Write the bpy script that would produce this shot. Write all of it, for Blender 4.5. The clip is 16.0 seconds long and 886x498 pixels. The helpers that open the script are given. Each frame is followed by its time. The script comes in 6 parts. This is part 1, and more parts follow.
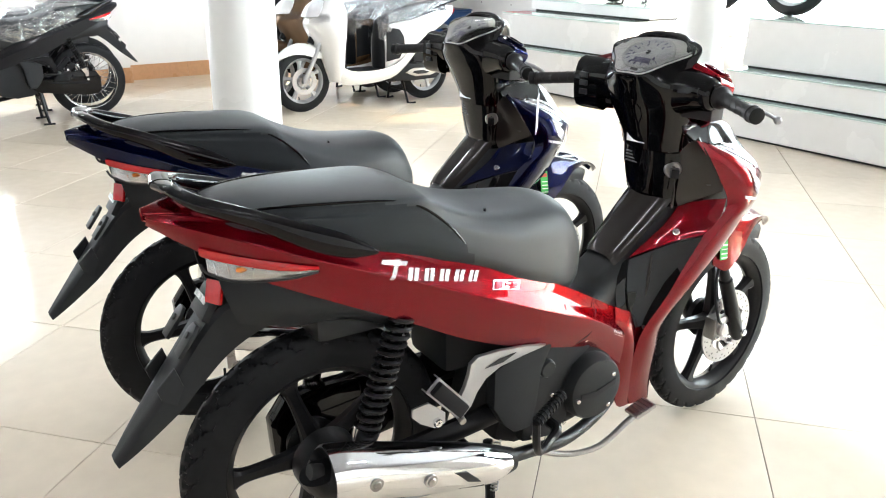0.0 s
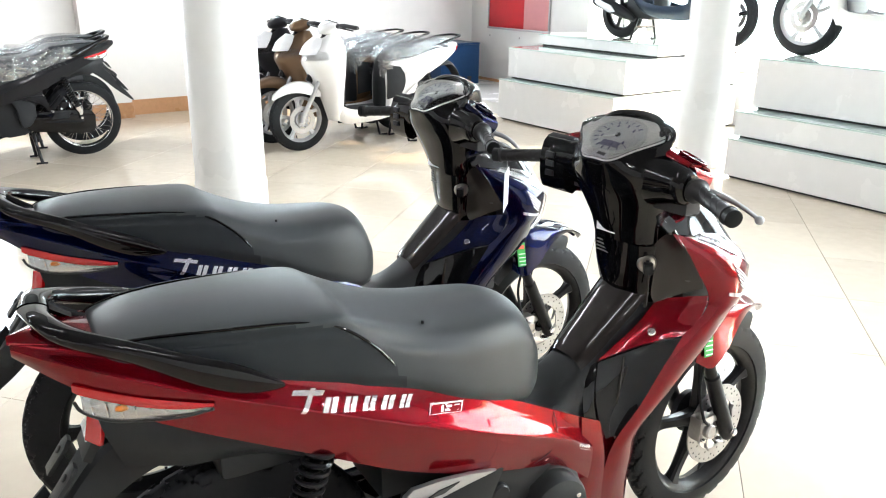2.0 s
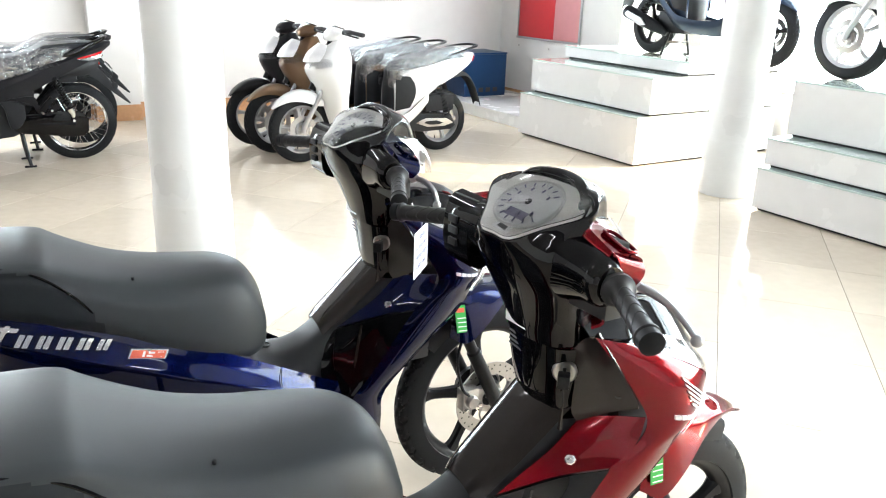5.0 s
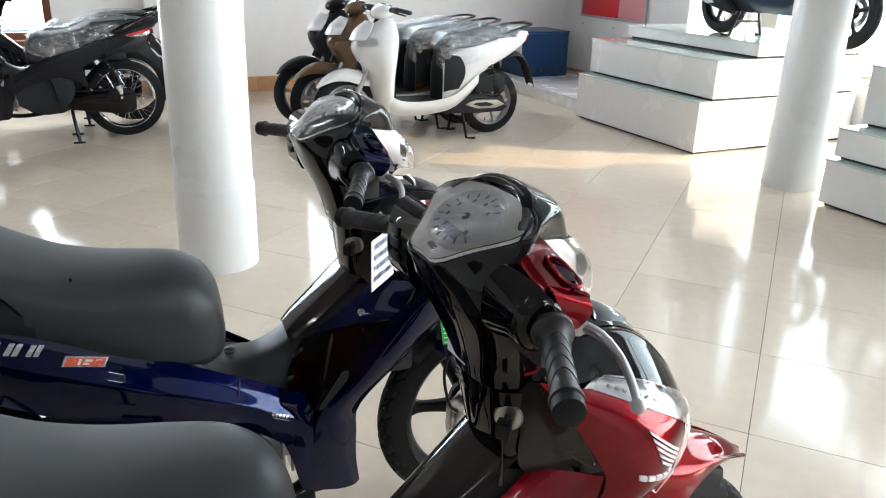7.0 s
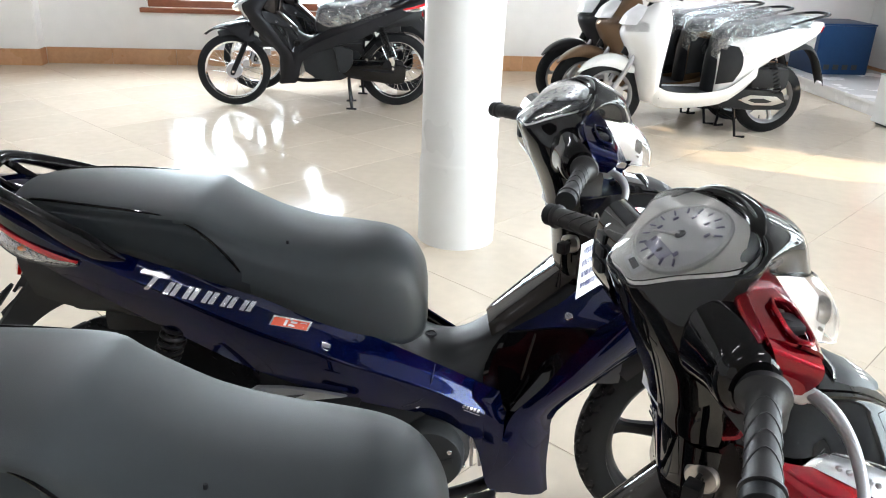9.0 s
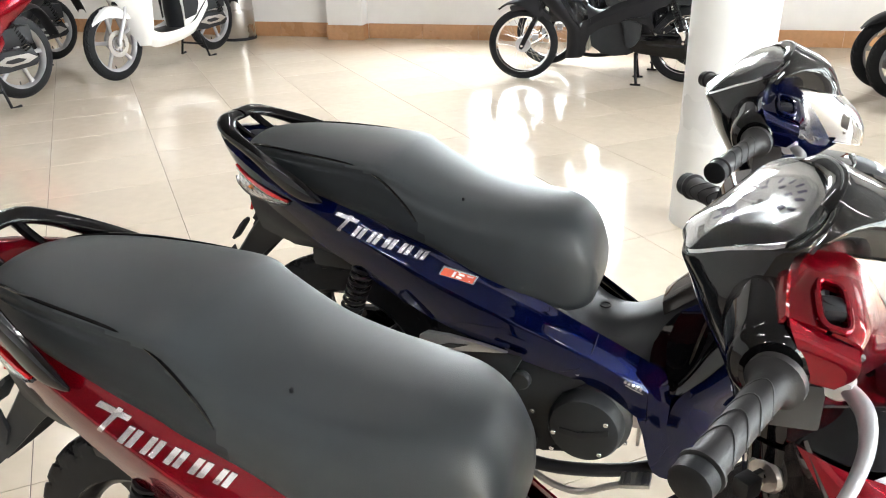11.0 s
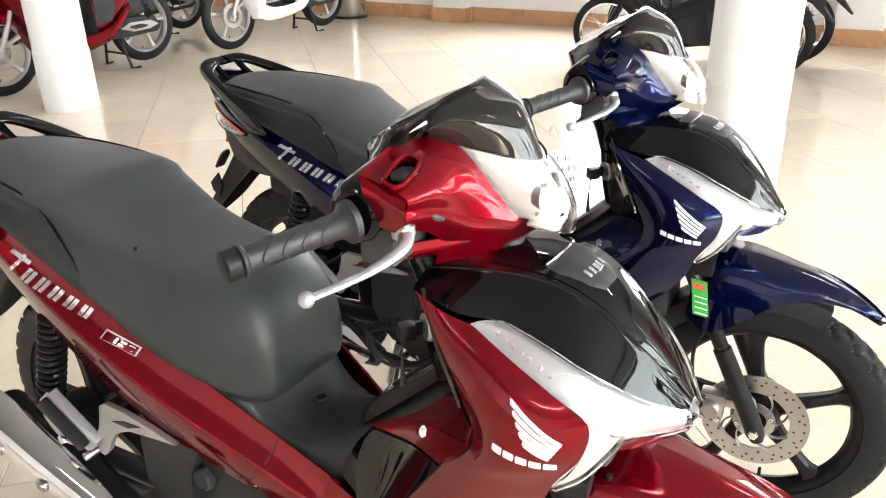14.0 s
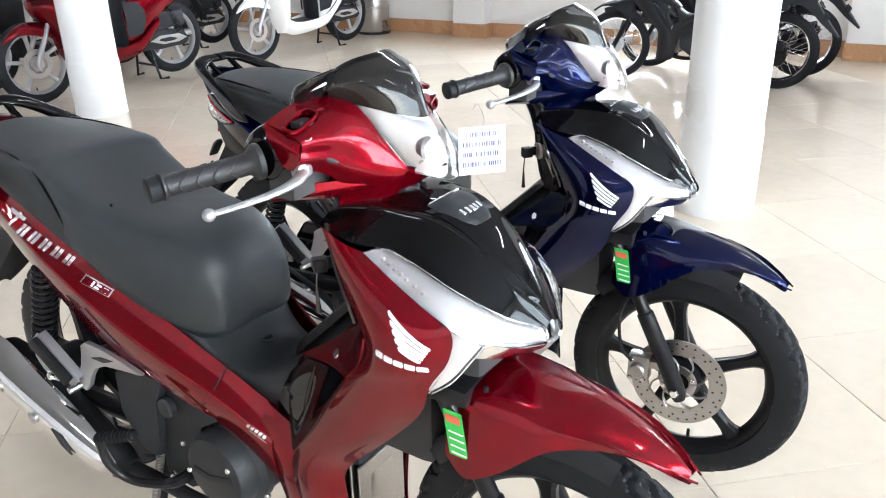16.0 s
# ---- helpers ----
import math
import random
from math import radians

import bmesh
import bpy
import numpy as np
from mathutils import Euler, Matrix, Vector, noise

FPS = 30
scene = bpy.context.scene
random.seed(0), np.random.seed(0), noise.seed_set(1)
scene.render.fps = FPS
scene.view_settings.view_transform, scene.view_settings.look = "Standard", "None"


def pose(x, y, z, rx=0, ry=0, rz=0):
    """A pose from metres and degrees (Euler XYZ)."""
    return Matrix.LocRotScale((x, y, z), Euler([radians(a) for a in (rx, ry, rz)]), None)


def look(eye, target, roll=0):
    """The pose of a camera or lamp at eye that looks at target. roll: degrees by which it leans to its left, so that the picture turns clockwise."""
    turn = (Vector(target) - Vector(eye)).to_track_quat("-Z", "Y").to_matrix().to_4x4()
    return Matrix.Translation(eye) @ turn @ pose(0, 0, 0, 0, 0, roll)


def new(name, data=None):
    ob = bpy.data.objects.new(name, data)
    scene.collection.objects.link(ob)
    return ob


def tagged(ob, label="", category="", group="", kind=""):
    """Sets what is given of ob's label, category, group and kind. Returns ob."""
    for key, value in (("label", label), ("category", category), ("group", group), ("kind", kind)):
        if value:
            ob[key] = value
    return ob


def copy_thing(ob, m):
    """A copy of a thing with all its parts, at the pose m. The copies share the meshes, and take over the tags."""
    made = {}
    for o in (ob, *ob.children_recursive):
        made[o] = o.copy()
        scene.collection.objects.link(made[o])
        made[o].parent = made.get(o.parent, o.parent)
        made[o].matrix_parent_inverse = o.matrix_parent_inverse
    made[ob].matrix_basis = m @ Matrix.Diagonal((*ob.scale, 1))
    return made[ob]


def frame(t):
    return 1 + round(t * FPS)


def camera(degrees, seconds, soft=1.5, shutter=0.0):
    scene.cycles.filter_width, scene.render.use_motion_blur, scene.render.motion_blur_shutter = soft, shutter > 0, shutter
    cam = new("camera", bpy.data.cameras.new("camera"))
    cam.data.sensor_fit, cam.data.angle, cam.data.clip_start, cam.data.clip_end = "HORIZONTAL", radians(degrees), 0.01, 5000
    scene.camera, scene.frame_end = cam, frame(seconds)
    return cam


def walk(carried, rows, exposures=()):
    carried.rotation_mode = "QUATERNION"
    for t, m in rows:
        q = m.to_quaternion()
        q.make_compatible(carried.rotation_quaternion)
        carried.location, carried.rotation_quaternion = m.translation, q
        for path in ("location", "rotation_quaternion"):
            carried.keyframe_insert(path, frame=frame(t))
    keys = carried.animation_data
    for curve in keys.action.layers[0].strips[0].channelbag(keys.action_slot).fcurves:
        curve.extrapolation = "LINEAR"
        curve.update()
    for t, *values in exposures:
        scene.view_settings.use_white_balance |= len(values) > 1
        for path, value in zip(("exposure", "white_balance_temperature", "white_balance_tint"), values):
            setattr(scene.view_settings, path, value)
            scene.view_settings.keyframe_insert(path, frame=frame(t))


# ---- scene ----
cam = camera(59.12, 16.0, 1.1)
PATH = [
    (0, (0.0695, 0.0554, 1.3095), (0.0245, 1.9229, 0.5951), 0.66),
    (0.5, (0.1157, 0.1056, 1.3384), (0.034, 1.977, 0.6376), 0.33),
    (1, (0.1544, 0.1699, 1.3661), (0.0497, 2.0477, 0.6859), 0.4),
    (1.5, (0.1732, 0.2334, 1.3915), (0.0766, 2.1173, 0.7269), 0.73),
    (2, (0.2168, 0.2992, 1.404), (0.1235, 2.1843, 0.7426), 0.63),
    (2.5, (0.2894, 0.3712, 1.4092), (0.1779, 2.2555, 0.7481), 0.51),
    (3, (0.3797, 0.4249, 1.4141), (0.2254, 2.3101, 0.7641), 0.28),
    (3.5, (0.4417, 0.4612, 1.4181), (0.2347, 2.348, 0.7879), 0.43),
    (4, (0.4817, 0.5339, 1.4176), (0.2617, 2.4173, 0.7819), 0.34),
    (4.5, (0.4965, 0.6458, 1.417), (0.2963, 2.5281, 0.7715), 1.22),
    (4.7, (0.4949, 0.6886, 1.4194), (0.2993, 2.5707, 0.7717), 1.77),
    (6.8, (0.6441, 0.9696, 1.4136), (0.3269, 2.8124, 0.7041), 1.75),
    (7, (0.6707, 0.9773, 1.4178), (0.2945, 2.809, 0.7081), 1.86),
    (7.5, (0.6946, 0.9909, 1.4257), (0.167, 2.7841, 0.7142), 1.52),
    (8, (0.6973, 1.0421, 1.4135), (0.091, 2.8044, 0.6879), 1.59),
    (8.5, (0.6976, 1.0829, 1.4073), (-0.0371, 2.7865, 0.6602), 2.36),
    (9, (0.6947, 1.1146, 1.4016), (-0.2568, 2.6968, 0.6326), 2.25),
    (9.5, (0.7154, 1.1359, 1.3876), (-0.4174, 2.5798, 0.5928), 0.65),
    (10, (0.7749, 1.1748, 1.3961), (-0.4984, 2.4869, 0.5856), -0.59),
    (10.2, (0.8116, 1.1942, 1.398), (-0.5234, 2.4448, 0.5895), -0.9),
    (12.3, (1.0859, 1.3484, 1.3575), (-0.4859, 2.2488, 0.5098), -2.38),
    (12.5, (1.1266, 1.3626, 1.3585), (-0.4545, 2.2514, 0.5158), -2.5),
    (13, (1.2223, 1.4013, 1.3625), (-0.3768, 2.2601, 0.5227), -2.62),
    (13.5, (1.3189, 1.4755, 1.3595), (-0.3005, 2.2919, 0.5162), -1.67),
    (14, (1.4134, 1.5464, 1.3504), (-0.2346, 2.3119, 0.5148), -0.95),
    (14.5, (1.4847, 1.5809, 1.3431), (-0.1992, 2.2822, 0.5229), -0.69),
    (15, (1.5451, 1.5828, 1.3387), (-0.1596, 2.2468, 0.5306), -0.8),
    (15.5, (1.6203, 1.6116, 1.3326), (-0.0811, 2.2921, 0.5313), -1.19),
    (16, (1.6915, 1.6353, 1.3225), (-0.0099, 2.3295, 0.5329), -1.24),
]
EXPOSURES = [(0.0, 1.48, 6220, 12), (4.7, 1.52, 6220, 12), (6.8, 0.60, 6120, 13), (7.5, 0.66, 6120, 13), (8.5, 1.03, 6150, 13), (10.2, 1.31, 6250, 13), (12.3, 1.64, 6900, 15), (13.5, 1.58, 6850, 15), (16.0, 1.32, 5980, 15)]
walk(cam, [(t, look(eye, target, roll)) for t, eye, target, roll in PATH], EXPOSURES)

# ---- world, sun, lamps ----
ROOM = 38.0                                   # heading of the long back wall
RU = Vector((math.cos(radians(ROOM)), math.sin(radians(ROOM)), 0))
RV = Vector((-math.sin(radians(ROOM)), math.cos(radians(ROOM)), 0))


def room(u, v, z=0.0):
    """A place in the room: u along the back wall, v towards it."""
    return RU * u + RV * v + Vector((0, 0, z))


world = bpy.data.worlds.new("sky")
scene.world = world
world.use_nodes = True
wn = world.node_tree.nodes
sky = wn.new("ShaderNodeTexSky")
sky.sky_type, sky.sun_disc = "NISHITA", False
sky.sun_elevation, sky.sun_rotation = radians(18), radians(80)
world.node_tree.links.new(sky.outputs[0], wn["Background"].inputs[0])
wn["Background"].inputs[1].default_value = 0.093

sun = new("sun", bpy.data.lights.new("sun", "SUN"))
sun.data.energy, sun.data.angle, sun.data.color = 5.0, radians(0.6), (1.0, 0.74, 0.42)
sun.matrix_world = look(room(7.65, 3.20, 0.829), room(5.40, 4.40, 0.0))


def window_light(name, place, turn, w, h, power, colour=(1.0, 0.98, 0.95)):
    ob = new(name, bpy.data.lights.new(name, "AREA"))
    ob.data.shape, ob.data.size, ob.data.size_y = "RECTANGLE", w, h
    ob.data.energy, ob.data.color = power, colour
    ob.matrix_world = Matrix.Translation(place) @ pose(0, 0, 0, 90, 0, turn)
    return ob


# daylight in the shop front and in the back window
window_light("shopfront_light", room(7.62, 1.35, 1.85), ROOM + 90, 9.6, 2.7, 496, (0.92, 0.96, 1.0))
window_light("back_window_light", room(4.35, 9.1, 1.86), ROOM + 180, 1.7, 1.2, 37, (0.92, 0.96, 1.0))
window_light("side_window_light", room(0.2, 9.1, 1.6), ROOM + 180, 1.8, 2.0, 105, (0.95, 0.97, 1.0))

# ---- materials ----
def material(name, base, rough=0.5, metal=0.0, coat=0.0, var=0.08, scale=40.0, bump=0.0, bump_scale=200.0,
             rough_var=0.0, spec=0.5, trans=0.0, ior=1.45, coarse=2.5, coat_rough=0.03, coat_ior=1.45):
    m = bpy.data.materials.new(name)
    m.use_nodes = True
    nt = m.node_tree
    p = nt.nodes["Principled BSDF"]
    co = nt.nodes.new("ShaderNodeTexCoord")
    p.inputs["Roughness"].default_value, p.inputs["Metallic"].default_value = rough, metal
    p.inputs["Coat Weight"].default_value, p.inputs["Coat Roughness"].default_value = coat, coat_rough
    p.inputs["Specular IOR Level"].default_value = spec
    p.inputs["Coat IOR"].default_value = coat_ior
    p.inputs["Transmission Weight"].default_value, p.inputs["IOR"].default_value = trans, ior
    p.inputs["Base Color"].default_value = (*base, 1)
    if metal and coat:
        p.inputs["Specular Tint"].default_value = (*base, 1)
    if var:
        fine, big, mixed = nt.nodes.new("ShaderNodeTexNoise"), nt.nodes.new("ShaderNodeTexNoise"), nt.nodes.new("ShaderNodeMath")
        fine.inputs["Scale"].default_value, big.inputs["Scale"].default_value = scale, coarse
        fine.inputs["Detail"].default_value = big.inputs["Detail"].default_value = 4
        for t in (fine, big):
            nt.links.new(co.outputs["Object"], t.inputs["Vector"])
        mixed.operation = "ADD"
        nt.links.new(fine.outputs[0], mixed.inputs[0])
        nt.links.new(big.outputs[0], mixed.inputs[1])
        ramp = nt.nodes.new("ShaderNodeMapRange")
        ramp.inputs["From Min"].default_value, ramp.inputs["From Max"].default_value = 0.6, 1.4
        ramp.inputs["To Min"].default_value, ramp.inputs["To Max"].default_value = 1 - var, 1 + var
        nt.links.new(mixed.outputs[0], ramp.inputs["Value"])
        mul = nt.nodes.new("ShaderNodeVectorMath")
        mul.operation = "SCALE"
        mul.inputs[0].default_value = base
        nt.links.new(ramp.outputs[0], mul.inputs["Scale"])
        nt.links.new(mul.outputs[0], p.inputs["Base Color"])
        if rough_var:
            rr = nt.nodes.new("ShaderNodeMapRange")
            rr.inputs["From Min"].default_value, rr.inputs["From Max"].default_value = 0.3, 0.7
            rr.inputs["To Min"].default_value, rr.inputs["To Max"].default_value = max(rough - rough_var, 0.0), rough + rough_var
            nt.links.new(big.outputs[0], rr.inputs["Value"])
            nt.links.new(rr.outputs[0], p.inputs["Roughness"])
    if bump:
        bn, b = nt.nodes.new("ShaderNodeTexNoise"), nt.nodes.new("ShaderNodeBump")
        bn.inputs["Scale"].default_value, bn.inputs["Detail"].default_value = bump_scale, 3
        b.inputs["Strength"].default_value, b.inputs["Distance"].default_value = bump, 0.001
        nt.links.new(co.outputs["Object"], bn.inputs["Vector"])
        nt.links.new(bn.outputs[0], b.inputs["Height"])
        nt.links.new(b.outputs[0], p.inputs["Normal"])
    return m


RED = material("red_metallic_paint", (0.180, 0.0008, 0.0066), 0.24, 0.70, 1.0, 0.12, 900, coat_rough=0.012, spec=0.0, coat_ior=1.38)
BLUE = material("blue_metallic_paint", (0.0008, 0.0036, 0.035), 0.24, 0.70, 1.0, 0.12, 900, coat_rough=0.012, spec=0.0, coat_ior=1.38)
GLOSS = material("gloss_black_plastic", (0.002, 0.002, 0.0023), 0.3, 0, 1.0, 0.1, 60, coat_rough=0.01, spec=0.0, coat_ior=1.4)
SMOKE = material("charcoal_gloss_plastic", (0.024, 0.020, 0.018), 0.3, 0.1, 1.0, 0.1, 500, coat_rough=0.05, spec=0.0)
MATT = material("matt_black_plastic", (0.0145, 0.016, 0.018), 0.5, 0, 0, 0.15, 30, 0.15, 900, 0.08, spec=0.3)
GREYP = material("dark_grey_plastic", (0.021, 0.023, 0.0245), 0.42, 0, 0, 0.12, 30, 0.12, 900, 0.06, spec=0.3)
VINYL = material("black_seat_vinyl", (0.0185, 0.0235, 0.0265), 0.46, 0, 0, 0.10, 25, 0.25, 700, 0.05, spec=0.6)
VINYL_SIDE = material("smooth_black_vinyl", (0.017, 0.021, 0.024), 0.42, 0, 0, 0.10, 25, 0.2, 1200, 0.05, spec=0.3)
RUBBER = material("black_rubber", (0.0085, 0.0095, 0.011), 0.52, 0, 0, 0.2, 50, 0.2, 400, 0.1, spec=0.22)
RUBBER_GRIP = material("grip_rubber", (0.014, 0.014, 0.015), 0.5, 0, 0, 0.1, 60, 0.15, 600)
SATIN = material("satin_black_metal", (0.014, 0.014, 0.015), 0.36, 0.2, 0.25, 0.12, 60, 0.05, 300, 0.05)
CHROME = material("chrome", (0.82, 0.82, 0.83), 0.07, 1.0, 0, 0.03, 20, 0, 0, 0.03)
STEEL = material("brushed_steel", (0.45, 0.43, 0.41), 0.3, 1.0, 0, 0.12, 200, 0.05, 500, 0.06)
ALU = material("silver_painted_alloy", (0.44, 0.44, 0.45), 0.34, 0.75, 0.2, 0.05, 300, 0.03, 500)
LAMP_RED = material("red_lamp_lens", (0.50, 0.006, 0.008), 0.1, 0, 1.0, 0.05, 90)
LAMP_CLEAR = material("clear_lamp_lens", (0.95, 0.95, 0.96), 0.02, 0, 1.0, 0, trans=1.0, ior=1.2)
LAMP_ORANGE = material("orange_bulb", (0.80, 0.22, 0.03), 0.2, 0, 1.0, 0.05, 60)
REFLECTOR = material("lamp_reflector", (0.92, 0.92, 0.93), 0.30, 0.45, 0, 0.06, 30)
TAIL_REFLECTOR = material("tail_lamp_reflector", (0.55, 0.53, 0.52), 0.22, 0.9, 0, 0.08, 40)
VISOR = material("smoked_visor", (0.012, 0.011, 0.010), 0.3, 0, 1.0, 0.05, 20, spec=0.0)
METERLENS = material("clear_meter_lens", (0.9, 0.9, 0.9), 0.05, 0, 0, 0, trans=1.0, ior=1.35)
# grey face, paled further to stand in for sky reflected by the lens
METERFACE = material("grey_meter_face_with_sheen", (0.68, 0.67, 0.64), 0.4, 0.1, 0, 0.1, 60)
METERBLUE = material("grey_blue_dial", (0.50, 0.50, 0.52), 0.35, 0, 0.4, 0.1, 60)
WHITE_MARK = material("white_marking", (0.80, 0.80, 0.80), 0.35, 0.1, 0.4, 0.03, 60)
SILVER_MARK = material("silver_emblem", (0.72, 0.72, 0.73), 0.22, 0.85, 0.3, 0.04, 60)
GREY_MARK = material("grey_print", (0.10, 0.10, 0.10), 0.5, 0, 0, 0.05, 60)
ORANGE_MARK = material("orange_print", (0.62, 0.10, 0.05), 0.4, 0, 0.3, 0.05, 60)
GREEN_MARK = material("green_label", (0.03, 0.40, 0.06), 0.45, 0, 0.2, 0.06, 60)
PAPER = material("white_paper", (0.78, 0.79, 0.80), 0.6, 0, 0, 0.03, 60)
WALL = material("white_wall_paint", (0.74, 0.725, 0.70), 0.7, 0, 0, 0.035, 8, 0.1, 150, 0.05, coarse=0.6)
# the unseen ceiling is kept dark so that glossy paint reflects little light
CEIL = material("ceiling_paint", (0.17, 0.17, 0.17), 0.8, 0, 0, 0.03, 6)
COLUMN = material("white_column_gloss_paint", (0.74, 0.75, 0.74), 0.32, 0, 0.15, 0.03, 10, 0.08, 60, 0.06)
SKIRT = material("terracotta_skirting_tile", (0.46, 0.25, 0.125), 0.28, 0, 0.2, 0.12, 30, 0.05, 80, 0.05)
GROUT = material("grey_grout", (0.13, 0.11, 0.09), 0.8, 0, 0, 0.15, 60)
LAMINATE = material("white_laminate", (0.78, 0.775, 0.76), 0.25, 0, 0.3, 0.03, 12, 0, 0, 0.05)
# near black for joints and holes; also stands in for shade in hollows
GAP = material("dark_joint_and_shade", (0.03, 0.03, 0.03), 0.7, 0, 0, 0.1, 40)
GLASS = material("float_glass", (0.85, 0.95, 0.92), 0.01, 0, 0, 0, trans=1.0, ior=1.45)
REDPANEL = material("red_sign_panel", (0.55, 0.012, 0.02), 0.3, 0, 0.3, 0.04, 12)
PINKPANEL = material("pink_sign_panel", (0.60, 0.25, 0.26), 0.3, 0, 0.3, 0.05, 12)
BLUEBOX = material("blue_enamel_steel", (0.015, 0.045, 0.115), 0.4, 0.1, 0.2, 0.08, 25, 0.05, 200)
WOOD = material("red_brown_window_wood", (0.22, 0.075, 0.035), 0.45, 0, 0.2, 0.2, 30)
WHITEPAINT = material("pearl_white_paint", (0.78, 0.78, 0.765), 0.25, 0, 1.0, 0.02, 300)
BROWNPAINT = material("bronze_brown_paint", (0.16, 0.095, 0.05), 0.28, 0.5, 1.0, 0.1, 700)
BLACKPAINT = material("matt_black_paint", (0.018, 0.018, 0.02), 0.42, 0.1, 0.15, 0.1, 200)
DARKBLUE = material("slate_blue_paint", (0.028, 0.045, 0.075), 0.3, 0.4, 1.0, 0.1, 700)


def tile_material():
    m = material("cream_porcelain_tile", (0.66, 0.575, 0.458), 0.105, 0, 0.0, 0.06, 14, 0.02, 30, 0.035, coarse=1.7, spec=0.42)
    nt = m.node_tree
    info, hue = nt.nodes.new("ShaderNodeObjectInfo"), nt.nodes.new("ShaderNodeHueSaturation")
    rng = nt.nodes.new("ShaderNodeMapRange")
    rng.inputs["To Min"].default_value, rng.inputs["To Max"].default_value = 0.96, 1.04
    p = nt.nodes["Principled BSDF"]
    src = p.inputs["Base Color"].links[0].from_socket
    nt.links.new(info.outputs["Random"], rng.inputs["Value"])
    nt.links.new(rng.outputs[0], hue.inputs["Value"])
    nt.links.new(src, hue.inputs["Color"])
    nt.links.new(hue.outputs[0], p.inputs["Base Color"])
    return m


TILE = tile_material()

CONCRETE = material("pale_concrete", (0.42, 0.41, 0.39), 0.85, 0, 0, 0.12, 3, 0.2, 60)

DIALPRINT = material("dark_violet_dial_print", (0.12, 0.11, 0.20), 0.45, 0, 0, 0.06, 60)
GREYRING = material("grey_dial_print", (0.55, 0.55, 0.54), 0.45, 0, 0, 0.06, 60)


def film_material():
    """Thin crumpled see-through film: mostly clear, with glossy creases."""
    m = bpy.data.materials.new("clear_plastic_film")
    m.use_nodes = True
    nt = m.node_tree
    nt.nodes.remove(nt.nodes["Principled BSDF"])
    co, no, b = nt.nodes.new("ShaderNodeTexCoord"), nt.nodes.new("ShaderNodeTexNoise"), nt.nodes.new("ShaderNodeBump")
    see, shine, mix, ramp = nt.nodes.new("ShaderNodeBsdfTransparent"), nt.nodes.new("ShaderNodeBsdfGlossy"), nt.nodes.new("ShaderNodeMixShader"), nt.nodes.new("ShaderNodeMapRange")
    no.inputs["Scale"].default_value, no.inputs["Detail"].default_value, no.inputs["Distortion"].default_value = 14, 5, 1.5
    b.inputs["Strength"].default_value, b.inputs["Distance"].default_value = 1.0, 0.02
    see.inputs[0].default_value = (0.94, 0.94, 0.95, 1)
    shine.inputs["Roughness"].default_value = 0.12
    ramp.inputs["From Min"].default_value, ramp.inputs["From Max"].default_value = 0.35, 0.75
    ramp.inputs["To Min"].default_value, ramp.inputs["To Max"].default_value = 0.12, 0.50
    nt.links.new(co.outputs["Object"], no.inputs["Vector"])
    nt.links.new(no.outputs[0], b.inputs["Height"])
    nt.links.new(no.outputs[0], ramp.inputs["Value"])
    nt.links.new(b.outputs[0], shine.inputs["Normal"])
    nt.links.new(ramp.outputs[0], mix.inputs[0])
    nt.links.new(see.outputs[0], mix.inputs[1])
    nt.links.new(shine.outputs[0], mix.inputs[2])
    nt.links.new(mix.outputs[0], nt.nodes["Material Output"].inputs["Surface"])
    return m


CLEARWRAP = film_material()

# ---- shaping helpers ----
def V(*a):
    return Vector(a)


def spline(pts, n, closed=False):
    """Points on a smooth curve through pts, n steps a span."""
    pts = [Vector(p) for p in pts]
    out, k = [], len(pts)
    for i in range(k if closed else k - 1):
        if closed:
            a, b, c, d = (pts[(i + j - 1) % k] for j in range(4))
        else:
            b, c = pts[i], pts[i + 1]
            a = pts[i - 1] if i else b * 2 - c
            d = pts[i + 2] if i + 2 < k else c * 2 - b
        for s in range(n):
            t = s / n
            out.append(0.5 * (2 * b + (c - a) * t + (2 * a - 5 * b + 4 * c - d) * t * t + (3 * b - a - 3 * c + d) * t ** 3))
    if not closed:
        out.append(pts[-1])
    return out


def sheet(rows, nu=4, nv=4, ring=False):
    """A smooth surface through rows of control points (ring: each row is closed)."""
    rows = [spline(r, nv, ring) for r in rows]
    cols = [spline([r[j] for r in rows], nu) for j in range(len(rows[0]))]
    bm = bmesh.new()
    vs = [[bm.verts.new(c[i]) for c in cols] for i in range(len(cols[0]))]
    w = len(cols)
    for i in range(len(vs) - 1):
        for j in range(w if ring else w - 1):
            q = (vs[i][j], vs[i][(j + 1) % w], vs[i + 1][(j + 1) % w], vs[i + 1][j])
            bm.faces.new(q)
    if ring:
        bm.faces.new(vs[0][::-1])
        bm.faces.new(vs[-1])
        bmesh.ops.recalc_face_normals(bm, faces=bm.faces)
    return bm


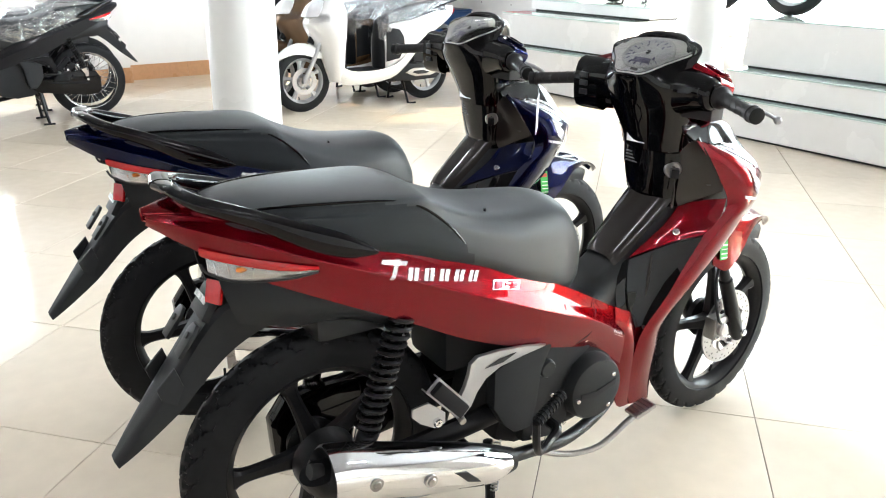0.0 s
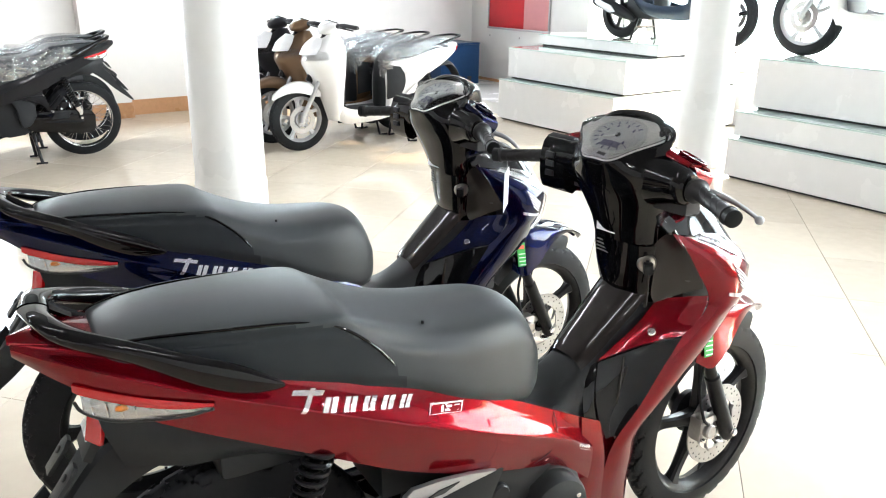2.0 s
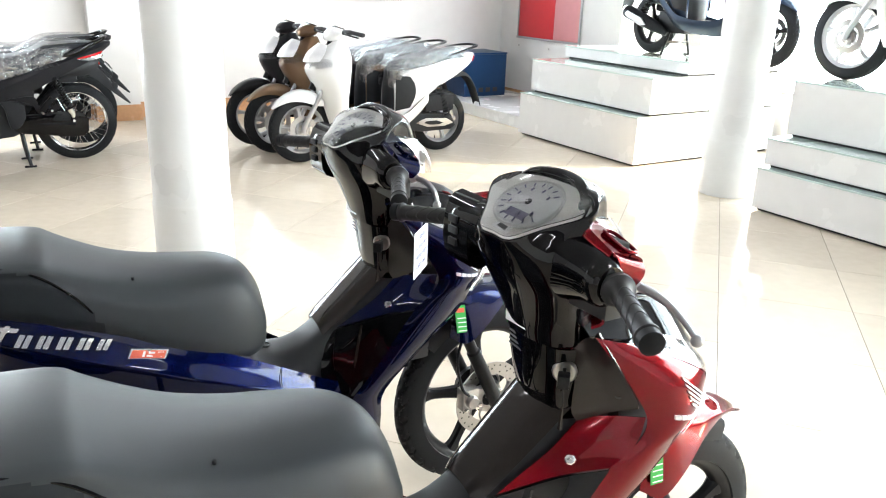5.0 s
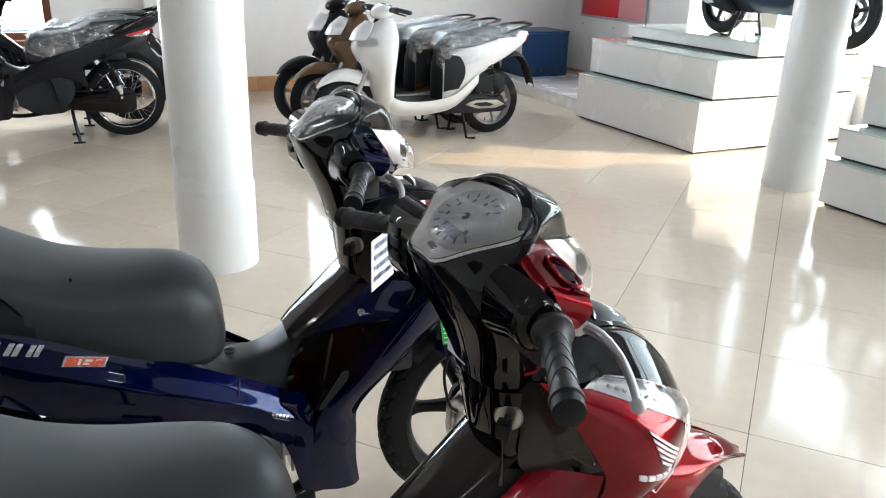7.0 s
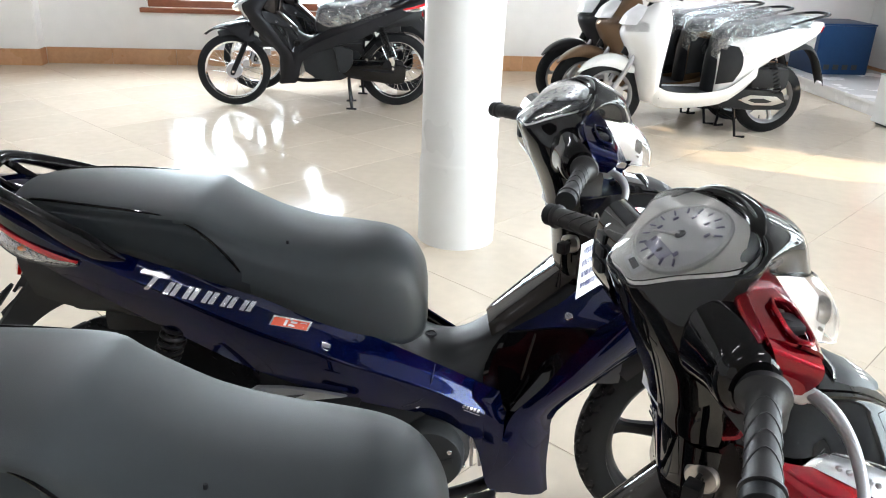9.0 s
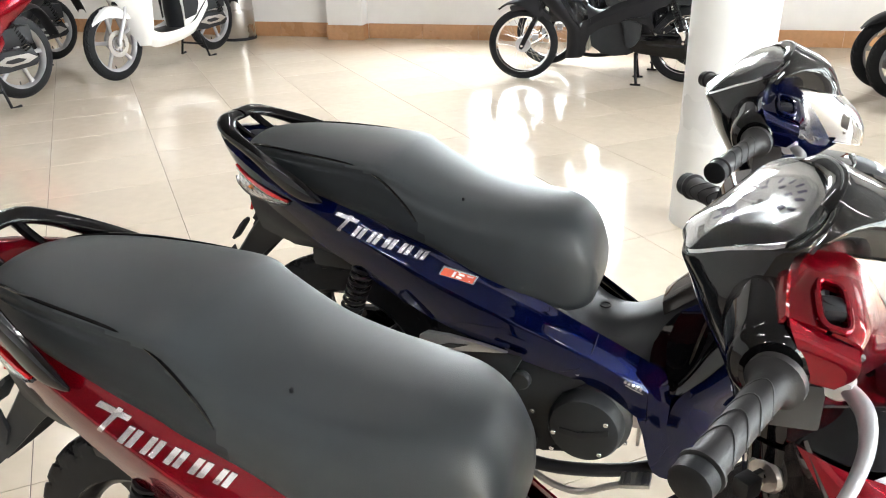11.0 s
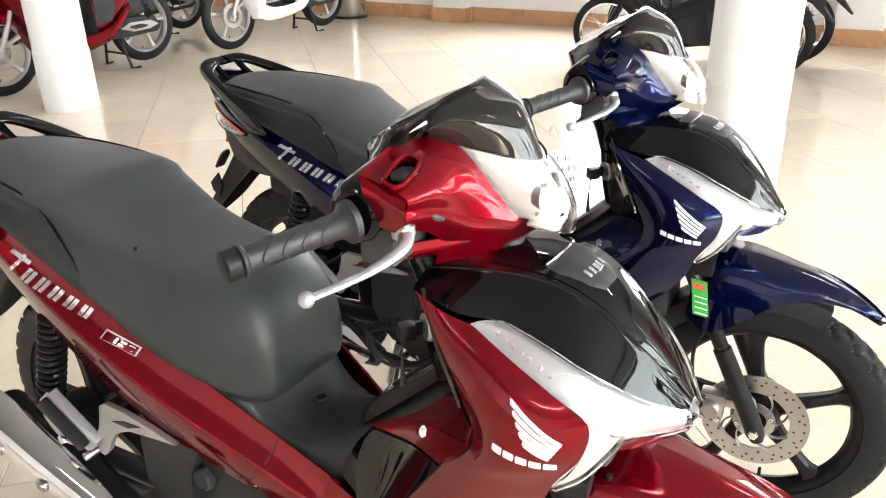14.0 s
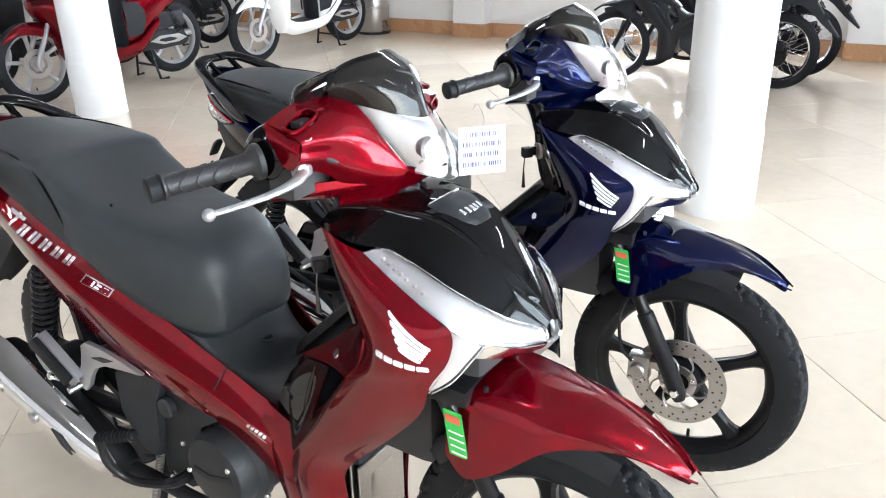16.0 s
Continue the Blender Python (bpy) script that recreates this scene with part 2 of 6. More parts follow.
def thick(bm, d):
    """Give a sheet a thickness d behind its face, with a closed rim."""
    bm.normal_update()
    mid = V(0.6, 0, 0.5)
    if sum(f.normal.dot(f.calc_center_median() - mid) * f.calc_area() for f in bm.faces) < 0:
        bmesh.ops.reverse_faces(bm, faces=bm.faces)
        bm.normal_update()
    old = list(bm.faces)
    edges = [e for e in bm.edges if len(e.link_faces) == 1]
    back = {v: bm.verts.new(v.co - v.normal * d) for v in list(bm.verts)}
    for f in old:
        bm.faces.new([back[v] for v in reversed(f.verts)])
    for e in edges:
        a, b = e.verts
        lo = e.link_faces[0].loops
        for l in lo:
            if l.edge == e:
                a, b = l.vert, l.link_loop_next.vert
        bm.faces.new((b, a, back[a], back[b]))
    return bm


def mirrored(bm):
    out = bm.copy()
    for v in out.verts:
        v.co.y = -v.co.y
    bmesh.ops.reverse_faces(out, faces=out.faces)
    return out


def tube(path, radius, seg=10, n=0, caps=True, squash=1.0):
    """A tube along path; radius is one number or one for each point."""
    rad = list(radius) if hasattr(radius, "__len__") else [radius] * len(path)
    pts = [Vector((*p, r)) for p, r in zip(path, rad)]
    if n:
        pts = spline(pts, n)
    bm, rings = bmesh.new(), []
    side = None
    for i, p in enumerate(pts):
        a, b = pts[max(i - 1, 0)], pts[min(i + 1, len(pts) - 1)]
        d = (b - a).xyz.normalized()
        if side is None:
            side = d.cross(V(0, 0, 1) if abs(d.z) < 0.9 else V(1, 0, 0)).normalized()
        side = (side - d * side.dot(d)).normalized()
        up = d.cross(side)
        rings.append([bm.verts.new(p.xyz + (side * math.cos(k * math.tau / seg) + up * math.sin(k * math.tau / seg) * squash) * p.w) for k in range(seg)])
    for r, s in zip(rings, rings[1:]):
        for k in range(seg):
            bm.faces.new((r[k], r[(k + 1) % seg], s[(k + 1) % seg], s[k]))
    if caps:
        bm.faces.new(rings[0][::-1])
        bm.faces.new(rings[-1])
    bmesh.ops.recalc_face_normals(bm, faces=bm.faces)
    return bm


def lathe(profile, seg=48, axis="y", at=(0, 0, 0), wave=None):
    """Turn a closed profile of (radius, along) round an axis. wave(angle, j) may lift a point outwards."""
    bm, rings, at = bmesh.new(), [], Vector(at)
    for k in range(seg):
        a = k * math.tau / seg
        ring = []
        for j, (r, s) in enumerate(profile):
            r = r + (wave(a, j) if wave else 0)
            c = V(r * math.cos(a), s, r * math.sin(a)) if axis == "y" else V(r * math.cos(a), r * math.sin(a), s) if axis == "z" else V(s, r * math.cos(a), r * math.sin(a))
            ring.append(bm.verts.new(c + at))
        rings.append(ring)
    n = len(profile)
    for k in range(seg):
        a, b = rings[k], rings[(k + 1) % seg]
        for j in range(n):
            bm.faces.new((a[j], a[(j + 1) % n], b[(j + 1) % n], b[j]))
    bmesh.ops.remove_doubles(bm, verts=bm.verts, dist=1e-6)
    bmesh.ops.recalc_face_normals(bm, faces=bm.faces)
    return bm


def slab(outline, y0, y1, bevel=0.003, axis="y"):
    """A plate with the given (x, z) outline from y0 to y1, its edges rounded."""
    bm = bmesh.new()
    put = (lambda a, b, c: V(a, c, b)) if axis == "y" else (lambda a, b, c: V(a, b, c)) if axis == "z" else (lambda a, b, c: V(c, a, b))
    f = bm.faces.new([bm.verts.new(put(a, b, y0)) for a, b in outline])
    g = bmesh.ops.extrude_face_region(bm, geom=[f])
    d = put(0, 0, y1 - y0)
    for v in g["geom"]:
        if isinstance(v, bmesh.types.BMVert):
            v.co += d
    bmesh.ops.recalc_face_normals(bm, faces=bm.faces)
    if bevel:
        bmesh.ops.bevel(bm, geom=list(bm.edges), offset=bevel, segments=2, profile=0.7, affect="EDGES", clamp_overlap=True)
    return bm


def block(lo, hi, bevel=0.004, seg=2):
    bm = bmesh.new()
    bmesh.ops.create_cube(bm, size=1)
    for v in bm.verts:
        v.co = V(*(lo[i] + (hi[i] - lo[i]) * (v.co[i] + 0.5) for i in range(3)))
    if bevel:
        bmesh.ops.bevel(bm, geom=list(bm.edges), offset=bevel, segments=seg, profile=0.7, affect="EDGES", clamp_overlap=True)
    return bm


def pin(a, b, r, seg=12, bevel=True):
    """A short round bar from a to b with chamfered ends."""
    a, b = Vector(a), Vector(b)
    d = (b - a).normalized() * min(r * 0.25, (b - a).length * 0.25)
    return tube([a, a + d, b - d, b], [r * 0.82, r, r, r * 0.82] if bevel else [r] * 4, seg)


def bolt(at, d, r=0.007, h=0.006):
    """A socket-head bolt whose head looks along d."""
    at, d = Vector(at), Vector(d).normalized()
    return tube([at - d * 0.003, at + d * h * 0.7, at + d * h, at + d * h, at + d * h * 0.4], [r, r, r * 0.8, r * 0.45, r * 0.4], 10)


def merge(*bms):
    """One bmesh of several: pieces of one and the same part."""
    out = bms[0]
    for b in bms[1:]:
        me = bpy.data.meshes.new("tmp")
        b.to_mesh(me)
        out.from_mesh(me)
        bpy.data.meshes.remove(me)
    return out


def part(name, bm, mat, parent=None, label="", sharp=35, smooth=True):
    """Link a bmesh as one mesh object under a thing or a part."""
    me = bpy.data.meshes.new(name)
    for f in bm.faces:
        f.smooth = smooth
    bm.to_mesh(me)
    bm.free()
    if smooth and sharp < 180:
        me.set_sharp_from_angle(angle=radians(sharp))
    me.materials.append(mat)
    ob = new(name, me)
    if parent:
        ob.parent = parent
    if label:
        ob["label"] = label
    return ob


def empty(name, label, category, group="", kind=""):
    return tagged(new(name), label, category, group, kind)


def surface_of(rows, n=24):
    """Closely spaced places on the smooth surface through rows."""
    rows = [spline(r, n) for r in rows]
    return np.array([[tuple(c) for c in spline([r[j] for r in rows], n)] for j in range(len(rows[0]))]).reshape(-1, 3)


def lay_on(places, x, z, lift):
    """The place on a flank surface beside (x, z), lifted outwards to the right."""
    k = np.argsort((places[:, 0] - x) ** 2 + (places[:, 2] - z) ** 2)[:4]
    return V(x, float(places[k, 1].mean()) - lift, z)


def inlay(places, quad, low=-0.002, high=0.0016, n=6):
    """A thin four-sided mark with an (x, z) outline, bent to the surface it lies on."""
    a, b, c, d = (Vector((x, z)) for x, z in quad)
    if (b - a).length + (c - d).length < (d - a).length + (c - b).length:
        a, b, c, d = b, c, d, a
    bm, rows = bmesh.new(), []
    for i in range(n + 1):
        p, q = a.lerp(b, i / n), d.lerp(c, i / n)
        rows.append([bm.verts.new(lay_on(places, e.x, e.y, h)) for e, h in ((p, low), (p, high), (q, high), (q, low))])
    for r, t in zip(rows, rows[1:]):
        for k in range(3):
            bm.faces.new((r[k], r[k + 1], t[k + 1], t[k]))
    bm.faces.new(rows[0])
    bm.faces.new(rows[-1][::-1])
    bmesh.ops.recalc_face_normals(bm, faces=bm.faces)
    return bm

# ---- the showroom ----
def rmesh(name, bm, mat, kind="structure", label="", category="", parent=None, turn=True):
    ob = part(name, bm, mat, parent, label, 30)
    if turn and not parent:
        ob.matrix_world = pose(0, 0, 0, 0, 0, ROOM)
    if kind and not parent:
        tagged(ob, label, category, "", kind)
    return ob


UMIN, UMAX, VMIN, VMAX, HIGH = -6.0, 7.3, -6.5, 8.6, 3.5
WINDOW = (3.45, 5.25, 1.22, 2.5)                   # u from, to, z from, to in the back wall


SIDE_WINDOW = (-0.75, 1.15, 0.55, 2.6)


def wall_with_holes(name, along, a0, a1, face, back, holes, label):
    """A wall of full height between a0 and a1, with openings (from, to, low, high)."""
    pieces, cuts = [], sorted(holes)
    def add(p, q, z0, z1):
        if q - p > 1e-4 and z1 - z0 > 1e-4:
            lo, hi = (p, min(face, back), z0), (q, max(face, back), z1)
            if along == "v":
                lo, hi = (lo[1], lo[0], lo[2]), (hi[1], hi[0], hi[2])
            pieces.append(block(lo, hi, 0))
    x = a0
    for h0, h1, z0, z1 in cuts:
        add(x, h0, 0, HIGH)
        add(h0, h1, 0, z0)
        add(h0, h1, z1, HIGH)
        x = h1
    add(x, a1, 0, HIGH)
    return rmesh(name, merge(*pieces), WALL, label=label, category="wall")


wall_with_holes("wall_north", "u", UMIN - 0.2, UMAX + 0.2, VMAX, VMAX + 0.2, [WINDOW, SIDE_WINDOW], "white painted back wall with a small window")
wall_with_holes("wall_east", "v", VMIN, VMAX, UMAX, UMAX + 0.2, [(-3.6, 6.3, 0.45, 3.2)], "white wall with a wide glazed shop front")
wall_with_holes("wall_south", "u", UMIN - 0.2, UMAX + 0.2, VMIN - 0.2, VMIN, [], "plain white painted side wall")
wall_with_holes("wall_west", "v", VMIN, VMAX, UMIN - 0.2, UMIN, [], "plain white painted side wall")
rmesh("ceiling", block((UMIN - 0.2, VMIN - 0.2, HIGH), (UMAX + 0.2, VMAX + 0.2, HIGH + 0.2), 0), CEIL, label="plain unseen ceiling, dark grey for deep reflections", category="ceiling")
rmesh("ground", block((-60, -60, -0.5), (60, 60, -0.06), 0), CONCRETE, label="grey paving outside the shop", category="ground")
floor = rmesh("floor", block((UMIN, VMIN, -0.055), (UMAX, VMAX, -0.0035), 0), GROUT, label="floor of large glossy cream porcelain tiles", category="floor")


def pilaster(u0, u1, depth):
    bm = block((u0, VMAX - depth, 0), (u1, VMAX - 0.002, HIGH - 0.002), 0.006)
    return rmesh("pilaster", bm, WALL, label="white painted wall pilaster", category="pilaster")


rmesh("wall_pier", block((6.76, 6.47, 0), (UMAX - 0.002, VMAX - 0.002, HIGH - 0.002), 0.004), WALL, label="white painted wall pier beside the shop front", category="wall")
PILASTERS = [(-2.15, -1.75, 0.16), (1.95, 2.35, 0.16)]
for u0, u1, d in PILASTERS:
    pilaster(u0, u1, d)


def skirting():
    """Skirting tiles along the back wall and round its pilasters, one by one."""
    base = empty("baseboard", "terracotta skirting tiles along the white wall", "skirting", kind="structure")
    base.matrix_world = pose(0, 0, 0, 0, 0, ROOM)
    runs, u = [], UMIN + 0.02
    for u0, u1, d in PILASTERS + [(6.745, 0, 0)]:
        runs.append((u, u0 - 0.012, VMAX))
        if d:
            runs.append((u0 - 0.012, u1 + 0.012, VMAX - d))
            for s, x in ((-1, u0), (1, u1)):
                part("skirting_tile", block((min(x, x + s * 0.012), VMAX - d, 0), (max(x, x + s * 0.012), VMAX - 0.013, 0.155), 0.002, 1), SKIRT, base)
            u = u1 + 0.012
    for i in range(3):
        part("skirting_tile", block((6.746, 6.75 + i * 0.61, 0), (6.757, 7.358 + i * 0.61, 0.155), 0.002, 1), SKIRT, base)
    for a, b, v in runs:
        n = max(1, round((b - a) / 0.6))
        for i in range(n):
            part("skirting_tile", block((a + (b - a) * i / n + 0.0012, v - 0.012, 0), (a + (b - a) * (i + 1) / n - 0.0012, v - 0.001, 0.155), 0.002, 1), SKIRT, base)


skirting()


def round_column(u, v, r=0.178):
    ob = empty("round_column", "round white painted column on the tiled floor", "column", "columns in a row", "structure")
    ob.matrix_world = Matrix.Translation(room(u, v))
    prof = [(0.02, 0.0), (r + 0.004, 0.0), (r + 0.004, 0.385), (r + 0.001, 0.40), (r - 0.002, 0.41), (r - 0.002, HIGH - 0.001), (0.02, HIGH - 0.001)]
    part("shaft", lathe(prof, 64, "z"), COLUMN, ob)


for cu, cv in ((-2.73, 4.02), (1.72, 3.95), (5.56, 3.97)):
    round_column(cu, cv)


def back_window(name, hole):
    u0, u1, z0, z1 = hole
    ob = empty(name, "bright window with a red-brown wooden frame and sill", "window", kind="structure")
    ob.matrix_world = pose(0, 0, 0, 0, 0, ROOM)
    y0, y1 = VMAX + 0.04, VMAX + 0.11
    for a, b, c, d in ((u0, u1, z0, z0 + 0.07), (u0, u1, z1 - 0.07, z1), (u0, u0 + 0.07, z0 + 0.07, z1 - 0.07), (u1 - 0.07, u1, z0 + 0.07, z1 - 0.07), ((u0 + u1) / 2 - 0.035, (u0 + u1) / 2 + 0.035, z0 + 0.07, z1 - 0.07)):
        part("window_frame", block((a, y0, c), (b, y1, d), 0.006), WOOD, ob)
    part("window_sill", block((u0 - 0.06, VMAX - 0.06, z0 - 0.045), (u1 + 0.06, VMAX + 0.04, z0 - 0.001), 0.006), WOOD, ob)
    for a, b in ((u0 + 0.07, (u0 + u1) / 2 - 0.035), ((u0 + u1) / 2 + 0.035, u1 - 0.07)):
        p = part("pane", block((a, y0 + 0.03, z0 + 0.07), (b, y0 + 0.036, z1 - 0.07), 0), GLASS, ob)
        p.visible_shadow = False
    return ob


back_window("window_1", WINDOW)
back_window("window_3", SIDE_WINDOW)


def shop_front(name, label, along, a0, a1, z0, z1, face, n):
    """A row of tall glass panes in slim alloy frames."""
    ob = empty(name, label, "window", kind="structure")
    ob.matrix_world = pose(0, 0, 0, 0, 0, ROOM)
    def put(nm, p, q, c, d, f0, f1, mat):
        lo, hi = ((p, f0, c), (q, f1, d)) if along == "u" else ((f0, p, c), (f1, q, d))
        return part(nm, block(lo, hi, 0.004 if nm == "window_frame" else 0), mat, ob)
    for i in range(n + 1):
        x = a0 + (a1 - a0) * i / n
        x = min(max(x, a0 + 0.03), a1 - 0.03)
        put("window_frame", x - 0.03, x + 0.03, z0 + 0.05, z1 - 0.05, face + 0.06, face + 0.12, ALU)
    for c in (z0, z1 - 0.05):
        put("window_frame", a0, a1, c, c + 0.05, face + 0.06, face + 0.12, ALU)
    for i in range(n):
        p = put("pane", a0 + (a1 - a0) * i / n + 0.032, a0 + (a1 - a0) * (i + 1) / n - 0.032, z0 + 0.05, z1 - 0.05, face + 0.085, face + 0.093, GLASS)
        p.visible_shadow = False
    return ob


shop_front("window_2", "wide bright shop window in slim alloy frames", "v", -3.6, 6.3, 0.45, 3.2, UMAX, 5)


# unseen roof slab, added only to cut the sun off higher up
canopy = rmesh("canopy", block((UMAX + 0.6, -12, 3.2), (UMAX + 4.9, 14, 3.35), 0), CEIL, label="unseen flat slab outside the shop front, added to block high sun", category="canopy")


def ceiling_light(u, v):
    ob = empty("ceiling_light", "white batten lamp with one long lit tube", "lamp", "tube lamps under the ceiling")
    ob.matrix_world = Matrix.Translation(room(u, v)) @ pose(0, 0, 0, 0, 0, ROOM)
    part("housing", block((-0.62, -0.035, HIGH - 0.06), (0.62, 0.035, HIGH - 0.001), 0.008), CEIL, ob)
    part("tube", pin((-0.59, 0, HIGH - 0.085), (0.59, 0, HIGH - 0.085), 0.014, 12), TUBE, ob)
    for s in (-1, 1):
        part("socket", block((s * 0.605 - 0.015, -0.02, HIGH - 0.105), (s * 0.605 + 0.015, 0.02, HIGH - 0.06), 0.004), CEIL, ob)


TUBE = bpy.data.materials.new("lit_tube")
TUBE.use_nodes = True
tp = TUBE.node_tree.nodes["Principled BSDF"]
tp.inputs["Emission Color"].default_value, tp.inputs["Emission Strength"].default_value = (1, 0.98, 0.95, 1), 43.0
for lu in (-3.4, 0.2, 3.8):
    for lv in (-1.6, 1.8, 5.4):
        ceiling_light(lu, lv)


# ---- display platforms ----
def stepped_platform(v0, v1, steps, label):
    """A white stepped display stand: each step a row of drawer-like boxes with a dark joint and a glass-edged top."""
    ob = empty("display_platform", label, "display stand", "display stands along the shop front")
    ob.matrix_world = pose(0, 0, 0, 0, 0, ROOM)
    low = 0.0
    for i, (u, top) in enumerate(steps):
        base = low + (0.02 if i == 0 else 0.018)
        part("plinth", block((u + 0.03, v0 + 0.03, low + (0.001 if i == 0 else -0.002)), (UMAX - 0.08, v1 - 0.03, base), 0), GAP, ob)
        part("step_box", block((u, v0, base), (UMAX - 0.05, v1, top - 0.012), 0.003, 1), LAMINATE, ob)
        part("top_sheet", block((u - 0.004, v0 - 0.004, top - 0.012), (UMAX - 0.05, v1 + 0.004, top), 0.002, 1), GLASSTOP, ob, "pale green-edged glass sheet")
        low = top
    return ob


GLASSTOP = material("green_edged_glass_sheet", (0.55, 0.66, 0.62), 0.06, 0, 0.5, 0.03, 10)
stepped_platform(4.85, 6.44, [(5.50, 0.41), (5.62, 0.72), (6.02, 0.84)], "white laminate stepped display stand holding a dark scooter")
stepped_platform(-0.6, 3.57, [(5.36, 0.295), (5.42, 0.49), (5.60, 0.86)], "long white laminate display stand holding a white scooter")
low_stand = empty("low_platform", "low white tiled platform beside the wall", "platform")
low_stand.matrix_world = pose(0, 0, 0, 0, 0, ROOM)
part("top", block((5.66, 6.48, 0.10), (6.74, VMAX - 0.02, 0.125), 0.004), LAMINATE, low_stand)
part("body", block((5.68, 6.48, 0.0), (6.74, VMAX - 0.02, 0.10), 0.003), LAMINATE, low_stand)


def steel_box():
    ob = empty("steel_box", "dark blue steel box with a white switch panel", "box")
    ob.matrix_world = Matrix.Translation(room(5.86, 8.00, 0.125)) @ pose(0, 0, 0, 0, 0, ROOM)
    part("body", block((0, 0, 0.0), (0.58, 0.5, 0.48), 0.012), BLUEBOX, ob)
    part("lid", block((-0.006, -0.006, 0.481), (0.586, 0.506, 0.50), 0.006), BLUEBOX, ob)
    part("switch_panel", block((-0.008, 0.06, 0.24), (-0.0005, 0.30, 0.45), 0.003), PAPER, ob)
    for i in range(4):
        part("vent", block((0.1 + i * 0.1, -0.004, 0.05), (0.16 + i * 0.1, -0.0005, 0.1), 0.001), GAP, ob)


steel_box()
sign = empty("sign_panel", "red and pink sign panel in a white frame on the wall", "sign")
sign.matrix_world = pose(0, 0, 0, 0, 0, ROOM)
part("red_field", block((6.738, 7.54, 0.80), (6.757, 8.20, 2.4), 0.002), REDPANEL, sign)
part("pink_field", block((6.738, 7.10, 0.80), (6.757, 7.535, 2.4), 0.002), PINKPANEL, sign)
part("frame", block((6.732, 7.08, 0.775), (6.757, 8.23, 0.799), 0.003), ALU, sign)
for v0 in (7.08, 8.203):
    part("frame", block((6.732, v0, 0.80), (6.757, v0 + 0.018, 2.4), 0.003), ALU, sign)
for v0 in (7.62, 8.20):
    part("bolt", bolt((6.757, v0, 0.69), (-1, 0, 0), 0.012), STEEL, sign)


# ---- the two motorbikes ----
RAKE = V(-0.446, 0, 0.895)                       # the fork's way up from the front axle
AXLE_F, AXLE_R = V(1.254, 0, 0.281), V(-0.022, 0, 0.298)


def tyre(r, half, rim, at):
    """A road tyre with a cut zigzag tread."""
    prof = []
    for i in range(25):
        a = math.pi * i / 24
        w = half * (1.0 if 5 < i < 19 else 0.92)
        prof.append((rim + (r - rim) * math.sin(a) ** 0.62, -math.cos(a) * w))
    prof.append((rim - 0.004, half * 0.55))
    prof.append((rim - 0.004, -half * 0.55))

    def tread(a, j):
        if not 5 <= j <= 19:
            return 0.0
        s = abs(j - 12) / 7
        k = a * 30 / math.tau + (0.9 * s if j < 12 else 0.9 * s + 0.5)
        zig = (k % 1.0)
        cut = -0.0075 if zig < 0.24 and s > 0.10 else 0.0
        k2 = a * 60 / math.tau + 0.4 * math.sin(a * 30)
        if 0.35 < s < 0.5 and (k2 % 1.0) < 0.6:
            cut = -0.0065
        return cut

    return lathe(prof, 300, "y", at, tread)


def cast_wheel(name, r, half, rim, at, spokes, turn, parent, mat=None):
    mat = mat or SATIN
    wheel = part(name, lathe([(rim + 0.006, -half * 0.72), (rim + 0.009, -half * 0.80), (rim - 0.004, -half * 0.78), (rim - 0.02, -half * 0.45), (rim - 0.026, 0), (rim - 0.02, half * 0.45), (rim - 0.004, half * 0.78), (rim + 0.009, half * 0.80), (rim + 0.006, half * 0.72), (rim - 0.010, half * 0.3), (rim - 0.010, -half * 0.3)], 96, "y", at), mat, parent, "silver cast alloy wheel" if mat == ALU else "satin black cast alloy wheel")
    part("tyre", tyre(r, half, rim, at), RUBBER, wheel, "black road tyre with zigzag tread")
    part("hub", lathe([(0.012, -0.05), (0.045, -0.05), (0.052, -0.035), (0.04, -0.02), (0.04, 0.02), (0.06, 0.03), (0.055, 0.05), (0.012, 0.05)], 40, "y", at), mat, wheel)
    for k in range(spokes):
        a = turn + k * math.tau / spokes
        d, w = V(math.cos(a), 0, math.sin(a)), V(-math.sin(a), 0, math.cos(a))
        rows = []
        for s, hw, th in ((0.03, 0.026, 0.020), (0.07, 0.019, 0.017), (0.12, 0.015, 0.0135), (rim - 0.045, 0.0155, 0.013), (rim - 0.016, 0.027, 0.018)):
            c = at + d * s
            rows.append([c - w * hw + V(0, -th * 0.55, 0), c - w * hw * 0.6 + V(0, -th, 0), c + w * hw * 0.6 + V(0, -th, 0), c + w * hw + V(0, -th * 0.55, 0), c + w * hw + V(0, th * 0.55, 0), c + w * hw * 0.6 + V(0, th, 0), c - w * hw * 0.6 + V(0, th, 0), c - w * hw + V(0, th * 0.55, 0)])
        part("spoke", sheet(rows, 3, 1, True), mat, wheel)
    part("valve", pin(at + V(0.03, 0, -rim + 0.03), at + V(0.03, -0.004, -rim + 0.055), 0.004, 8), RUBBER, wheel)
    return wheel


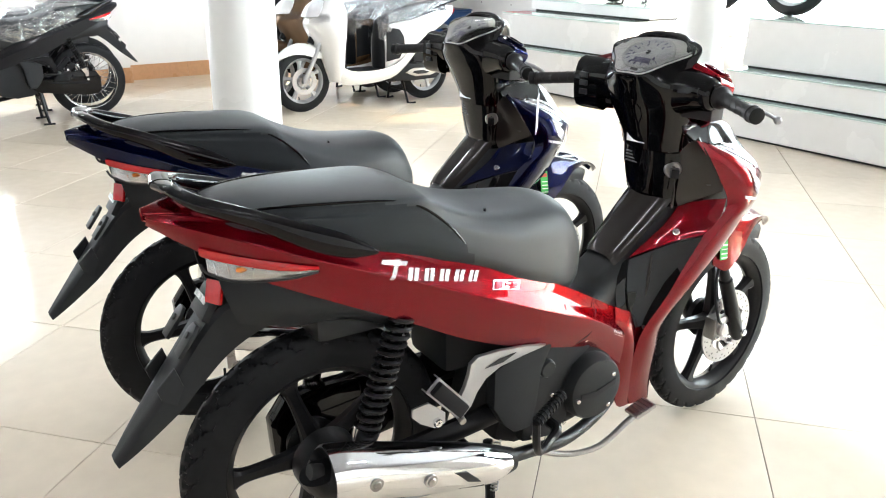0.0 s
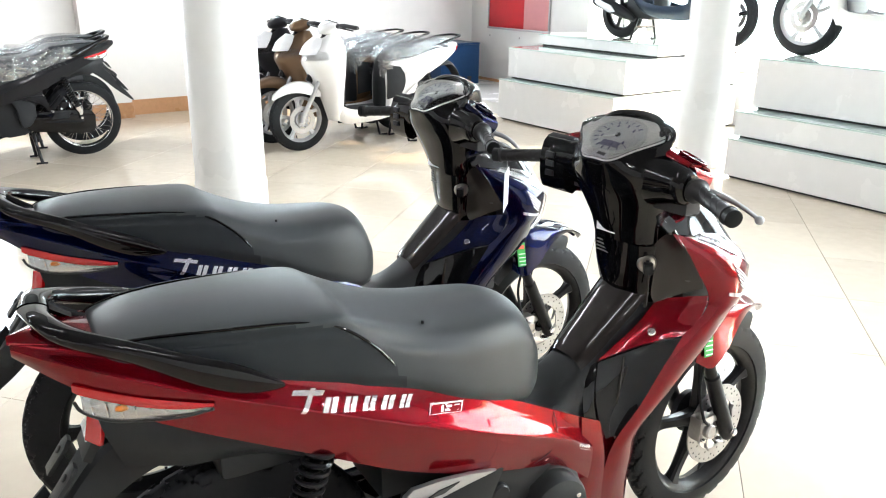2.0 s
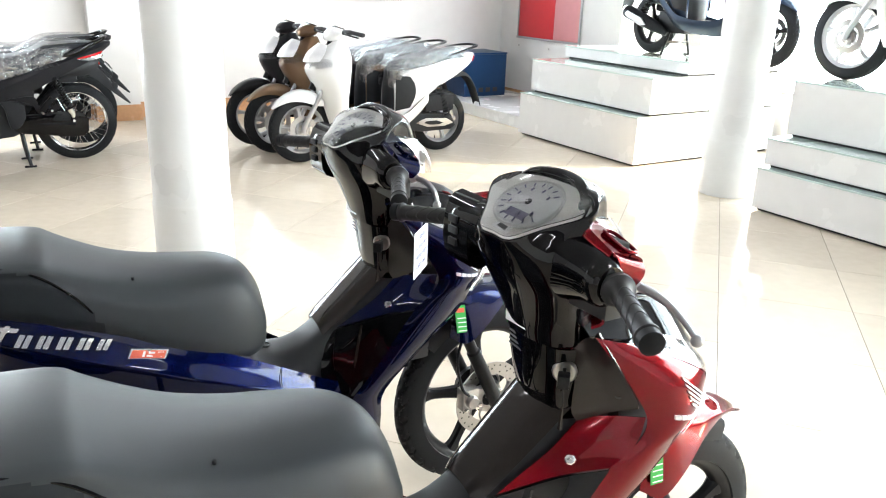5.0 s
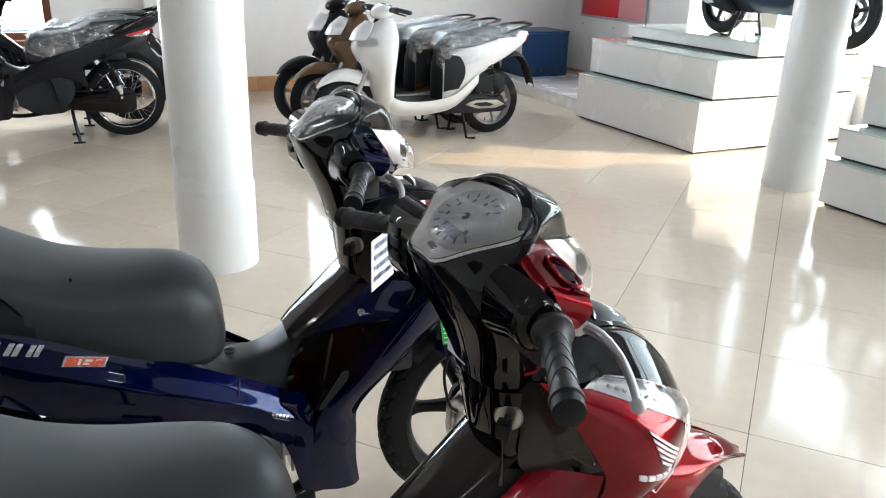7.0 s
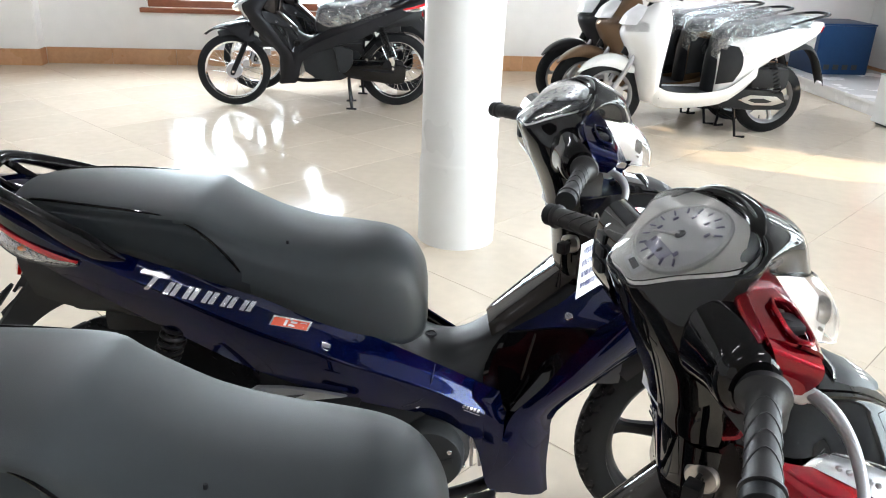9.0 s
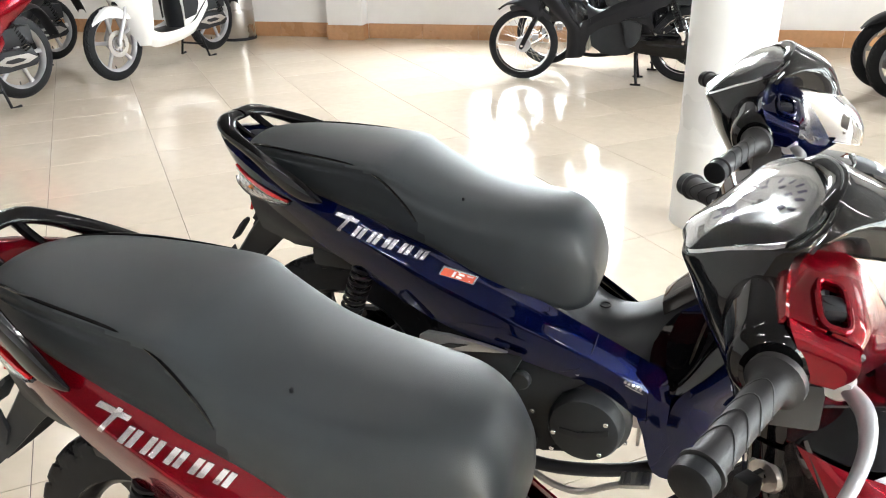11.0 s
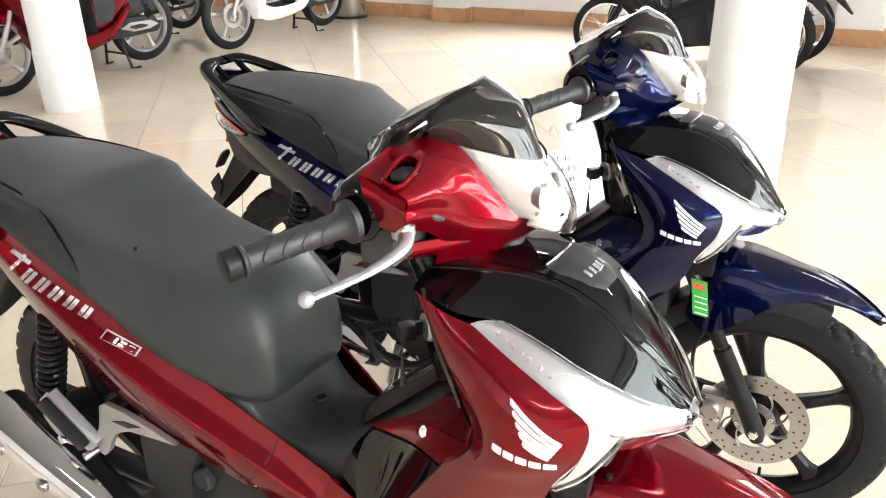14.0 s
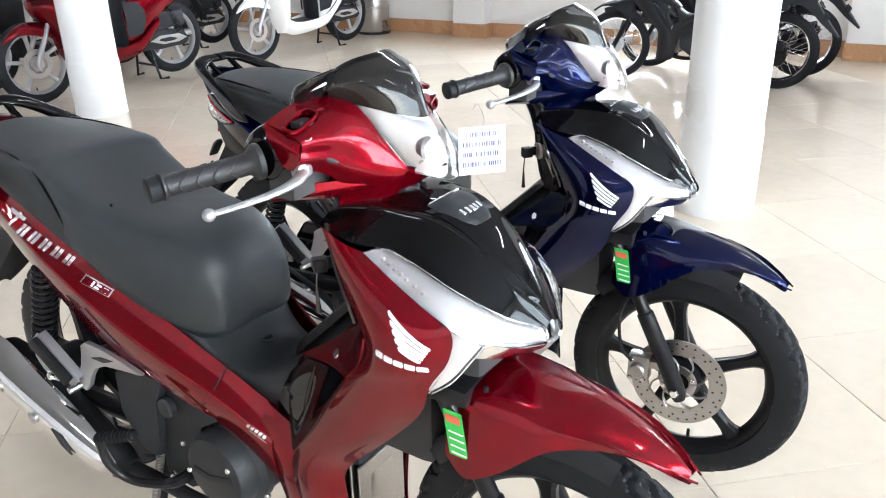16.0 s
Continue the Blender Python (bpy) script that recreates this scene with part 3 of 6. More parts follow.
def wire_wheel(name, r, half, rim, at, parent):
    wheel = part(name, lathe([(rim + 0.004, -half * 0.70), (rim + 0.010, -half * 0.82), (rim - 0.004, -half * 0.78), (rim - 0.012, -half * 0.3), (rim - 0.016, 0), (rim - 0.012, half * 0.3), (rim - 0.004, half * 0.78), (rim + 0.010, half * 0.82), (rim + 0.004, half * 0.70), (rim - 0.006, 0)], 96, "y", at), CHROME, parent, "chrome wire-spoked wheel")
    part("tyre", tyre(r, half, rim, at), RUBBER, wheel, "black road tyre")
    part("hub", lathe([(0.012, -0.05), (0.058, -0.048), (0.062, -0.02), (0.035, -0.012), (0.035, 0.012), (0.062, 0.02), (0.058, 0.048), (0.012, 0.05)], 40, "y", at), ALU, wheel, "grey alloy drum hub")
    for k in range(32):
        s, b = (1 if k % 2 else -1), k * math.tau / 32
        a = b + (0.5 if (k // 2) % 2 else -0.5)
        part("spoke", tube([at + V(0.058 * math.cos(a), 0.022 * s, 0.058 * math.sin(a)), at + V((rim - 0.012) * math.cos(b), 0.004 * s, (rim - 0.012) * math.sin(b))], 0.0016, 5), CHROME, wheel)
    return wheel


def seat_wrap(parent, stations):
    """Loose clear film folded over a seat."""
    rows = []
    for i, (x, zt, w, zl) in enumerate(stations):
        row = []
        for k in range(13):
            a = math.pi * k / 12
            y, z = -w * math.cos(a) * 1.03, zl + (zt - zl) * min(1.0, math.sin(a) * 1.35) + 0.006
            f = noise.noise(V(x * 9, y * 14, z * 11)) * 0.013
            row.append(V(x + f, y + f, z + abs(f)))
        rows.append(row)
    return part("seat_film", sheet(rows, 6, 3), CLEARWRAP, parent, "crumpled clear plastic film over the seat", 25)


def brake_disc(at, parent):
    """A drilled disc with curved slots in its carrier."""
    y, R = at.y, 0.112
    n = 120
    ring = lathe([(R, y - 0.002), (R, y + 0.002), (0.072, y + 0.002), (0.072, y - 0.002)], n, "y", V(at.x, 0, at.z))
    disc = part("brake_disc", ring, STEEL, parent, "drilled steel brake disc")
    holes = bmesh.new()
    for k in range(30):
        for r, o in ((0.102, 0.0), (0.092, 0.35), (0.082, 0.7)):
            if (k + int(r * 1000)) % 3 == 0 or r > 0.1:
                a = (k + o) * math.tau / 30
                c = V(at.x + r * math.cos(a), y - 0.0023, at.z + r * math.sin(a))
                vs = [holes.verts.new(c + V(0.0029 * math.cos(q * math.tau / 8), 0, 0.0029 * math.sin(q * math.tau / 8))) for q in range(8)]
                holes.faces.new(vs)
    part("drilled_hole", holes, GAP, disc)
    for k in range(8):
        a = k * math.tau / 8
        pts = [V(at.x + r * math.cos(a + t), y, at.z + r * math.sin(a + t)) for r, t in ((0.034, 0.0), (0.048, 0.10), (0.062, 0.28), (0.076, 0.52))]
        part("carrier_arm", tube(pts, [0.007, 0.005, 0.005, 0.008], 6, 2, True, 0.4), STEEL, disc)
    part("carrier_ring", lathe([(0.044, y - 0.003), (0.044, y + 0.003), (0.026, y + 0.003), (0.026, y - 0.003)], 40, "y", V(at.x, 0, at.z)), STEEL, disc)
    for k in range(4):
        a = k * math.tau / 4 + 0.4
        part("disc_bolt", bolt((at.x + 0.036 * math.cos(a), y - 0.003, at.z + 0.036 * math.sin(a)), (0, -1, 0), 0.006), CHROME, disc)
    return disc


def coil(a, b, r, turns, wire):
    a, b = Vector(a), Vector(b)
    d = (b - a).normalized()
    s = d.cross(V(0, 1, 0)).normalized()
    u = d.cross(s)
    n = int(turns * 14)
    return tube([a.lerp(b, k / n) + (s * math.cos(k * math.tau / 14) + u * math.sin(k * math.tau / 14)) * r for k in range(n + 1)], wire, 6)


def both(name, bm, mat, parent, label=""):
    """A part and its mirror image on the other flank."""
    m = mirrored(bm)
    return part(name, bm, mat, parent, label), part(name, m, mat, parent, label)


# the flank panel: upper and lower edges and the bulge between, right side
FLANK = [
    # x, then y and z of the upper edge, the crease and the lower edge
    # x    y_up   z_up   y_mid  z_mid  y_low  z_low
    (-0.315, -0.012, 0.884, -0.020, 0.872, -0.014, 0.862),
    (-0.26, -0.055, 0.886, -0.070, 0.858, -0.060, 0.828),
    (-0.16, -0.098, 0.868, -0.122, 0.825, -0.112, 0.765),
    (-0.05, -0.128, 0.836, -0.152, 0.782, -0.140, 0.712),
    (0.10, -0.148, 0.787, -0.176, 0.725, -0.158, 0.640),
    (0.25, -0.155, 0.732, -0.186, 0.662, -0.164, 0.562),
    (0.40, -0.150, 0.672, -0.182, 0.598, -0.162, 0.503),
    (0.52, -0.134, 0.612, -0.166, 0.545, -0.152, 0.466),
    (0.64, -0.114, 0.545, -0.142, 0.487, -0.134, 0.425),
    (0.74, -0.096, 0.487, -0.120, 0.420, -0.115, 0.345),
]


def flank_row(x, yu, zu, ym, zm, yl, zl):
    """One upright line over the flank: a flat lower face, a tight crease and an upper face that leans inwards."""
    low, mid, up = V(x, yl, zl), V(x, ym - 0.003, zm + 0.006), V(x, yu, zu)
    return [low, low.lerp(mid, 0.5) + V(0, -0.003, 0), low.lerp(mid, 0.93) + V(0, -0.0015, 0), mid.lerp(up, 0.07) + V(0, -0.001, 0), mid.lerp(up, 0.5) + V(0, 0.004, 0.0), up]


FLANK_ROWS = [flank_row(*f) for f in FLANK]
FLANK_PLACES = surface_of(FLANK_ROWS)


def slanted(x, z, w, h, fall=-0.25, lean=0.55):
    """A slanted block whose foot follows the line that falls along the flank."""
    return [(x, z), (x + w, z + w * fall), (x + w + h * lean, z + w * fall + h), (x + h * lean, z + h)]


def model_mark():
    """Slanted plain bars in pairs, the first taller and winged: the maker's model mark as plain shapes."""
    out = [slanted(0.066, 0.7375, 0.0085, 0.030, -0.25, 0.9), slanted(0.058, 0.7655, 0.052, 0.0060, -0.25, 0.9)]
    x, z = 0.102, 0.7310
    for w in (0.026, 0.025, 0.026, 0.026, 0.024):
        for d in (0.0, w * 0.5):
            out.append(slanted(x + d, z - d * 0.25, w * 0.36, 0.0175, -0.25, 0.75))
        x += w + 0.0095
        z -= (w + 0.0095) * 0.25
    return out


def motorbike(paint, label, wire=False):
    """An underbone motorbike; wire: an older model with spoked chrome wheels."""
    bike = empty("motorbike", label, "motorbike", "motorbikes by the wall" if wire else "two new motorbikes side by side")

    # --- seat ---
    rows = []
    for x, zc, ws, wm, zb, wb in ((-0.207, 0.880, 0.058, 0.064, 0.846, 0.058), (-0.198, 0.893, 0.080, 0.088, 0.836, 0.082), (-0.14, 0.900, 0.100, 0.110, 0.822, 0.104), (-0.05, 0.899, 0.120, 0.131, 0.804, 0.126),
                                  (0.08, 0.893, 0.134, 0.147, 0.770, 0.142), (0.155, 0.886, 0.137, 0.150, 0.748, 0.147), (0.190, 0.870, 0.131, 0.152, 0.735, 0.149), (0.235, 0.848, 0.126, 0.153, 0.722, 0.150), (0.30, 0.824, 0.116, 0.153, 0.698, 0.149),
                                  (0.38, 0.808, 0.108, 0.149, 0.655, 0.147), (0.46, 0.802, 0.098, 0.140, 0.618, 0.137), (0.53, 0.797, 0.081, 0.124, 0.594, 0.120), (0.575, 0.777, 0.063, 0.108, 0.590, 0.102),
                                  (0.603, 0.735, 0.050, 0.090, 0.602, 0.082), (0.612, 0.690, 0.040, 0.068, 0.630, 0.062)):
        zs, zm = zc - 0.014, zb + (zc - zb) * 0.55
        we, ze = ws + (wm - ws) * 0.62, zs - 0.017 - (zc - zb) * 0.03
        rows.append([V(x, -wb, zb), V(x, -wm, zm), V(x, -we, ze), V(x, -ws, zs), V(x, -ws * 0.5, zc - 0.003), V(x, 0, zc), V(x, ws * 0.5, zc - 0.003), V(x, ws, zs), V(x, we, ze), V(x, wm, zm), V(x, wb, zb), V(x, 0, zb - 0.004)])
    seat = part("seat", sheet(rows, 4, 4, True), VINYL, bike, "long black vinyl seat with a raised pillion half", 60)
    pipe = [V(-0.2075, 0.0, 0.876), V(-0.2075, -0.055, 0.873), V(-0.197, -0.082, 0.880), V(-0.14, -0.102, 0.887), V(-0.05, -0.122, 0.886), V(0.08, -0.1365, 0.876), V(0.15, -0.143, 0.857), V(0.21, -0.1515, 0.812), V(0.25, -0.1555, 0.762), V(0.272, -0.1535, 0.722)]
    seat.data.materials.append(VINYL_SIDE)
    seam_x, seam_z = [p.x for p in pipe], [p.z for p in pipe]
    for f in seat.data.polygons:
        if f.center.x < 0.262 and f.center.z < np.interp(f.center.x, seam_x, seam_z) - 0.002:
            f.material_index = 1
    for s in (1, -1):
        part("piping", tube([V(p.x, p.y * s, p.z) for p in pipe], 0.0026, 8, 4), GLOSS, seat, "glossy black piping")
    part("seat_button", pin((0.33, -0.1, 0.806), (0.33, -0.1, 0.8125), 0.003, 8), RUBBER, seat)

    # --- flank panels ---
    right, left = both("side_panel", thick(sheet(FLANK_ROWS, 4, 3), 0.004), paint, bike)
    for side, m in ((right, lambda b: b), (left, mirrored)):
        for q in model_mark():
            part("model_mark", m(inlay(FLANK_PLACES, q)), SILVER_MARK if not wire else GREYP, side)
        if wire:
            continue
        part("badge_frame", m(inlay(FLANK_PLACES, slanted(0.300, 0.6665, 0.074, 0.016))), SILVER_MARK, side)
        part("badge_field", m(inlay(FLANK_PLACES, slanted(0.304, 0.6670, 0.067, 0.0125), -0.001, 0.0022)), paint if paint == RED else ORANGE_MARK, side)
        for q in (slanted(0.327, 0.6635, 0.005, 0.009), slanted(0.336, 0.6615, 0.012, 0.003), slanted(0.341, 0.6660, 0.012, 0.003), slanted(0.354, 0.6575, 0.012, 0.003), slanted(0.359, 0.6620, 0.012, 0.003)):
            part("badge_bar", m(inlay(FLANK_PLACES, q, -0.001, 0.0028, 2)), WHITE_MARK, side)
        for q in [slanted(0.690 + k * 0.0078, 0.4540 - k * 0.0043, 0.0050, 0.0060, -0.55) for k in range(5)] + [slanted(0.694, 0.4465, 0.036, 0.0012, -0.55)]:
            part("print_bar", m(inlay(FLANK_PLACES, q, -0.001, 0.0009, 2)), SILVER_MARK, side)
    if not wire:
        seam = [lay_on(FLANK_PLACES, x, z, 0.0002) for x, z in ((0.630, 0.548), (0.622, 0.515), (0.600, 0.480), (0.560, 0.462))]
        for m, side in ((lambda b: b, right), (mirrored, left)):
            part("panel_seam", m(tube(seam, 0.0011, 5, 4)), GAP, side)
    # a dark band of bodywork over the wheel arch and the lower front flank
    rows = [[V(0.70, -0.106, 0.405), V(0.71, -0.118, 0.455), V(0.72, -0.104, 0.50)],
            [V(0.735, -0.104, 0.31), V(0.765, -0.122, 0.39), V(0.80, -0.104, 0.455)],
            [V(0.765, -0.094, 0.205), V(0.800, -0.108, 0.30), V(0.830, -0.112, 0.375)],
            [V(0.83, -0.084, 0.188), V(0.845, -0.096, 0.25), V(0.855, -0.102, 0.33)]]
    both("lower_side_panel", thick(sheet(rows, 4, 4), 0.004), paint, bike)

    # --- tail ---
    rows = [[V(x, -w, z0), V(x, -w * 0.7, z1), V(x, 0, z1 + 0.006), V(x, w * 0.7, z1), V(x, w, z0)] for x, w, z0, z1 in ((-0.318, 0.010, 0.880, 0.884), (-0.27, 0.052, 0.884, 0.893), (-0.21, 0.085, 0.878, 0.884), (-0.15, 0.100, 0.862, 0.868))]
    part("tail_cover", thick(sheet(rows, 4, 3), 0.004), paint, bike)
    def on_flank(x, z, lift):
        return lay_on(FLANK_PLACES, x, z, lift)
    stations = ((-0.246, 0.826, 0.814, 0.800), (-0.236, 0.824, 0.808, 0.784), (-0.200, 0.815, 0.797, 0.768), (-0.150, 0.803, 0.786, 0.763), (-0.105, 0.793, 0.779, 0.767), (-0.062, 0.7825, 0.777, 0.775))
    def lamp_strip(a, b, lift, bulge, depth, first=0):
        return thick(sheet([[on_flank(s[0], s[1 + a], lift), on_flank(s[0], (s[1 + a] + s[1 + b]) / 2, lift + bulge), on_flank(s[0], s[1 + b], lift)] for s in stations[first:]], 4, 3), depth)
    tail = part("tail_lamp", lamp_strip(0, 1, 0.004, 0.003, 0.006), LAMP_RED, bike, "long red tail lamp with clear indicators below")
    part("tail_lamp_half", mirrored(lamp_strip(0, 1, 0.004, 0.003, 0.006)), LAMP_RED, tail)
    for m in (lambda b: b, mirrored):
        i = part("indicator", m(lamp_strip(1, 2, 0.005, 0.005, 0.003, 1)), LAMP_CLEAR, tail, "clear indicator lens")
        part("reflector", m(lamp_strip(1, 2, 0.0012, 0.001, 0.002, 1)), TAIL_REFLECTOR, i)
        c = on_flank(-0.185, 0.786, 0.004)
        part("bulb", m(tube([c + V(-0.009, 0.001, 0), c, c + V(0.009, -0.001, -0.001)], [0.003, 0.0055, 0.003], 10, 2)), LAMP_ORANGE, i, "orange bulb")
        for k in range(7):
            a, b = on_flank(-0.225 + k * 0.019, 0.799 - k * 0.0025, 0.003), on_flank(-0.222 + k * 0.019, 0.772 + (k > 4) * 0.003, 0.003)
            part("lens_rib", m(tube([a, b], 0.0012, 5)), CHROME, i)
        edge = [on_flank(s[0], s[3] - 0.002, 0.002) for s in stations]
        part("lamp_edge", m(tube(edge, 0.0028, 6, 4)), GAP, tail)

    # --- grab rail ---
    rows = []
    for c, a, b in (((-0.276, -0.004, 0.924), 0.011, 0.022), ((-0.268, -0.052, 0.924), 0.011, 0.022), ((-0.238, -0.092, 0.908), 0.014, 0.020), ((-0.16, -0.126, 0.878), 0.018, 0.013), ((-0.08, -0.155, 0.842), 0.024, 0.009), ((-0.02, -0.172, 0.820), 0.023, 0.008), ((0.024, -0.181, 0.806), 0.011, 0.005), ((0.042, -0.183, 0.800), 0.003, 0.002)):
        c = Vector(c)
        o = V(0, -1, 0.15).normalized() if c.x > -0.2 else V(-0.7, -0.6, 0.2).normalized() if c.y < -0.05 else V(-1, 0, 0.15).normalized()
        u = V(0, 0, 1) - o * o.z
        u.normalize()
        rows.append([c + o * b * math.cos(k * math.tau / 10) + u * a * math.sin(k * math.tau / 10) for k in range(10)])
    both("grab_rail", sheet(rows, 4, 2, True), GLOSS, bike, "gloss black grab rail")
    for y in (-0.07, 0.07):
        part("rail_foot", tube([V(-0.262, y * 0.6, 0.916), V(-0.238, y * 0.6, 0.898), V(-0.19, y * 0.6, 0.866)], [0.010, 0.009, 0.011], 8, 3), GLOSS, bike)

    # --- rear mudguard, plate carrier, reflector ---
    rows = []
    for x, z, w, drop in ((0.12, 0.660, 0.085, 0.05), (0.0, 0.700, 0.092, 0.06), (-0.10, 0.716, 0.090, 0.07), (-0.165, 0.716, 0.072, 0.075), (-0.212, 0.694, 0.054, 0.080), (-0.250, 0.652, 0.045, 0.070), (-0.288, 0.602, 0.044, 0.060), (-0.324, 0.554, 0.046, 0.050), (-0.360, 0.508, 0.041, 0.038), (-0.397, 0.460, 0.033, 0.024), (-0.424, 0.424, 0.024, 0.012)):
        n = V(-0.5, 0, 0.86) if x < -0.15 else V(0, 0, 1)
        c = V(x, 0, z)
        rows.append([c + V(0, -w, 0) - n * drop, c + V(0, -w * 0.95, 0) - n * 0.008, c + V(0, -w * 0.5, 0), c, c + V(0, w * 0.5, 0), c + V(0, w * 0.95, 0) - n * 0.008, c + V(0, w, 0) - n * drop])
    guard = part("rear_mudguard", thick(sheet(rows, 4, 2), 0.005), MATT, bike, "long matt black rear mudguard")
    part("plate_carrier", slab([(-0.040, 0), (0.040, 0), (0.034, 0.060), (-0.034, 0.060)], -0.008, 0.010, 0.004, "x"), GREYP, guard).matrix_world = pose(-0.240, 0, 0.670, 0, 32, 0)
    for y in (-0.046, 0.046):
        ear = slab([(-0.016, -0.040), (0.016, -0.040), (0.018, 0.012), (0.010, 0.026), (-0.010, 0.026), (-0.018, 0.012)], -0.004, 0.004, 0.003, "x")
        ear.transform(pose(-0.272, y, 0.654, 0, 36, 0))
        part("bracket", ear, GREYP, guard)
        part("bracket_hole", bolt((-0.2765, y, 0.659), (-0.8, 0, 0.6), 0.0065, 0.001), GAP, guard)
        fin = slab([(-0.304, 0.600), (-0.340, 0.564), (-0.333, 0.540), (-0.308, 0.524), (-0.292, 0.560)], y * 1.02 - 0.004, y * 1.02 + 0.004, 0.003)
        part("side_fin", fin, MATT, guard)
    bm = block((-0.004, -0.018, -0.022), (0.004, 0.018, 0.022), 0.003)
    bm.transform(pose(-0.222, -0.058, 0.735, 0, 14, 30))
    part("rear_reflector", bm, LAMP_RED, bike, "red rear reflector")
    for i in range(5):
        bm = block((-0.0008, -0.0048, -0.006), (0.0008, 0.0048, 0.006), 0)
        bm.transform(pose(-0.2335, -0.026 + i * 0.013, 0.707, 0, 32, 0))
        part("maker_mark", bm, WHITE_MARK, guard)
    # dark inner flank under the tail
    rows = [[V(-0.22, -0.075, 0.775), V(-0.21, -0.082, 0.73), V(-0.19, -0.080, 0.672)], [V(-0.10, -0.118, 0.745), V(-0.10, -0.120, 0.70), V(-0.10, -0.100, 0.655)], [V(0.02, -0.138, 0.70), V(0.02, -0.135, 0.665), V(0.02, -0.105, 0.64)], [V(0.14, -0.148, 0.635), V(0.14, -0.14, 0.61), V(0.14, -0.11, 0.59)]]
    both("inner_flank", thick(sheet(rows, 3, 3), 0.004), MATT, bike)

    # --- frame, engine, running gear ---
    part("frame_spine", merge(tube([V(-0.12, 0, 0.72), V(0.2, 0, 0.60), V(0.45, 0, 0.52), V(0.7, 0, 0.44), V(0.95, 0, 0.66)], 0.03, 10, 4), block((-0.05, -0.10, 0.60), (0.42, 0.10, 0.66), 0.02), block((0.25, -0.08, 0.44), (0.50, 0.08, 0.60), 0.02), block((0.50, -0.085, 0.44), (0.68, 0.085, 0.535), 0.02), block((0.68, -0.066, 0.40), (0.90, 0.066, 0.53), 0.02)), MATT, bike)
    cover = [(0.36, 0.25), (0.42, 0.225), (0.52, 0.215), (0.62, 0.235), (0.70, 0.29), (0.715, 0.36), (0.68, 0.43), (0.60, 0.475), (0.50, 0.485), (0.44, 0.46), (0.40, 0.40)]
    engine = part("engine", slab(cover, -0.115, 0.115, 0.018), MATT, bike, "matt black engine with bolted covers", 40)
    part("clutch_cover", lathe([(0.004, -0.172), (0.062, -0.172), (0.074, -0.168), (0.080, -0.158), (0.083, -0.13), (0.095, -0.118), (0.095, -0.10), (0.004, -0.10)], 56, "y", V(0.618, 0, 0.335)), GREYP, engine)
    part("clutch_rib", slab([(0.565, 0.325), (0.61, 0.318), (0.672, 0.338), (0.672, 0.352), (0.61, 0.333), (0.567, 0.338)], -0.1745, -0.170, 0.001), MATT, engine)
    part("gear_cover", slab([(0.42, 0.24), (0.50, 0.23), (0.555, 0.26), (0.56, 0.40), (0.62, 0.44), (0.60, 0.47), (0.47, 0.475), (0.43, 0.42)], -0.142, -0.10, 0.014), MATT, engine)
    part("oil_cap", pin((0.475, -0.14, 0.425), (0.475, -0.160, 0.425), 0.022, 16), GREYP, engine)
    for x, z, y in ((0.555, 0.325, -0.173), (0.665, 0.365, -0.168), (0.655, 0.285, -0.168), (0.50, 0.345, -0.141), (0.46, 0.465, -0.125), (0.53, 0.472, -0.14), (0.595, 0.462, -0.14), (0.70, 0.285, -0.113), (0.45, 0.25, -0.14), (0.545, 0.255, -0.14)):
        part("cover_bolt", bolt((x, y, z), (0, -1, 0), 0.0062), CHROME, engine)
    part("cylinder", block((0.70, -0.036, 0.27), (0.90, 0.036, 0.37), 0.01), STEEL, engine, "finned light alloy cylinder")
    fin = part("cooling_fin", block((0.72, -0.066, 0.245), (0.727, 0.066, 0.400), 0.002, 1), STEEL, bike)
    for k in range(1, 10):
        more = new("cooling_fin", fin.data)
        more.parent, more.location = bike, (0.019 * k, 0, 0)
    part("swing_arm", merge(tube([V(0.40, -0.105, 0.325), V(0.2, -0.11, 0.31), V(0.0, -0.11, 0.298)], 0.02, 10, 2, True, 1.4), tube([V(0.40, 0.105, 0.325), V(0.2, 0.11, 0.31), V(0.0, 0.11, 0.298)], 0.02, 10, 2, True, 1.4)), SATIN, bike)
    case = [(-0.09, 0.24), (-0.06, 0.205), (0.02, 0.20), (0.36, 0.245), (0.42, 0.29), (0.40, 0.375), (0.30, 0.39), (0.02, 0.395), (-0.06, 0.385), (-0.095, 0.335)]
    part("chain_case", slab(case, 0.088, 0.128, 0.012), GLOSS, bike, "gloss black chain case")
    part("brake_plate", lathe([(0.004, -0.098), (0.05, -0.098), (0.066, -0.092), (0.072, -0.06), (0.072, -0.03), (0.004, -0.03)], 40, "y", AXLE_R), SATIN, bike)
    part("axle_nut", pin(AXLE_R + V(0, -0.098, 0), AXLE_R + V(0, -0.135, 0), 0.013, 6), CHROME, bike)
    part("brake_arm", merge(slab([(-0.012, 0.20), (0.012, 0.20), (0.012, 0.285), (-0.012, 0.285)], -0.120, -0.112, 0.003), tube([V(0.0, -0.118, 0.21), V(0.2, -0.15, 0.205), V(0.42, -0.16, 0.22)], 0.004, 6, 3), coil((0.01, -0.118, 0.21), (0.06, -0.125, 0.209), 0.008, 7, 0.0016)), STEEL, bike)
    for s in (-1, 1):
        top, bot = V(0.115, 0.142 * s, 0.655), V(0.012, 0.142 * s, 0.375)
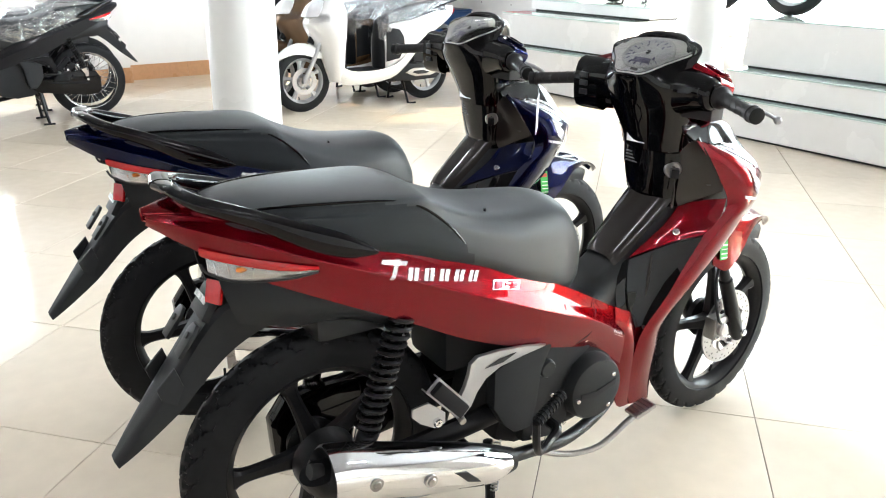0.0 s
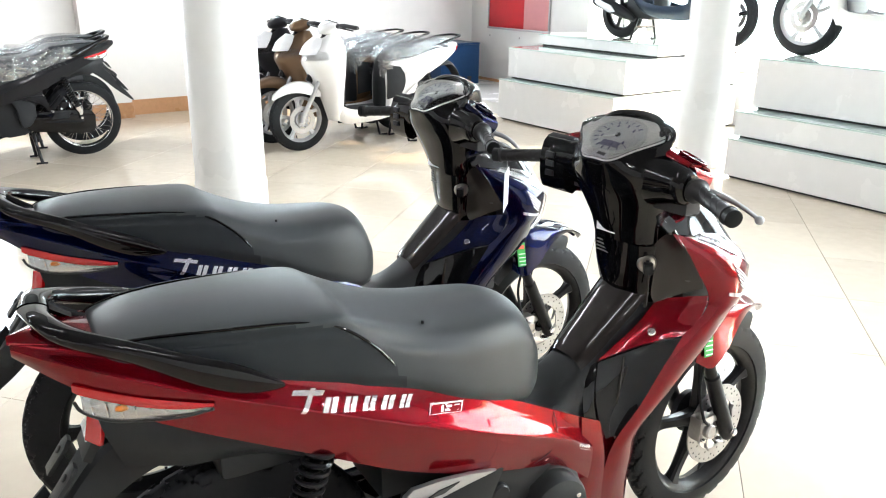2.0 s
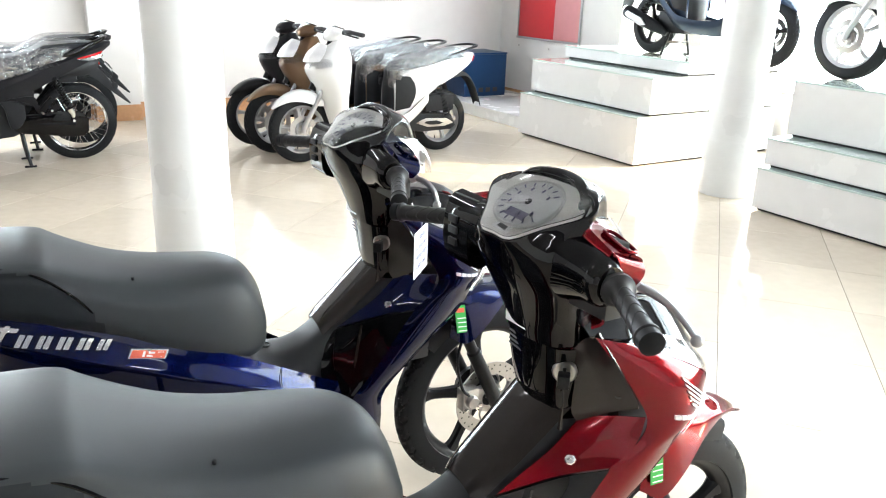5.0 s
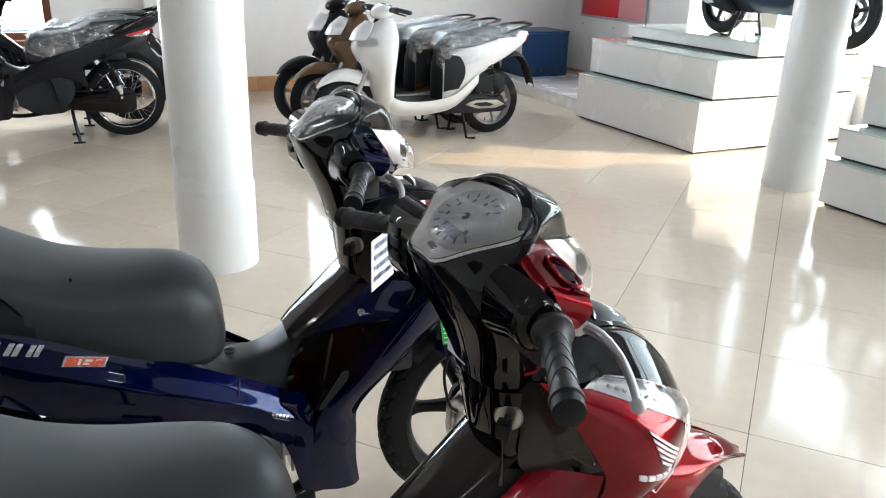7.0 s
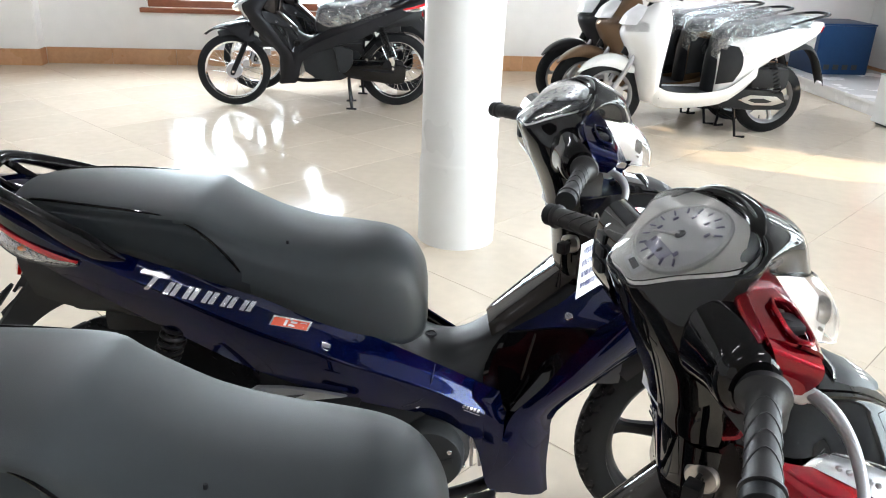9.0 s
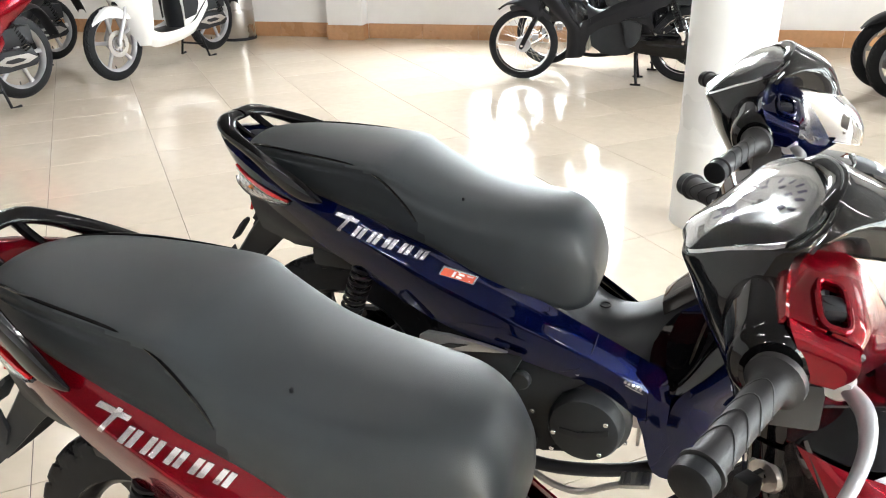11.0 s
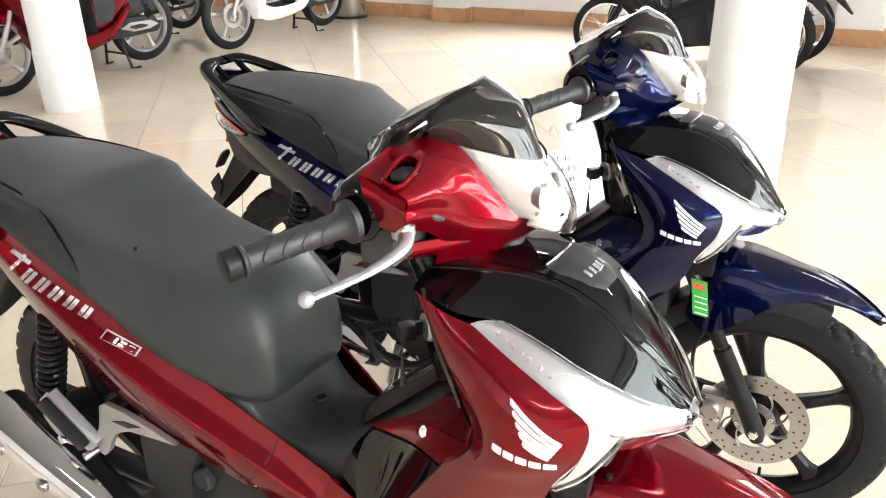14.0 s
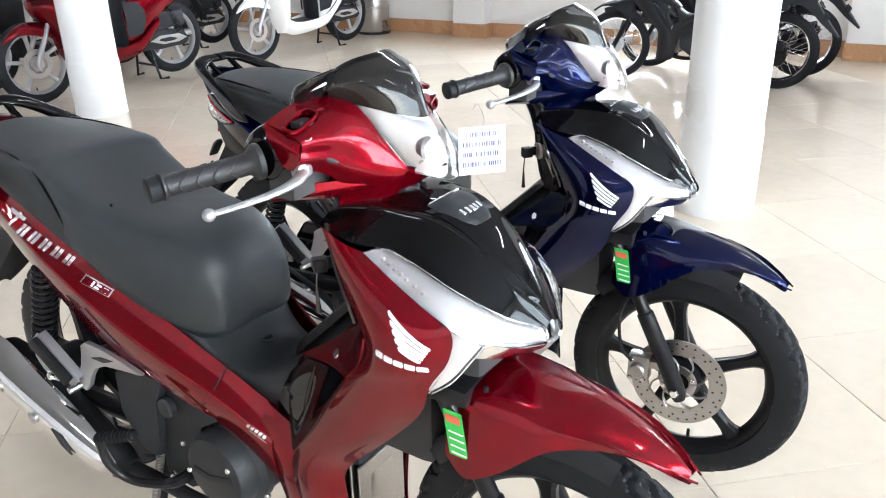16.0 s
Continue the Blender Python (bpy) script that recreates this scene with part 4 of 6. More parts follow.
        shock = part("shock_absorber", tube([bot + V(0, 0, -0.05), bot + V(0, 0, 0.03), bot.lerp(top, 0.3), top], [0.013, 0.016, 0.014, 0.012], 12), GLOSS, bike, "rear shock absorber with black coil spring")
        part("coil_spring", coil(bot.lerp(top, 0.16), bot.lerp(top, 0.98), 0.0235, 14, 0.0050), SATIN, shock)
        part("lower_cup", tube([bot + V(0, 0, -0.03), bot.lerp(top, 0.0), bot.lerp(top, 0.10), bot.lerp(top, 0.15)], [0.012, 0.02, 0.028, 0.029], 16), CHROME, shock)
        part("mount_nut", pin(bot + V(0, -0.022 * s, -0.045), bot + V(0, 0.03 * s, -0.045), 0.012, 8), CHROME, shock)

    # --- exhaust ---
    body = []
    for x, z, r in ((0.36, 0.262, 0.026), (0.31, 0.272, 0.038), (0.22, 0.300, 0.047), (0.10, 0.338, 0.052), (-0.02, 0.376, 0.054), (-0.088, 0.397, 0.052), (-0.095, 0.400, 0.030)):
        body.append((V(x, -0.182, z - 0.018), r))
    muffler = part("exhaust", tube([b[0] for b in body], [b[1] for b in body], 24, 3), SATIN, bike, "exhaust with a chrome heat shield")
    rows = []
    for x, z, r, a0, a1 in ((0.345, 0.268, 0.030, -60, 40), (0.29, 0.280, 0.047, -70, 70), (0.20, 0.308, 0.056, -75, 82), (0.09, 0.343, 0.061, -78, 86), (-0.03, 0.383, 0.063, -80, 88), (-0.085, 0.396, 0.062, -80, 88)):
        rows.append([V(x, -0.182 - r * math.cos(radians(a0 + (a1 - a0) * k / 8)), z + r * math.sin(radians(a0 + (a1 - a0) * k / 8))) for k in range(9)])
    part("heat_shield", thick(sheet([[q - V(0, 0, 0.018) for q in row] for row in rows[::-1]], 4, 2), 0.004), CHROME, muffler, "polished chrome heat shield")
    for x, z in ((-0.005, 0.358), (0.115, 0.319)):
        part("shield_bolt", merge(bolt((x, -0.244, z), (0, -1, 0), 0.009), lathe([(0.014, -0.2465), (0.014, -0.240), (0.009, -0.240), (0.009, -0.2465)], 20, "y", V(x, 0, z))), STEEL, muffler)
    part("shield_slot", slab([(0.175, 0.312), (0.205, 0.304), (0.24, 0.267), (0.205, 0.280)], -0.2415, -0.236, 0.002), GAP, muffler)
    part("exhaust_pipe", tube([V(0.34, -0.180, 0.250), V(0.44, -0.155, 0.222), V(0.56, -0.125, 0.190), V(0.70, -0.08, 0.185), V(0.80, -0.04, 0.21), V(0.84, 0, 0.27)], 0.0155, 14, 4), SATIN, muffler)
    part("tail_pipe", tube([V(-0.090, -0.182, 0.381), V(-0.114, -0.182, 0.388)], 0.016, 14), GAP, muffler)

    # --- footrests, pedals, stand ---
    hanger = [(0.452, 0.502), (0.39, 0.514), (0.32, 0.522), (0.268, 0.522), (0.250, 0.510), (0.246, 0.486), (0.236, 0.458), (0.220, 0.432), (0.205, 0.414), (0.212, 0.398), (0.236, 0.394), (0.254, 0.412), (0.268, 0.440), (0.290, 0.466), (0.328, 0.484), (0.39, 0.494)]
    for s in (-1, 1):
        h = slab(hanger, -0.006, 0.006, 0.004)
        h.transform(Matrix.Translation((0, 0.172 * s, 0)) @ Matrix.Shear("XZ", 4, (0, 0)))
        hang = part("peg_hanger", h, SATIN if wire else ALU, bike, "silver alloy pillion footrest hanger")
        part("hanger_slot", slab([(0.285, 0.492), (0.320, 0.504), (0.365, 0.508), (0.330, 0.494)], 0.1645 * s - 0.0015, 0.1645 * s + 0.0015, 0.001) if s > 0 else slab([(0.285, 0.492), (0.320, 0.504), (0.365, 0.508), (0.330, 0.494)], -0.1805, -0.1775, 0.001), GAP, hang)
        a, b = V(0.138, 0.212 * s, 0.512), V(0.226, 0.192 * s, 0.414)
        d = (b - a).normalized()
        side = V(0.0, s, 0.0) - d * (s * d.y)
        side.normalize()
        up = d.cross(side)
        m = Matrix((( d.x, side.x, up.x, a.x), (d.y, side.y, up.y, a.y), (d.z, side.z, up.z, a.z), (0, 0, 0, 1)))
        long = (b - a).length
        plate = block((0, -0.004, -0.020), (long, 0.000, 0.020), 0.003)
        lips = [block((0.004, -0.020, q - 0.0015), (long - 0.004, -0.001, q + 0.0015), 0.001) for q in (-0.0185, 0.0185)]
        bm = merge(plate, *lips)
        bm.transform(m)
        part("peg_plate", bm, SATIN if wire else ALU, hang)
        bm = block((0.004, 0.000, -0.016), (long - 0.012, 0.014, 0.016), 0.006)
        bm.transform(m)
        part("peg_rubber", bm, RUBBER, hang)
        tab = slab([(0.100, 0.462), (0.137, 0.466), (0.176, 0.432), (0.176, 0.408), (0.150, 0.404), (0.118, 0.424), (0.098, 0.445)], 0.196 * s - 0.003, 0.196 * s + 0.003, 0.002)
        part("heel_guard", tab, SATIN if wire else ALU, hang)
        part("peg_bolt", bolt((0.155, 0.199 * s, 0.418), (0, s, 0), 0.010, 0.010), CHROME, hang)
        part("peg_pivot", pin((0.222, 0.165 * s, 0.405), (0.215, 0.205 * s, 0.400), 0.008, 10), STEEL, hang)
    frame_cover = [(0.490, 0.505), (0.44, 0.500), (0.385, 0.490), (0.325, 0.462), (0.325, 0.370), (0.356, 0.318), (0.385, 0.290), (0.430, 0.290), (0.445, 0.345), (0.455, 0.430)]
    both("frame_cover", slab(frame_cover, -0.160, -0.125, 0.010), MATT, bike, "matt black frame cover")
    ped = part("brake_pedal", tube([V(0.46, -0.135, 0.205), V(0.54, -0.165, 0.180), V(0.62, -0.19, 0.190), V(0.69, -0.20, 0.235), V(0.72, -0.20, 0.248)], 0.0075, 10, 4), STEEL, bike, "plated steel brake pedal")
    pad = block((-0.032, -0.022, -0.005), (0.032, 0.022, 0.005), 0.004)
    pad.transform(pose(0.738, -0.20, 0.262, 0, -14, 0))
    part("pedal_pad", pad, STEEL, ped)
    for k in range(5):
        rib = block((-0.026 + k * 0.012, -0.019, 0.0055), (-0.021 + k * 0.012, 0.019, 0.0075), 0)
        rib.transform(pose(0.738, -0.20, 0.262, 0, -14, 0))
        part("pad_rib", rib, STEEL, ped)
    kick = part("kick_lever", tube([V(0.50, -0.125, 0.268), V(0.50, -0.168, 0.268), V(0.47, -0.185, 0.258), V(0.415, -0.215, 0.262), V(0.383, -0.240, 0.305), V(0.374, -0.247, 0.368)], [0.014, 0.013, 0.010, 0.009, 0.009, 0.009], 10, 4), SATIN, bike, "black folding kick starter")
    ka, kb = V(0.372, -0.2485, 0.370), V(0.466, -0.222, 0.399)
    part("kick_rubber", tube([ka, ka.lerp(kb, 0.1), kb.lerp(ka, 0.05), kb], [0.009, 0.0105, 0.0105, 0.007], 10), RUBBER, kick)
    for k in range(9):
        c = ka.lerp(kb, (k + 0.8) / 9.6)
        e = (kb - ka).normalized() * 0.0028
        part("rubber_rib", tube([c - e, c + e], 0.0128, 10), RUBBER, kick)
    stand = part("centre_stand", merge(tube([V(0.36, -0.09, 0.24), V(0.35, -0.12, 0.12), V(0.335, -0.145, 0.006)], 0.012, 10, 3), tube([V(0.36, 0.09, 0.24), V(0.35, 0.12, 0.12), V(0.335, 0.145, 0.006)], 0.012, 10, 3), tube([V(0.355, -0.10, 0.18), V(0.355, 0.10, 0.18)], 0.010, 10), tube([V(0.30, -0.16, 0.008), V(0.38, -0.15, 0.008)], 0.008, 8), tube([V(0.30, 0.16, 0.008), V(0.38, 0.15, 0.008)], 0.008, 8)), SATIN, bike, "black centre stand, folded down")
    part("stand_spring", coil((0.37, -0.115, 0.25), (0.35, -0.135, 0.13), 0.008, 16, 0.0018), STEEL, stand)

    # --- centre tunnel and its glossy cap ---
    rows = []
    for x, zt, w, zl in ((0.500, 0.665, 0.128, 0.600), (0.545, 0.630, 0.120, 0.565), (0.585, 0.574, 0.108, 0.530), (0.625, 0.552, 0.100, 0.505), (0.675, 0.552, 0.092, 0.480), (0.725, 0.573, 0.084, 0.470), (0.785, 0.622, 0.074, 0.490), (0.85, 0.680, 0.074, 0.530), (0.92, 0.745, 0.078, 0.590), (0.97, 0.79, 0.080, 0.64)):
        rows.append([V(x, -w, zl), V(x, -w * 0.97, zl + (zt - zl) * 0.55), V(x, -w * 0.66, zt - 0.010), V(x, -w * 0.3, zt), V(x, w * 0.3, zt), V(x, w * 0.66, zt - 0.010), V(x, w * 0.97, zl + (zt - zl) * 0.55), V(x, w, zl)])
    tunnel = part("centre_cover", thick(sheet(rows, 4, 3), 0.004), GREYP, bike, "matt charcoal centre cover")
    rows = []
    for x, zt, w in ((0.748, 0.600, 0.052), (0.765, 0.618, 0.060), (0.80, 0.650, 0.064), (0.86, 0.706, 0.070), (0.915, 0.758, 0.074)):
        rows.append([V(x + 0.006, -w, zt - 0.018), V(x, -w * 0.72, zt - 0.001), V(x, 0, zt + 0.003), V(x, w * 0.72, zt - 0.001), V(x + 0.006, w, zt - 0.018)])
    part("cover_cap", thick(sheet(rows, 4, 3), 0.003), SMOKE, tunnel, "glossy charcoal cover strip")
    part("cover_hole", lathe([(0.010, 0.0), (0.013, 0.0), (0.013, 0.003), (0.010, 0.003)], 20, "z", V(0.623, 0.0, 0.5560)), GAP, tunnel)
    part("cover_bolt", pin((0.623, 0, 0.545), (0.623, 0, 0.5570), 0.0095, 10), RUBBER, tunnel)

    # --- leg shield ---
    rows = [[V(0.913, -0.130, 0.893), V(0.940, -0.136, 0.885), V(0.965, -0.136, 0.877), V(0.992, -0.130, 0.869)],
            [V(0.950, -0.146, 0.840), V(0.985, -0.157, 0.845), V(1.020, -0.155, 0.848), V(1.052, -0.141, 0.843)],
            [V(0.988, -0.156, 0.785), V(1.025, -0.172, 0.800), V(1.070, -0.168, 0.812), V(1.110, -0.144, 0.814)],
            [V(1.012, -0.160, 0.738), V(1.050, -0.180, 0.758), V(1.100, -0.172, 0.776), V(1.150, -0.140, 0.788)],
            [V(1.000, -0.158, 0.700), V(1.045, -0.180, 0.715), V(1.098, -0.172, 0.730), V(1.146, -0.142, 0.742)],
            [V(0.960, -0.147, 0.660), V(1.010, -0.168, 0.672), V(1.068, -0.164, 0.685), V(1.114, -0.143, 0.690)],
            [V(0.905, -0.140, 0.580), V(0.955, -0.155, 0.592), V(1.020, -0.150, 0.606), V(1.085, -0.128, 0.625)],
            [V(0.857, -0.136, 0.508), V(0.895, -0.145, 0.510), V(0.950, -0.136, 0.518), V(1.012, -0.110, 0.540)],
            [V(0.800, -0.128, 0.430), V(0.830, -0.135, 0.428), V(0.868, -0.123, 0.425), V(0.902, -0.100, 0.425)],
            [V(0.785, -0.118, 0.360), V(0.820, -0.125, 0.355), V(0.860, -0.115, 0.350), V(0.893, -0.092, 0.345)],
            [V(0.785, -0.102, 0.270), V(0.825, -0.107, 0.265), V(0.865, -0.100, 0.262), V(0.895, -0.080, 0.260)],
            [V(0.815, -0.090, 0.192), V(0.850, -0.092, 0.188), V(0.885, -0.086, 0.186), V(0.905, -0.070, 0.186)]]
    SHIELD_PLACES = surface_of(rows)
    shield_r, shield_l = both("leg_shield", thick(sheet(rows, 4, 4), 0.004), paint, bike)
    rows = [[V(1.010, -0.158, 0.745), V(0.975, -0.120, 0.735), V(0.935, -0.082, 0.722)],
            [V(1.000, -0.157, 0.705), V(0.945, -0.116, 0.692), V(0.885, -0.078, 0.672)],
            [V(0.978, -0.151, 0.674), V(0.915, -0.111, 0.659), V(0.825, -0.072, 0.630)],
            [V(0.955, -0.146, 0.655), V(0.885, -0.106, 0.636), V(0.785, -0.070, 0.604)]]
    for m, side in ((lambda b: b.copy(), shield_r), (mirrored, shield_l)):
        inner = part("inner_shield", m(thick(sheet(rows[::-1], 4, 4), 0.004)), paint, side)
        part("shield_bolt", m(bolt((0.905, -0.103, 0.660), (-0.45, -0.65, 0.6), 0.010, 0.006)), CHROME, inner)
    rows = [[V(0.955, -0.146, 0.652), V(0.885, -0.106, 0.632), V(0.785, -0.070, 0.600)],
            [V(0.905, -0.140, 0.577), V(0.850, -0.104, 0.568), V(0.768, -0.086, 0.542)],
            [V(0.858, -0.136, 0.506), V(0.825, -0.112, 0.500), V(0.772, -0.098, 0.482)],
            [V(0.806, -0.128, 0.440), V(0.798, -0.121, 0.438), V(0.786, -0.112, 0.432)]]
    both("inner_pocket", thick(sheet(rows[::-1], 4, 4), 0.004), GLOSS, bike, "gloss black inner leg panel")
    both("pocket_bar", tube([V(0.840, -0.092, 0.612), V(0.826, -0.102, 0.560), V(0.812, -0.108, 0.490), V(0.797, -0.119, 0.440)], 0.004, 8, 4), SMOKE, bike)
    both("pocket_side", thick(sheet([[V(0.785, -0.068, 0.602), V(0.768, -0.084, 0.545), V(0.772, -0.096, 0.485), V(0.790, -0.110, 0.43)], [V(0.775, -0.060, 0.590), V(0.745, -0.074, 0.545), V(0.735, -0.094, 0.490), V(0.75, -0.104, 0.42)]], 3, 3), 0.003), GLOSS, bike)

    # --- nose: black bonnet, clear lamps, chrome edge ---
    rows = []
    for x, zt, wc, w, ze in ((0.905, 0.916, 0.088, 0.126, 0.895), (0.97, 0.924, 0.080, 0.130, 0.880), (1.026, 0.925, 0.070, 0.110, 0.873), (1.08, 0.916, 0.062, 0.112, 0.859), (1.13, 0.888, 0.053, 0.106, 0.836), (1.174, 0.846, 0.043, 0.083, 0.808), (1.202, 0.813, 0.033, 0.060, 0.788), (1.234, 0.771, 0.014, 0.022, 0.766)):
        half = [V(x, -w, ze), V(x, -wc - (w - wc) * 0.5, ze + (zt - ze) * 0.46), V(x, -wc - 0.003, zt - 0.007), V(x, -wc + 0.004, zt - 0.002)]
        rows.append(half + [V(x, 0, zt)] + [V(q.x, -q.y, q.z) for q in half[::-1]])
    bonnet = part("bonnet", thick(sheet(rows, 4, 3), 0.004), GLOSS, bike, "gloss black nose panel with an emblem")
    rows = []
    for x, zt, w in ((0.985, 0.9255, 0.062), (1.026, 0.925, 0.062), (1.08, 0.916, 0.056), (1.13, 0.888, 0.047), (1.174, 0.846, 0.036), (1.205, 0.809, 0.024), (1.216, 0.795, 0.012)):
        rows.append([V(x - 0.002, -w, zt + 0.0005), V(x, -w * 0.5, zt + 0.0030), V(x, 0, zt + 0.0038), V(x, w * 0.5, zt + 0.0030), V(x - 0.002, w, zt + 0.0005)])
    part("bonnet_panel", thick(sheet(rows, 4, 3), 0.0035), GLOSS, bonnet)
    rows = []
    for x, z, w in ((1.052, 0.926, 0.044), (1.075, 0.921, 0.048), (1.105, 0.908, 0.040), (1.120, 0.899, 0.026)):
        rows.append([V(x - 0.006, -w, z - 0.001), V(x, -w * 0.5, z + 0.005), V(x, 0, z + 0.006), V(x, w * 0.5, z + 0.005), V(x - 0.006, w, z - 0.001)])
    plate = part("emblem_plate", thick(sheet(rows, 3, 3), 0.006), GREYP, bonnet)
    part("emblem_edge", tube([V(1.047, -0.043, 0.927), V(1.053, -0.022, 0.932), V(1.053, 0.022, 0.932), V(1.047, 0.043, 0.927)], 0.0016, 6, 3), CHROME, plate)
    for k in range(5):
        y = -0.021 + k * 0.0105
        bm = block((-0.0065, -0.0038, 0), (0.0065, 0.0038, 0.003), 0.001, 1)
        bm.transform(pose(1.096 - abs(y) * 0.15, y, 0.9168 - abs(y) * 0.05, 0, 24, 0))
        part("emblem_mark", bm, SILVER_MARK, plate)
    led = [[V(0.993, -0.130, 0.870), V(1.010, -0.121, 0.876), V(1.026, -0.109, 0.874)],
           [V(1.053, -0.142, 0.844), V(1.068, -0.131, 0.854), V(1.080, -0.112, 0.860)],
           [V(1.111, -0.145, 0.815), V(1.122, -0.132, 0.828), V(1.130, -0.107, 0.837)],
           [V(1.151, -0.140, 0.789), V(1.165, -0.118, 0.800), V(1.174, -0.083, 0.809)],
           [V(1.192, -0.100, 0.763), V(1.205, -0.084, 0.775), V(1.203, -0.060, 0.788)],
           [V(1.238, -0.026, 0.740), V(1.242, -0.022, 0.754), V(1.235, -0.020, 0.767)]]
    inner_led = [[p + V(-0.010, 0.006, -0.006) for p in r] for r in led]
    hook = [[V(1.151, -0.141, 0.789), V(1.170, -0.132, 0.776), V(1.188, -0.112, 0.764)], [V(1.147, -0.143, 0.744), V(1.160, -0.137, 0.740), V(1.171, -0.127, 0.736)], [V(1.132, -0.145, 0.711), V(1.140, -0.141, 0.708), V(1.148, -0.136, 0.704)], [V(1.112, -0.144, 0.680), V(1.114, -0.143, 0.679), V(1.117, -0.142, 0.678)]]
    for m, side in ((lambda b: b.copy(), 1), (mirrored, -1)):
        f = part("position_lamp", m(thick(sheet(led, 4, 4), 0.004)), LAMP_CLEAR, bike, "clear wedge-shaped position lamp")
        part("lamp_reflector", m(thick(sheet(inner_led, 4, 4), 0.003)), REFLECTOR, f)
        for k in range(7):
            c = led[0][1].lerp(led[1][1], 0.35 + k * 0.2) if k < 4 else led[1][1].lerp(led[2][1], (k - 3.5) * 0.27)
            part("lamp_cell", m(block(c + V(-0.009, -0.003, -0.007), c + V(-0.003, 0.003, -0.002), 0.001, 1)), REFLECTOR, f)
        h = part("indicator_hook", m(thick(sheet(hook, 4, 3), 0.005)), LAMP_CLEAR, f)
        part("hook_reflector", m(thick(sheet([[p + V(-0.008, 0.006, 0) for p in r] for r in hook], 4, 3), 0.003)), REFLECTOR, f)
    chin = [[V(1.168, -0.112, 0.740), V(1.194, -0.066, 0.726), V(1.230, 0, 0.728), V(1.194, 0.066, 0.726), V(1.168, 0.112, 0.740)], [V(1.186, -0.100, 0.760), V(1.222, -0.055, 0.746), V(1.246, 0, 0.744), V(1.222, 0.055, 0.746), V(1.186, 0.100, 0.760)]]
    part("nose_trim", thick(sheet(chin, 3, 4), 0.004), CHROME, bike, "chrome nose trim")
    # added filler blocks, near black in place of the shade below the nose
    part("under_nose", merge(block((1.02, -0.08, 0.68), (1.16, 0.09, 0.76), 0.02), block((0.93, -0.05, 0.46), (1.05, 0.05, 0.72), 0.02)), GAP, bike)
    # the wing mark on each shield: feathers over a row of blocks
    feathers = []
    for k in range(5):
        s, e = V(1.066 + 0.0052 * k, 0.8125 - 0.0118 * k, 0), V(1.128 - 0.0030 * k, 0.7640 - 0.0050 * k, 0)
        feathers.append([(s.x, s.y), (s.x + 0.002, s.y - 0.0056), (e.x - 0.001, e.y - 0.0026), (e.x, e.y)])
    blocks = []
    for k in range(5):
        x, z = 1.050 + 0.0150 * k, 0.7435 - 0.0040 * k
        blocks.append([(x, z), (x + 0.0118, z - 0.0031), (x + 0.0118, z + 0.0045), (x, z + 0.0076)])
    for m, side in ((lambda b: b, shield_r), (mirrored, shield_l)):
        if wire:
            break
        for q in feathers:
            part("wing_feather", m(inlay(SHIELD_PLACES, q, -0.004, 0.0030, 10)), WHITE_MARK, side)
        for q in blocks:
            part("maker_mark", m(inlay(SHIELD_PLACES, q, -0.004, 0.0030, 4)), WHITE_MARK, side)

    # --- neck: fixed cover with the ignition lock ---
    rows = []
    for z, xr, w, xf in ((0.715, 0.900, 0.066, 0.99), (0.745, 0.888, 0.074, 1.0), (0.80, 0.880, 0.084, 0.99), (0.855, 0.874, 0.086, 0.975)):
        rows.append([V(xf, -w, z), V((xr + xf) / 2, -w * 1.02, z), V(xr + 0.012, -w * 0.88, z), V(xr, -w * 0.45, z), V(xr - 0.004, 0, z), V(xr, w * 0.45, z), V(xr + 0.012, w * 0.88, z), V((xr + xf) / 2, w * 1.02, z), V(xf, w, z)])
    neck = part("neck_cover", thick(sheet(rows[::-1], 4, 3), 0.004), GLOSS, bike, "gloss black steering neck cover")
    rows = [[V(0.922, -0.128, 0.900), V(0.918, -0.100, 0.880), V(0.910, -0.084, 0.858)], [V(0.952, -0.147, 0.843), V(0.935, -0.112, 0.820), V(0.914, -0.086, 0.800)], [V(0.986, -0.157, 0.785), V(0.955, -0.112, 0.762), V(0.914, -0.082, 0.745)], [V(0.993, -0.157, 0.766), V(0.966, -0.112, 0.742), V(0.928, -0.080, 0.718)]]
    sp = both("neck_side", thick(sheet(rows[::-1], 4, 4), 0.004), SMOKE, bike, "dark satin inner shoulder panel")
    for s, o in zip((1, -1), sp):
        part("shoulder_bolt", bolt((0.968, -0.134 * s, 0.785), (-0.7, -0.6 * s, 0.3), 0.009, 0.003), GAP, o)
    lock = part("ignition_lock", lathe([(0.004, 0.0), (0.018, 0.0), (0.021, 0.004), (0.021, 0.016), (0.004, 0.016)], 28, "y", V(0, 0, 0)), STEEL, bike)
    lock.matrix_world = pose(0.893, -0.084, 0.815, 0, 0, -38)
    key = part("key", merge(block((-0.003, -0.014, -0.010), (0.003, -0.002, 0.010), 0.001), block((-0.010, -0.036, -0.013), (0.010, -0.013, 0.010), 0.004)), SATIN, lock)
    part("key_ring", tube([V(0, -0.03, -0.012), V(0.002, -0.033, -0.04), V(0.0, -0.032, -0.085)], [0.0012, 0.0016, 0.005], 6), SMOKE, lock)
    for k in range(4):
        bm = block((-0.0006, -0.02, -0.0016), (0.0006, 0.02, 0.0016), 0)
        bm.transform(pose(0.8715, 0.035, 0.840 - k * 0.008))
        part("warning_print", bm, GREY_MARK, neck)

    steer = 5.0
    turned = Matrix.Translation((0.945, 0, 0)) @ pose(0, 0, 0, 0, 0, steer) @ Matrix.Translation((-0.945, 0, 0))
